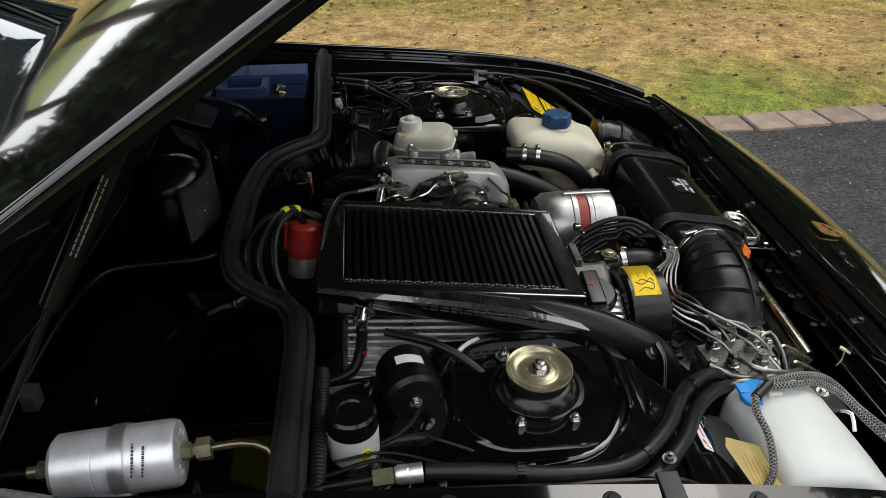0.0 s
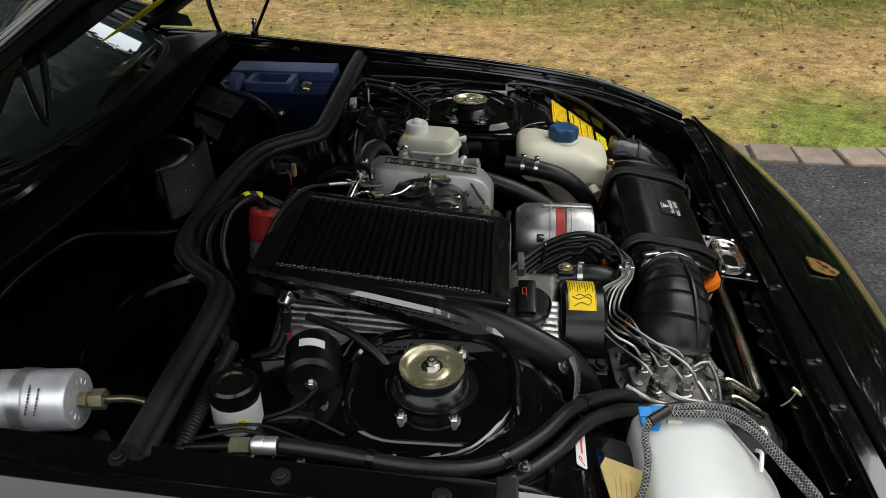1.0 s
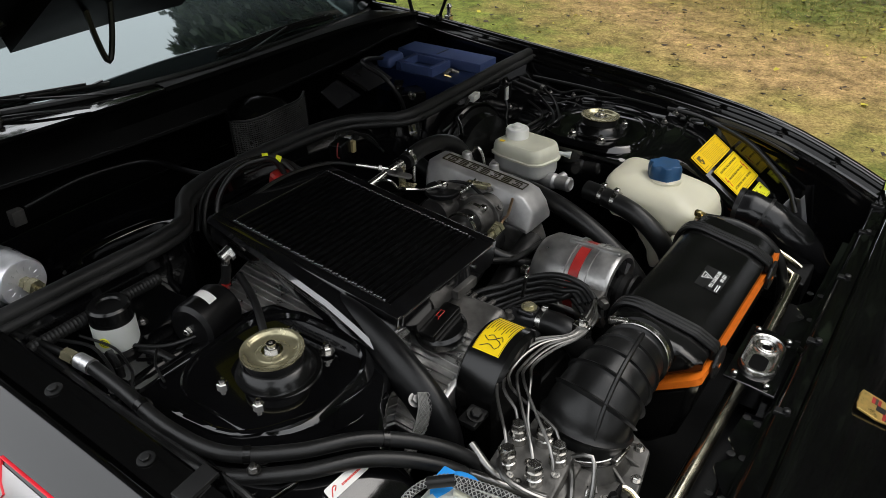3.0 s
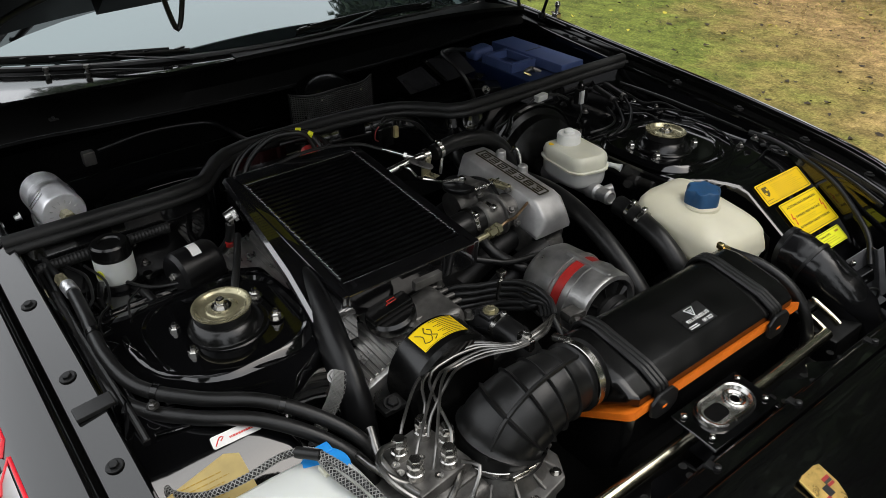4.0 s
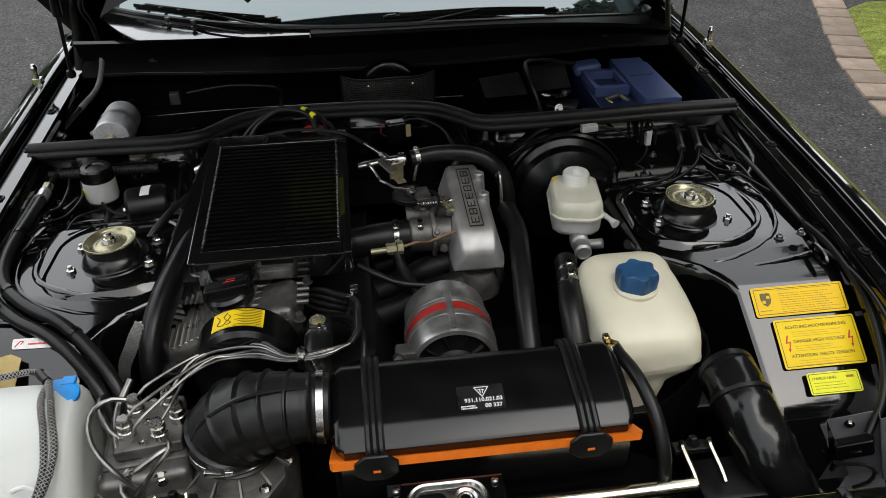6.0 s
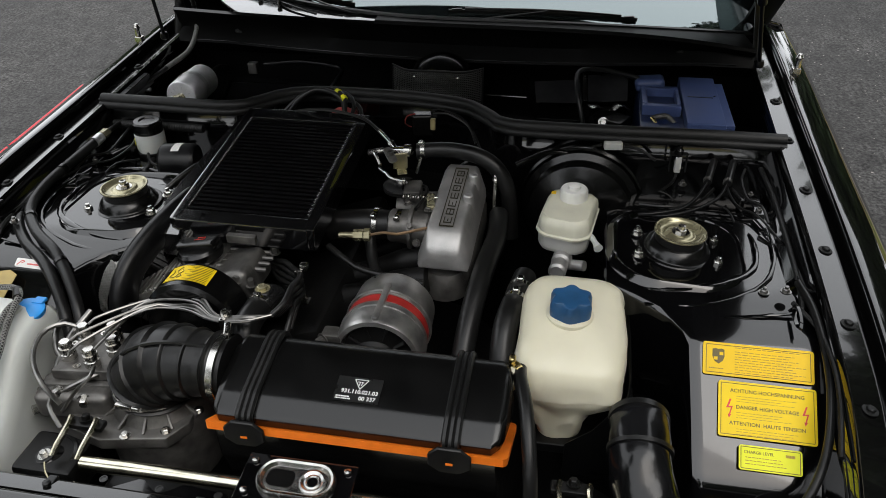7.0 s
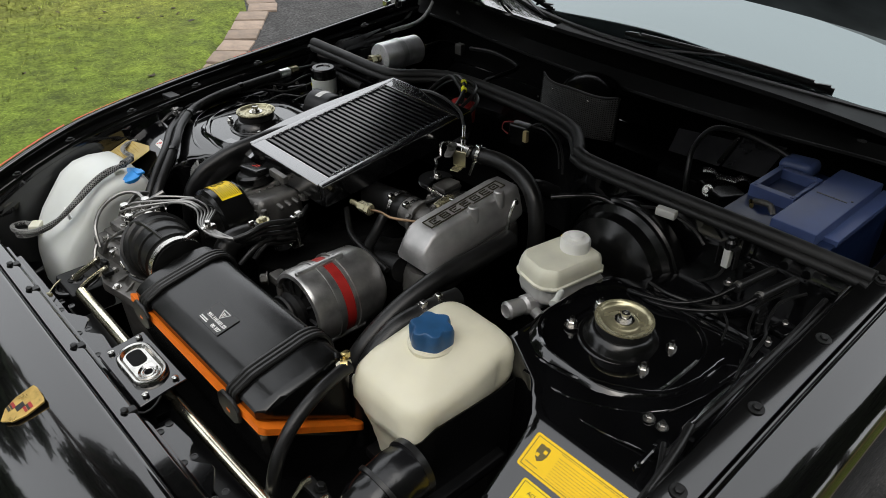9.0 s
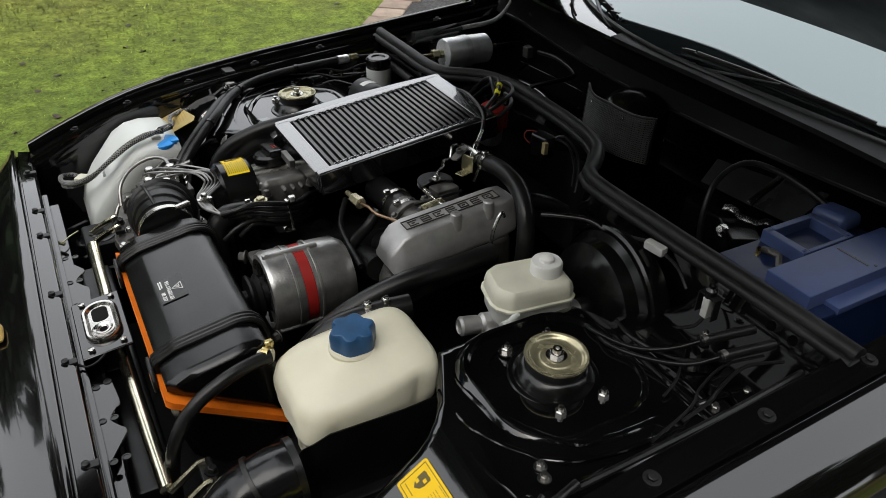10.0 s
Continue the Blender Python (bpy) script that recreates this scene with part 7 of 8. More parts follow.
box(b, (0.05, 0.62, 0.28), (0.535, 0, 0.50), 0.006)
part("core", b, DARK, rad)
b = bm_new()
box(b, (0.06, 0.64, 0.03), (0.535, 0, 0.64), 0.01)
part("top_tank", b, SATIN, rad)

# intake duct beside the expansion tank
du = thing("intake_duct", (0.44, 0.47, 0.66), "creased glossy black plastic intake duct", "intake duct")
b = bm_new()
tube(b, [(0.365, 0.462, 0.752), (0.40, 0.462, 0.748), (0.45, 0.466, 0.728), (0.49, 0.482, 0.69), (0.515, 0.51, 0.64), (0.525, 0.53, 0.58)], [0.041, 0.043, 0.045, 0.046, 0.046, 0.045], 26, step=0.008)
for v in b.verts:
    v.co += 0.005 * noise.noise_vector(v.co * 24) + 0.002 * noise.noise_vector(v.co * 60)
part("duct", b, GREYFOIL, du, sharp=60)
b = bm_new()
rod(b, (0.362, 0.462, 0.752), (0.372, 0.462, 0.7515), 0.044, n=32)
rod(b, (0.415, 0.463, 0.744), (0.421, 0.463, 0.742), 0.0465, n=32)
part("collar", b, RUBBER, du)
bx = thing("relay_bracket", (0.43, 0.66, 0.58), "grey sheet metal bracket with a black plug on the inner wing", "bracket")
ru, rw = Vector((0.36, 0.76, 0.54)).normalized(), Vector((-0.24, -0.19, 0.95)).normalized()
rn = ru.cross(rw).normalized()
if rn.x < 0:
    rn = -rn
rm = Matrix(((ru.x, rn.x, rw.x, 0.402), (ru.y, rn.y, rw.y, 0.630), (ru.z, rn.z, rw.z, 0.657), (0, 0, 0, 1)))
b = bm_new()
box(b, (0.080, 0.002, 0.116), rm @ Matrix.Translation((0.040, 0, -0.058)), 0.0006, 1)
part("back_plate", b, GREYSHEET, bx)
b = bm_new()
box(b, (0.019, 0.002, 0.070), rm @ Matrix.Translation((-0.008, 0.007, -0.037)), 0.0006, 1)
box(b, (0.002, 0.009, 0.070), rm @ Matrix.Translation((0.001, 0.0045, -0.037)), 0.0004, 1)
part("flange", b, GREYSHEET, bx)
b = bm_new()
box(b, (0.002, 0.024, 0.116), rm @ Matrix.Translation((0.080, 0.012, -0.058)), 0.0006, 1)
box(b, (0.014, 0.002, 0.116), rm @ Matrix.Translation((0.087, 0.024, -0.058)), 0.0006, 1)
part("side_plate", b, GREYSHEET, bx)
b = bm_new()
box(b, (0.092, 0.045, 0.002), rm @ Matrix.Translation((0.036, 0.021, -0.115)), 0.0006, 1)
part("shelf", b, GREYSHEET, bx)
b = bm_new()
hexbolt(b, rm @ Vector((0.036, 0.002, -0.014)), 0.0052, 0.006, rn)
part("bolt", b, STEEL, bx)
b = bm_new()
box(b, (0.060, 0.024, 0.030), rm @ Matrix.Translation((0.040, 0.013, -0.052)), 0.005, 3)
box(b, (0.018, 0.005, 0.008), rm @ Matrix.Translation((0.042, 0.026, -0.055)), 0.001, 1)
part("plug", b, PLASTIC, bx, "black moulded plug")
b = bm_new()
tube(b, [rm @ Vector(p) for p in ((0.008, 0.024, -0.066), (0.03, 0.03, -0.070), (0.055, 0.034, -0.073), (0.068, 0.036, -0.088), (0.058, 0.036, -0.105), (0.034, 0.034, -0.113))], 0.0032, 8)
part("cable", b, RUBBER, bx)

# horn
hn = thing("horn", (0.48, -0.44, 0.62), "black disc horn behind the lock panel", "horn")
b = bm_new()
hm = aim((0.510, -0.425, 0.665), (0.516, -0.432, 0.71))
lathe(b, [(0.02, -0.03), (0.046, -0.012), (0.048, -0.006), (0.046, -0.002), (0.041, -0.001), (0.039, -0.005), (0.034, -0.004), (0.018, 0.004), (0.016, 0.008), (0, 0.008)], hm, 36)
part("disc", b, PLASTIC, hn)
b = bm_new()
hexbolt(b, hm @ Vector((0, 0, 0.008)), 0.006, 0.008, (0.1, -0.15, 1))
lathe(b, [(0.0105, 0.008), (0.0105, 0.0095), (0.004, 0.0095)], hm, 20)
part("nut", b, STEEL, hn)
b = bm_new()
tube(b, [(0.576, -0.352, 0.702), (0.592, -0.372, 0.70), (0.607, -0.372, 0.70), (0.618, -0.366, 0.70)], 0.004, 8)
tube(b, [(0.592, -0.38, 0.698), (0.601, -0.404, 0.692), (0.612, -0.41, 0.692), (0.628, -0.40, 0.694), (0.634, -0.392, 0.694)], 0.004, 8)
tube(b, [(0.545, -0.395, 0.70), (0.562, -0.382, 0.70), (0.58, -0.36, 0.70)], 0.0015, 6)
part("wire_bracket", b, ZINC, hn)

# ignition coil with looped cables
co = thing("ignition_coil", (-0.34, -0.2, 0.80), "red ignition coil with aluminium can and looped black cables", "ignition coil")
cm = aim((-0.332, -0.19, 0.81), (-0.323, -0.172, 0.898))
b = bm_new()
lathe(b, [(0.026, 0), (0.027, 0.004), (0.027, 0.035)], cm, 28)
part("can", b, ALU, co, "aluminium can")
b = bm_new()
lathe(b, [(0.028, 0.035), (0.0285, 0.04), (0.0285, 0.085), (0.024, 0.09), (0, 0.09)], cm, 28)
box(b, (0.03, 0.02, 0.05), cm @ Matrix.Translation((0.02, 0.0, 0.062)), 0.004)
part("cap", b, RED, co, "red plastic cap")
b = bm_new()
tube(b, [cm @ Vector((0, 0, 0.088)), (-0.333, -0.178, 0.918), (-0.338, -0.20, 0.936), (-0.36, -0.25, 0.93), (-0.362, -0.30, 0.895), (-0.345, -0.325, 0.85), (-0.33, -0.315, 0.80)], 0.0055, 10)
part("cable", b, RUBBER, co)
for pts in ([(-0.30, -0.165, 0.90), (-0.332, -0.172, 0.925), (-0.345, -0.185, 0.934), (-0.375, -0.24, 0.93), (-0.385, -0.30, 0.90), (-0.36, -0.345, 0.85), (-0.33, -0.34, 0.79)],
            [(-0.29, -0.15, 0.895), (-0.34, -0.155, 0.915), (-0.385, -0.19, 0.918), (-0.405, -0.25, 0.912), (-0.40, -0.31, 0.885), (-0.375, -0.35, 0.84)],
            [(-0.30, -0.13, 0.885), (-0.34, -0.14, 0.90), (-0.37, -0.17, 0.905), (-0.385, -0.22, 0.90)]):
    b = bm_new()
    tube(b, pts, 0.0045, 8)
    part("cable", b, RUBBER, co, "black looped cable")
for p, d in (((-0.335, -0.175, 0.927), (-0.5, -0.6, 0.4)), ((-0.350, -0.192, 0.934), (-0.6, -0.8, 0.0))):
    b = bm_new()
    v = Vector(d).normalized()
    rod(b, Vector(p) - v * 0.005, Vector(p) + v * 0.006, 0.0068, n=12)
    part("yellow_sleeve", b, LEMON, co, "yellow cable sleeve")
rl = thing("relay", (-0.355, 0.02, 0.84), "small black relay block with a tan plug and red wire", "relay")
b = bm_new()
box(b, (0.03, 0.045, 0.05), Matrix.Translation((-0.338, 0.0, 0.876)) @ Matrix.Rotation(0.2, 4, "Z"), 0.006, 3)
part("block", b, PLASTIC, rl)
b = bm_new()
box(b, (0.010, 0.011, 0.026), (-0.326, 0.026, 0.882), 0.002)
part("plug", b, mat("tan_plastic", (0.35, 0.28, 0.14), 0.5), rl, "tan plastic plug")
b = bm_new()
tube(b, [(-0.33, -0.014, 0.902), (-0.318, -0.03, 0.90), (-0.316, -0.034, 0.884), (-0.322, -0.022, 0.874)], 0.0014, 8)
part("wire", b, mat("dark_red_wire", (0.16, 0.012, 0.012), 0.45), rl, "thin dark red wire")
b = bm_new()
tube(b, [(-0.36, 0.01, 0.888), (-0.37, 0.03, 0.90), (-0.365, 0.08, 0.885), (-0.35, 0.11, 0.86), (-0.33, 0.13, 0.83)], 0.003, 6)
tube(b, [(-0.36, 0.015, 0.89), (-0.362, 0.05, 0.893), (-0.345, 0.10, 0.875), (-0.33, 0.12, 0.84)], 0.0025, 6)
part("cable", b, RUBBER, rl)

# throttle cable across the back of the intercooler
tc_ = thing("throttle_cable", (-0.25, -0.05, 0.88), "thin black control cable with bright end fitting", "cable")
b = bm_new()
tube(b, [(-0.30, -0.34, 0.89), (-0.285, -0.22, 0.918), (-0.265, -0.12, 0.915), (-0.235, -0.07, 0.90)], 0.0035, 8)
part("cable", b, RUBBER, tc_)
b = bm_new()
rod(b, (-0.235, -0.07, 0.90), (-0.20, -0.035, 0.888), 0.0042, n=12)
lathe(b, [(0.008, 0), (0.008, 0.006)], aim((-0.205, -0.04, 0.89), (-0.18, -0.01, 0.88)), 6)
rod(b, (-0.20, -0.035, 0.888), (-0.175, -0.012, 0.88), 0.006, 0.003, 12)
part("end_fitting", b, STEEL, tc_)

# connectors, sensor and hoses at the rear corner
cx_ = thing("connector", (-0.277, 0.413, 0.875), "white plastic cable connector on the firewall", "connector")
b = bm_new()
box(b, (0.016, 0.038, 0.016), Matrix.Translation((-0.275, 0.413, 0.883)) @ Matrix.Rotation(0.15, 4, "Z"), 0.003)
part("housing", b, RESLOW, cx_)
b = bm_new()
tube(b, [(-0.275, 0.39, 0.883), (-0.262, 0.34, 0.872), (-0.25, 0.29, 0.865), (-0.26, 0.26, 0.85)], 0.003, 8)
tube(b, [(-0.275, 0.436, 0.883), (-0.272, 0.47, 0.878), (-0.265, 0.50, 0.86)], 0.003, 8)
part("cable", b, RUBBER, cx_)
fs = thing("fluid_valve", (-0.267, 0.544, 0.83), "small black and white valve in a bracket", "valve")
b = bm_new()
lathe(b, [(0.008, 0.02), (0.009, 0.024), (0.009, 0.036), (0.005, 0.04), (0.005, 0.045), (0, 0.045)], Matrix.Translation((-0.268, 0.544, 0.85)), 18)
part("top", b, PLASTIC, fs)
b = bm_new()
box(b, (0.014, 0.013, 0.036), (-0.266, 0.545, 0.856), 0.002)
part("body", b, RESLOW, fs)
b = bm_new()
for dy in (-0.016, 0.016):
    box(b, (0.014, 0.002, 0.036), (-0.266, 0.545 + dy, 0.858))
box(b, (0.016, 0.034, 0.002), (-0.268, 0.545, 0.877))
part("bracket", b, DARK, fs)
b = bm_new()
tube(b, [(-0.265, 0.545, 0.84), (-0.255, 0.54, 0.82), (-0.24, 0.51, 0.80), (-0.20, 0.46, 0.79), (-0.17, 0.43, 0.77)], 0.0028, 6)
part("cable", b, RUBBER, fs)
bh = thing("heater_pipe", (-0.2, 0.62, 0.83), "pair of black heater pipes with rubber sleeves", "pipe")
for k, (y, dy) in enumerate(((0.598, -0.005), (0.636, 0.008))):
    b = bm_new()
    tube(b, [(-0.285, y + 0.02, 0.858), (-0.235, y + 0.008, 0.855), (-0.20, y, 0.852)], 0.0075, 14)
    part("sleeve", b, RUBBER, bh)
    b = bm_new()
    tube(b, [(-0.205, y, 0.852), (-0.165, y - 0.02, 0.838), (-0.125, y - 0.06 - dy, 0.83), (-0.10, y - 0.12, 0.828), (-0.12, y - 0.17, 0.815)], 0.0036, 10)
    part("pipe", b, SATIN, bh)
    b = bm_new()
    rod(b, (-0.212, y + 0.001, 0.853), (-0.204, y, 0.852), 0.0085, n=18)
    part("clip", b, CASTDK, bh)

# washer nozzles, wipers and cowl pipe
def wiper(pts, blade, name_y):
    w = thing("wiper", pts[0], "black windscreen wiper arm and blade", "wiper", "wipers")
    b = bm_new()
    tube(b, pts, [0.008, 0.005, 0.003], 8, flat=0.6)
    lathe(b, [(0.014, -0.01), (0.014, 0.008), (0.01, 0.012), (0, 0.012)], Matrix.Translation(pts[0]), 16)
    part("arm", b, SATIN, w)
    b = bm_new()
    tube(b, blade, 0.0032, 6, flat=1.8)
    part("blade", b, RUBBER, w)
    b = bm_new()
    run = spline(blade, 0.02)
    for i in range(1, len(run) - 1, 3):
        box(b, (0.008, 0.026, 0.003), Matrix.Translation(run[i] + Vector((0.0, 0, 0.006))) @ Matrix.Rotation(0.3, 4, "Z"), 0.001, 1)
    tube(b, [p + Vector((0, 0, 0.007)) for p in run[2:-2]], 0.003, 6, smooth=False)
    part("blade_frame", b, SATIN, w)
    return w


def glass(y, up):
    q = (y / 0.78) ** 2
    x0, z0, x1, z1 = -0.66 - (0.34 if y < 0 else 0.24) * q, 1.008 - (0 if y < 0 else 0.08) * q, -1.42 - 0.10 * q, 1.262 - 0.03 * q
    return Vector((x0 + (x1 - x0) * up, y, z0 + (z1 - z0) * up + 0.022 * math.sin(math.pi * up) + 0.006))


wiper([(-0.665, -0.12, 0.992), (-0.70, -0.28, 1.012), glass(-0.47, 0.035) + Vector((0, 0, 0.008))], [glass(-0.25, 0.025), glass(-0.45, 0.035), glass(-0.64, 0.035)], 0)
wiper([(-0.66, -0.03, 0.992), (-0.675, 0.10, 1.012), glass(0.24, 0.035) + Vector((0, 0, 0.008))], [glass(0.0, 0.03), glass(0.24, 0.04), glass(0.46, 0.03)], 0)
for p in ((-0.785, -0.535, 1.004), (-0.742, -0.465, 1.006)):
    nz = thing("washer_nozzle", p, "small grey washer nozzle on the cowl top", "washer nozzle", "washer nozzles")
    b = bm_new()
    lathe(b, [(0.007, 0), (0.007, 0.004), (0.004, 0.006), (0.004, 0.012), (0.007, 0.014), (0.006, 0.02), (0, 0.021)], Matrix.Translation(p), 14)
    part("jet", b, CASTDK, nz)
nh = thing("nozzle_hose", (-0.7, -0.4, 1.01), "thin black hose lying along the cowl top", "hose")
b = bm_new()
tube(b, [(-0.742, -0.462, 1.013), (-0.715, -0.43, 1.015), (-0.68, -0.38, 1.014), (-0.655, -0.335, 1.012)], 0.003, 8)
part("tube", b, RUBBER, nh)
b = bm_new()
m = plane_frame(Vector((-0.465, -0.20, 1.245)), HU, (0, 1, 0))
prism(b, rrect(0.10, 0.14, 0.004, 3), 0.002, m)
lab = part("label", b, LEMON, hood, "yellow printed label under the hood")
b = bm_new()
bars(b, m @ Matrix.Rotation(math.pi / 2, 4, "Z") @ Matrix.Translation((0, 0, 0.0022)), 0.12, 0.08, 9, 0.3, 77)
bars(b, m @ Matrix.Rotation(math.pi / 2, 4, "Z") @ Matrix.Translation((0, 0, -0.0006)), 0.12, 0.08, 9, 0.3, 77)
part("lettering", b, INKSOFT, lab)
b = bm_new()
pr = []
for u in [0.16 + 1.0 * i / 6 for i in range(7)]:
    pr.append([hood_pt(u, v, -0.043) for v in (-0.55, -0.3, -0.08)] + [hood_pt(u, v, -0.012) for v in (-0.08, -0.3, -0.55)])
loft(b, pr, closed=True, caps=True)
part("hood_liner", b, COWLMAT, hood)
b = bm_new()
tube(b, [(-0.60, -0.335, 1.24), (-0.602, -0.322, 1.15), (-0.60, -0.308, 1.103), (-0.597, -0.292, 1.15), (-0.59, -0.28, 1.24)], 0.0055, 8)
part("hose_loop", b, RUBBER, hood)
cp = thing("cowl_pipe", (-0.62, -0.35, 0.86), "thin black pipe clipped along the cowl", "pipe")
b = bm_new()
tube(b, [(-0.672, -0.50, 0.866), (-0.655, -0.395, 0.885), (-0.635, -0.298, 0.886), (-0.606, -0.263, 0.886), (-0.53, -0.256, 0.887), (-0.48, -0.252, 0.888), (-0.452, -0.228, 0.882)], 0.0055, 10)
part("pipe", b, SATIN, cp)
b = bm_new()
box(b, (0.02, 0.025, 0.03), (-0.655, -0.525, 0.862), 0.003)
part("clip", b, CASTDK, cp)
wh2 = thing("washer_hose", (-0.6, -0.7, 0.9), "braided washer hose from cowl to raised hood", "hose")
b = bm_new()
tube(b, [(-0.38, -0.75, 0.845), (-0.448, -0.744, 0.869), (-0.56, -0.722, 0.885), (-0.655, -0.702, 0.90), (-0.70, -0.69, 0.95), (-0.70, -0.69, 1.03), (-0.655, -0.69, 1.10), (-0.57, -0.62, 1.18), (-0.5, -0.52, 1.235)], 0.006, 10)
part("hose", b, RUBBER, wh2)
b = bm_new()
tube(b, [(-0.56, -0.722, 0.8855), (-0.655, -0.702, 0.9005), (-0.70, -0.69, 0.95), (-0.70, -0.69, 1.0)], 0.0066, 10, ribs=0.0006, rib_every=0.004, step=0.0015)
part("braid", b, BRAID, wh2)

# labels and paper tag on the other sloping panel
mlab = plane_frame((0.205, -0.612, 0.8005), (0.02, 1, -0.02), (-0.83, 0.1, 0.565))
b = bm_new()
prism(b, rrect(0.068, 0.017, 0.003, 3), 0.001, mlab)
lab = part("label", b, WHITELAB, aprons[-1], "white label with red mark")
b = bm_new()
bars(b, mlab @ Matrix.Translation((0.01, -0.001, 0.0012)), 0.04, 0.004, 1, 0.7, 41)
tube(b, [mlab @ Vector(p) for p in ((-0.03, -0.005, 0.001), (-0.022, 0.004, 0.001), (-0.017, 0.003, 0.001), (-0.022, -0.001, 0.001))], 0.0009, 5, step=0.003)
part("mark", b, INKRED, lab)
tg = thing("paper_tag", (0.25, -0.68, 0.79), "yellowed paper tag tucked behind the washer tank", "tag")
mt_ = plane_frame((0.254, -0.672, 0.788), (0.05, 1, 0.02), (-0.75, 0.05, 0.30))
b = bm_new()
prism(b, [(-0.058, -0.05), (0.05, -0.05), (0.048, 0.022), (0.03, 0.03), (-0.058, 0.008)], 0.0012, mt_)
part("sheet", b, TAGPAPER, tg)
b = bm_new()
bars(b, mt_ @ Matrix.Translation((-0.005, -0.012, 0.0014)), 0.085, 0.05, 7, 0.18, 51)
part("lettering", b, INKSOFT, tg)
b = bm_new()
ov = [( 0.022 * math.cos(2 * math.pi * i / 24), 0.008 * math.sin(2 * math.pi * i / 24)) for i in range(24)]
om = plane_frame((0.18, 0.700, 0.828), (1, 0.03, -0.15), (0, 0.25, 1))
rows = [[om @ Vector((x * f, y * f, h)) for x, y in ov] for f, h in ((1.25, 0.0), (1.1, 0.004), (0.9, 0.004), (0.8, -0.002))]
loft(b, rows, closed=True)
part("pressed_eyelet", b, BAYPAINT, aprons[1])
b = bm_new()
tube(b, [(0.10, 0.712, 0.838), (0.16, 0.724, 0.832), (0.24, 0.731, 0.812), (0.31, 0.73, 0.785), (0.37, 0.722, 0.745), (0.42, 0.70, 0.71), (0.45, 0.67, 0.67)], 0.0065, 10)
tube(b, [(0.14, 0.70, 0.825), (0.2, 0.727, 0.822), (0.28, 0.734, 0.815), (0.35, 0.73, 0.80), (0.42, 0.72, 0.78)], 0.004, 8)
part("harness", b, RUBBER, aprons[1], "black taped cable harness")
# pressed ridges and sealer seams round the towers
for s_ in (1, -1):
    for pts, r in (([(0.10, 0.42, 0.812), (0.125, 0.47, 0.816), (0.115, 0.56, 0.822), (0.06, 0.645, 0.822), (-0.02, 0.665, 0.822), (-0.12, 0.66, 0.812), (-0.24, 0.67, 0.802)], 0.006),
                   ([(0.155, 0.47, 0.806), (0.15, 0.56, 0.813), (0.10, 0.655, 0.822), (0.02, 0.69, 0.83), (-0.10, 0.695, 0.825)], 0.004),
                   ([(0.16, 0.49, 0.80), (0.17, 0.60, 0.808), (0.16, 0.70, 0.818)], 0.003),
                   ([(-0.16, 0.47, 0.80), (-0.17, 0.56, 0.803), (-0.16, 0.68, 0.805), (-0.10, 0.70, 0.82)], 0.004)):
        b = bm_new()
        tube(b, [(x, s_ * y, z) for x, y, z in pts], r, 8, flat=0.7)
        for v in b.verts:
            v.co += 0.0012 * noise.noise_vector(v.co * 90)
        part("pressed_ridge", b, BAYPAINT, aprons[s_])
    # wiring bracketry by the rail
    for k in range(4):
        b = bm_new()
        x0 = -0.20 + 0.05 * k
        box(b, (0.035, 0.03, 0.012), Matrix.Translation((x0, s_ * (0.69 + 0.006 * (k % 2)), 0.822)) @ Matrix.Rotation(0.3 * (k - 1), 4, "Z"), 0.003)
        part("bracket", b, BAYPAINT, aprons[s_])
    b = bm_new()
    tube(b, [(-0.28, s_ * 0.71, 0.85), (-0.15, s_ * 0.716, 0.847), (0.0, s_ * 0.716, 0.84), (0.12, s_ * 0.714, 0.832), (0.16, s_ * 0.712, 0.815)], 0.005, 8)
    part("cable", b, RUBBER, aprons[s_])

# pressed beads in the cowl floor
for pts, r in (([(-0.55, -0.54, 0.803), (-0.60, -0.50, 0.803), (-0.61, -0.40, 0.803), (-0.58, -0.27, 0.803)], 0.006),
               ([(-0.70, -0.62, 0.80), (-0.715, -0.4, 0.80), (-0.715, -0.1, 0.80), (-0.71, 0.2, 0.80)], 0.005)):
    b = bm_new()
    tube(b, pts, r, 8, flat=0.6)
    part("pressed_bead", b, BAYPAINT, cowl)
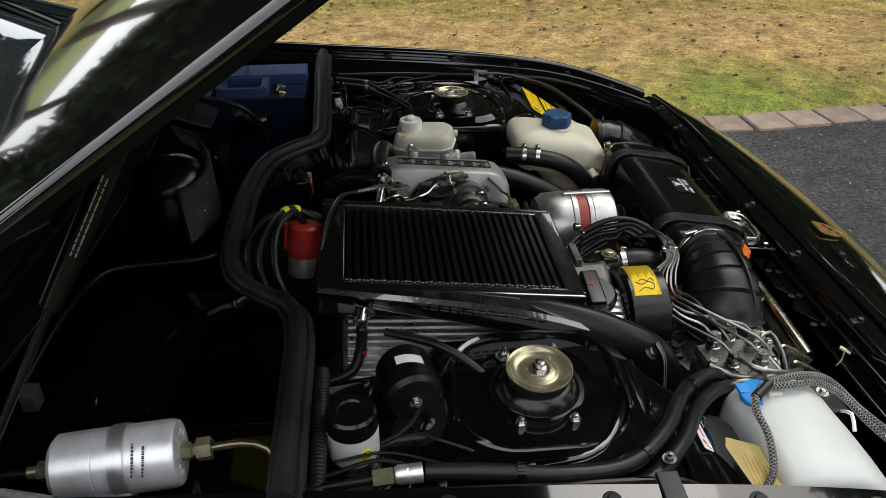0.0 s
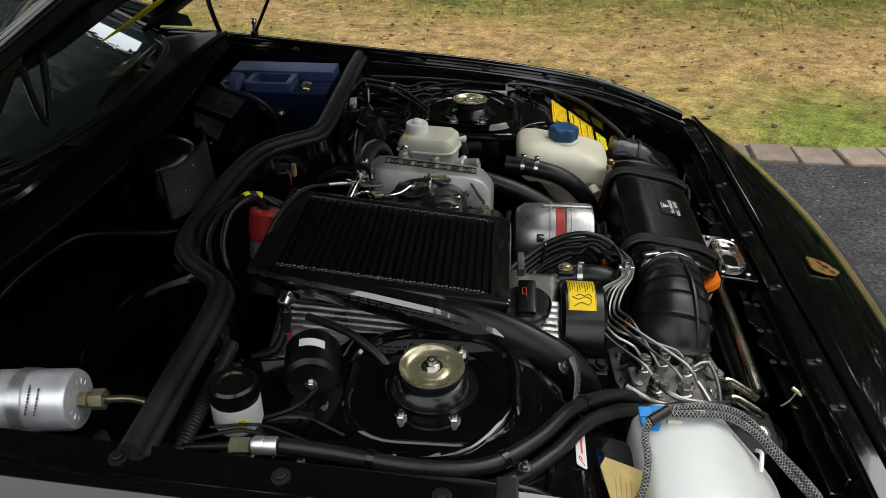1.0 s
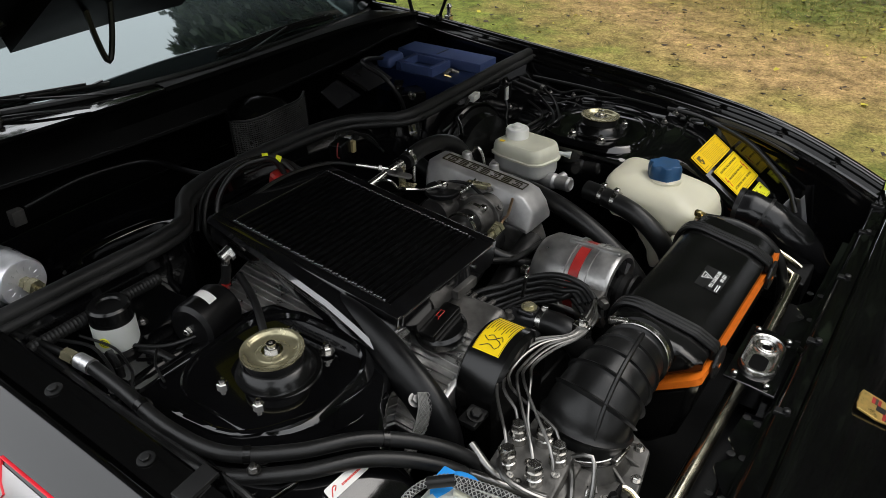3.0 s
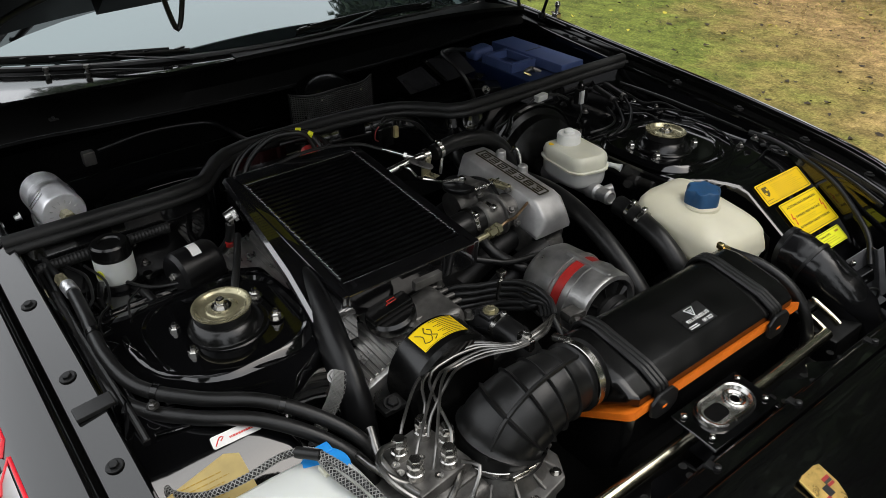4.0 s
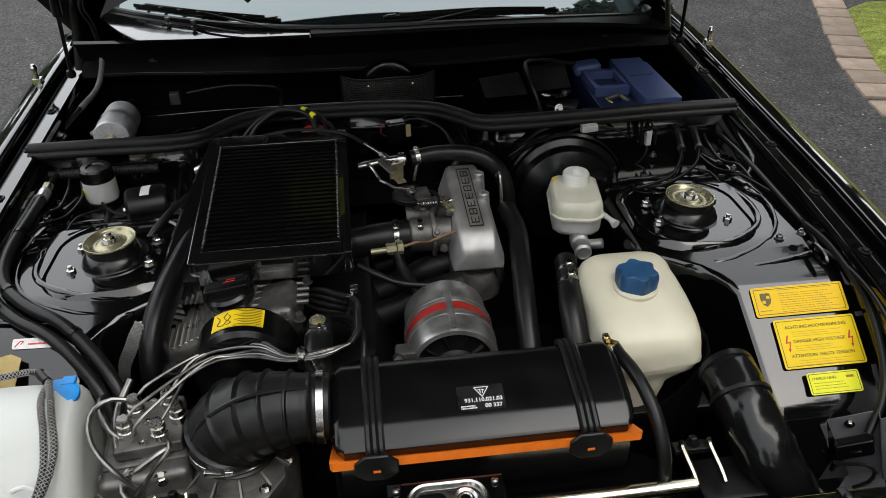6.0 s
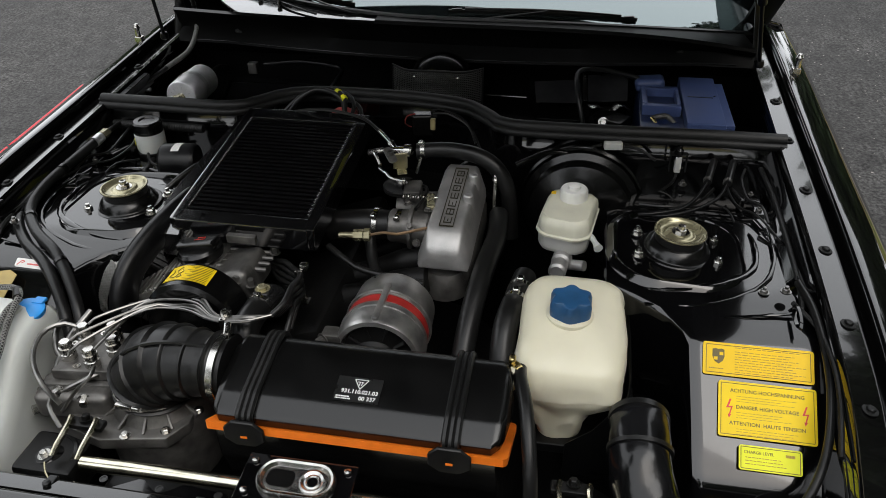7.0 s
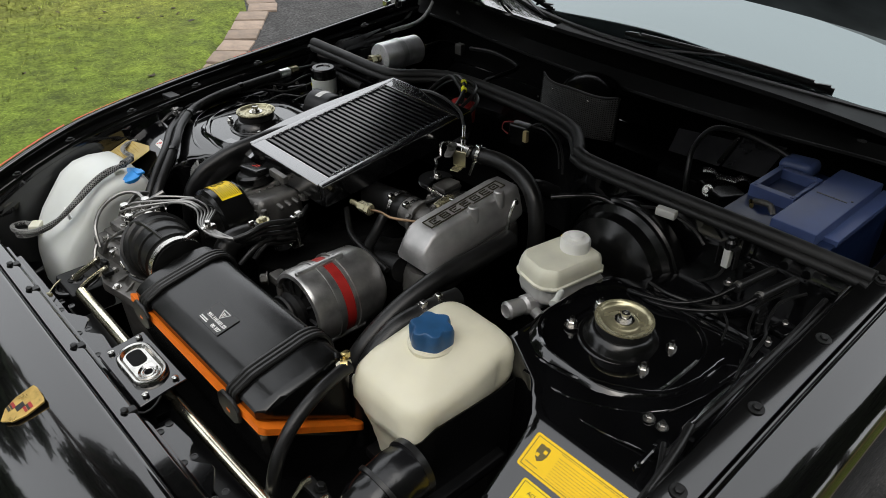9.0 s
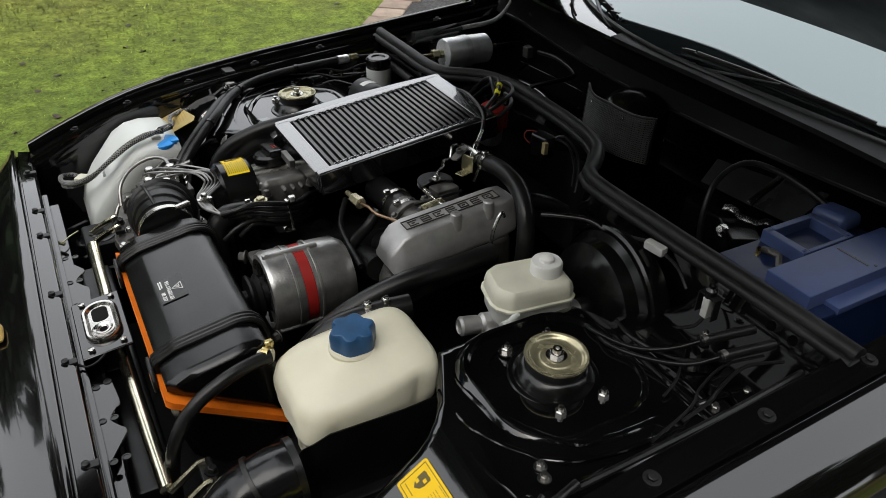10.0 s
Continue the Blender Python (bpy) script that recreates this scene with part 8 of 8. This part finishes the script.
# small wires and bolts on the inner panels
for s_ in (1, -1):
    for pts, r in (([(-0.28, 0.68, 0.846), (-0.22, 0.665, 0.85), (-0.17, 0.672, 0.838), (-0.13, 0.69, 0.846), (-0.08, 0.695, 0.84)], 0.0028),
                   ([(-0.27, 0.655, 0.842), (-0.21, 0.64, 0.836), (-0.15, 0.655, 0.83), (-0.11, 0.68, 0.838), (-0.02, 0.705, 0.842)], 0.0022),
                   ([(-0.17, 0.60, 0.826), (-0.13, 0.63, 0.834), (-0.10, 0.64, 0.826)], 0.002),
                   ([(-0.24, 0.62, 0.818), (-0.18, 0.58, 0.815), (-0.15, 0.52, 0.82), (-0.16, 0.47, 0.815)], 0.003)):
        b = bm_new()
        tube(b, [(x, s_ * y, z) for x, y, z in pts], r, 7)
        part("wire", b, RUBBER, aprons[s_])
    for x, y, z in ((-0.21, 0.685, 0.822), (-0.145, 0.69, 0.826), (0.13, 0.688, 0.838), (-0.26, 0.56, 0.812), (0.115, 0.66, 0.822)):
        b = bm_new()
        hexbolt(b, (x, s_ * y, z), 0.006, 0.007, stud=0.004)
        part("bolt", b, PIPEST, aprons[s_])
    b = bm_new()
    box(b, (0.05, 0.012, 0.022), Matrix.Translation((-0.19, s_ * 0.655, 0.826)) @ Matrix.Rotation(0.3 * s_, 4, "Z"), 0.003)
    part("wire_block", b, PLASTIC, aprons[s_])
# ---- kerbs ----
def kerb(edge, side, name):
    k = thing(name, (edge[1][0], edge[1][1], 0), "row of weathered stone setts edging the driveway", "kerb", kind="structure")
    b = bm_new()
    box(b, (0.192, 0.205, 0.05), (0, 0, 0.0), 0.008, 2)
    me = mesh_of("sett", b, KERB)
    run = spline([(x, y, 0) for x, y in edge], 0.02)
    acc, cnt = 0.0, 0
    rng = random.Random(5)
    for i in range(1, len(run) - 1):
        acc += (run[i] - run[i - 1]).length
        if acc >= 0.2 and -6.5 < run[i].x < 5 and abs(run[i].y) < 8:
            acc = 0.0
            d = run[i + 1] - run[i - 1]
            ob = new("sett", me)
            ob.parent = k
            a = math.degrees(math.atan2(d.y, d.x)) + rng.uniform(-2.5, 2.5)
            n_ = Vector((-d.y, d.x, 0)).normalized()
            if n_.y * side > 0:
                n_ = -n_
            p = run[i] + n_ * (0.095 + rng.uniform(-0.008, 0.008))
            ob.matrix_parent_inverse = Matrix.Translation(-k.location)
            ob.matrix_basis = pose(p.x, p.y, -0.012 + rng.uniform(-0.003, 0.003), rng.uniform(-0.8, 0.8), rng.uniform(-0.8, 0.8), a)
            cnt += 1
    return cnt


kerb(KERB_LEFT, 1, "kerb_left")
kerb(KERB_RIGHT, -1, "kerb_right")


# ---- grass, leaves and trees ----
def edge_y(edge, x):
    pts = sorted(edge)
    return interp(x, pts)


def scatter(name, count, region, edge, side, material, label, category, maker, seed):
    rng = np.random.default_rng(seed)
    verts, faces = [], []
    x0, x1, y0, y1 = region
    n = 0
    while n < count:
        x, y = rng.uniform(x0, x1), rng.uniform(y0, y1)
        ey = edge_y(edge, x)
        if (y - ey) * side < 0.16:
            if rng.random() < 0.5:
                n += 1
            continue
        maker(verts, faces, x, y, rng)
        n += 1
    me = bpy.data.meshes.new(name)
    me.from_pydata(verts, [], faces)
    me.materials.append(material)
    me.normals_split_custom_set_from_vertices([(0.0, 0.0, 1.0)] * len(verts))
    ob = new(name, me)
    return tagged(ob, label, category, kind="stuff")


def blade(verts, faces, x, y, rng):
    a, L, w = rng.uniform(0, 6.283), rng.uniform(0.014, 0.04), rng.uniform(0.002, 0.0045)
    lean = rng.uniform(0.8, 2.2)
    c, s = math.cos(a), math.sin(a)
    k = len(verts)
    b = rng.uniform(0, 6.283)
    verts.extend([(x - c * w, y - s * w, 0.018), (x + c * w, y + s * w, 0.018), (x + L * lean * 0.7 * math.cos(b), y + L * lean * 0.7 * math.sin(b), 0.02 + L / (0.6 + lean))])
    faces.append((k, k + 1, k + 2))


def dead_leaf(verts, faces, x, y, rng):
    a, r, z = rng.uniform(0, 6.283), rng.uniform(0.008, 0.03), rng.uniform(0.03, 0.05)
    k = len(verts)
    for i in range(6):
        t = a + i * 1.047
        q = r * rng.uniform(0.55, 1.0)
        verts.append((x + q * math.cos(t), y + 0.7 * q * math.sin(t), z + rng.uniform(-0.008, 0.008)))
    faces.append(tuple(range(k, k + 6)))


LE = [(-9, 5.6), (-3.7, 3.28), (-2.4, 2.79), (-1.7, 2.66), (-1.2, 2.6), (0, 2.44), (1.57, 2.34), (2.66, 2.42), (9, 3.1)]
RE = [(-3.2, -7.5), (-2.05, -4.36), (-1.72, -3.88), (-1.18, -3.24), (-0.5, -2.62), (0.4, -2.22), (1.6, -2.12), (9, -2.6)]
scatter("dry_grass", 60000, (-3.8, 3.4, 2.3, 7.0), LE, 1, BLADEDRY, "short dry grass of the lawn", "grass", blade, 1)
scatter("green_grass", 25000, (-3.8, 3.4, 2.3, 7.0), LE, 1, BLADEGREEN, "green tufts in the dry lawn", "grass", blade, 2)
scatter("lawn_grass", 70000, (-2.6, 1.6, -6.5, -2.1), RE, -1, BLADEGREEN, "short green grass of the lawn", "grass", blade, 3)
scatter("fallen_leaves", 900, (-4.5, 4.5, 2.3, 7.0), LE, 1, DEADLEAF, "dark fallen leaves on the lawn", "leaves", dead_leaf, 4)
scatter("fallen_leaves", 260, (-3.0, 3.0, -6.5, -2.1), RE, -1, DEADLEAF, "dark fallen leaves on the lawn", "leaves", dead_leaf, 5)
scatter("fallen_petals", 130, (-4.5, 4.5, 2.3, 7.0), LE, 1, PETAL, "small yellow leaves on the lawn", "leaves", dead_leaf, 6)


def grit(verts, faces, x, y, rng):
    a, r = rng.uniform(0, 6.283), rng.uniform(0.0025, 0.008)
    k = len(verts)
    for i in range(4):
        t = a + i * 1.571
        verts.append((x + r * math.cos(t) * rng.uniform(0.6, 1), y + r * math.sin(t) * rng.uniform(0.6, 1), 0.002 + rng.uniform(0, 0.002)))
    faces.append((k, k + 1, k + 2, k + 3))


GRIT = mat("pale_grit", (0.3, 0.28, 0.25), 0.8, vary=0.4, scale=3)
scatter("grit", 2600, (-5.0, 4.0, -2.3, 2.5), [(-9, -9), (9, -9)], 1, GRIT, "pale grit and crumbs lying on the asphalt", "grit", grit, 9)


def tree(x, y, h, seed, r=2.6):
    bare = (0.72 if h > 12 else 0.18) if y < 8 else 0.1 if h < 8 else (0.56 if x > 1 else (0.2 if x > -1 else 0.34))
    rng = np.random.default_rng(seed)
    t = thing("tree", (x, y, 0), "tall leafy tree standing behind the lawn", "tree", "trees round the driveway")
    b = bm_new()
    tube(b, [(x, y, 0), (x + 0.1, y, h * 0.3), (x - 0.1, y + 0.15, h * 0.6), (x, y, h * 0.92)], [0.26, 0.19, 0.12, 0.03], 10, step=0.5)
    clumps = []
    dense = y > 5
    for i in range(62 if dense else 34):
        f = rng.uniform(bare, 1.0)
        a = rng.uniform(0, 6.283)
        rr = r * (1.15 - 0.75 * abs(f - 0.5) * 1.4) * rng.uniform(0.35, 1.0)
        c = Vector((x + rr * math.cos(a), y + rr * math.sin(a), h * f))
        clumps.append((c, rng.uniform(0.7, 1.25)))
        if i % 2 == 0:
            base = Vector((x, y, h * f * 0.75))
            tube(b, [base, base.lerp(c, 0.55) + Vector((0, 0, 0.2)), c], [0.07, 0.04, 0.015], 6, step=0.5)
    part("trunk", b, BARK, t)
    n_leaf = 300 if dense else 190
    quads = []
    for c, cr in clumps:
        d = rng.normal(size=(n_leaf, 3))
        d /= np.linalg.norm(d, axis=1)[:, None]
        q = np.array(c) + d * cr * rng.uniform(0.45, 1.05, size=(n_leaf, 1))
        u = rng.normal(size=(n_leaf, 3))
        u /= np.linalg.norm(u, axis=1)[:, None]
        w = np.cross(u, rng.normal(size=(n_leaf, 3)))
        w /= np.linalg.norm(w, axis=1)[:, None]
        u *= rng.uniform(0.14, 0.3, size=(n_leaf, 1))
        w *= rng.uniform(0.09, 0.17, size=(n_leaf, 1))
        quads.append(np.stack((q - u, q + w, q + u, q - w), axis=1).reshape(-1, 3))
    verts = np.concatenate(quads).tolist()
    faces = np.arange(len(verts)).reshape(-1, 4).tolist()
    me = bpy.data.meshes.new("crown")
    me.from_pydata(verts, [], faces)
    me.materials.append(LEAF)
    cr_ = new("crown", me)
    cr_.parent = t
    cr_.matrix_parent_inverse = Matrix.Translation((-x, -y, 0))
    return t


for i, (x, y, h, r) in enumerate(((-7.5, 14, 10, 3.0), (-3.6, 13, 15, 3.2), (0, 12.5, 15, 3.2), (3.4, 13, 15, 3.2), (7, 13.5, 14, 3.2), (-9, 11, 8.5, 2.6), (-5.5, 10, 12, 3), (-2, 9.5, 13, 3), (0.6, 9.5, 12.5, 2.2), (5, 10, 13, 3), (8.5, 10, 12, 3), (12, 7, 11, 3), (13, 2, 9, 2.6), (12.5, -4, 9, 2.6), (9, -11, 7, 2.6), (3.9, -8.5, 5.6, 1.8), (3.6, -10.5, 16, 3.0), (4.5, -13, 4.6, 2.2), (0.0, -14, 4.4, 2.2), (-4.5, -15, 4.6, 2.2), (-10, -16, 5, 2.4), (-16, -12, 6, 2.6), (-11.5, 8.5, 7, 2.4), (-15, 12, 8, 2.6), (-18, 5, 9, 2.8), (2, 13.5, 6, 2.2), (4.4, 13.5, 5.8, 2.2), (6.8, 12.2, 5.6, 2.2), (9.2, 11, 5.4, 2.2))):
    tree(x, y, h, 100 + i, r)
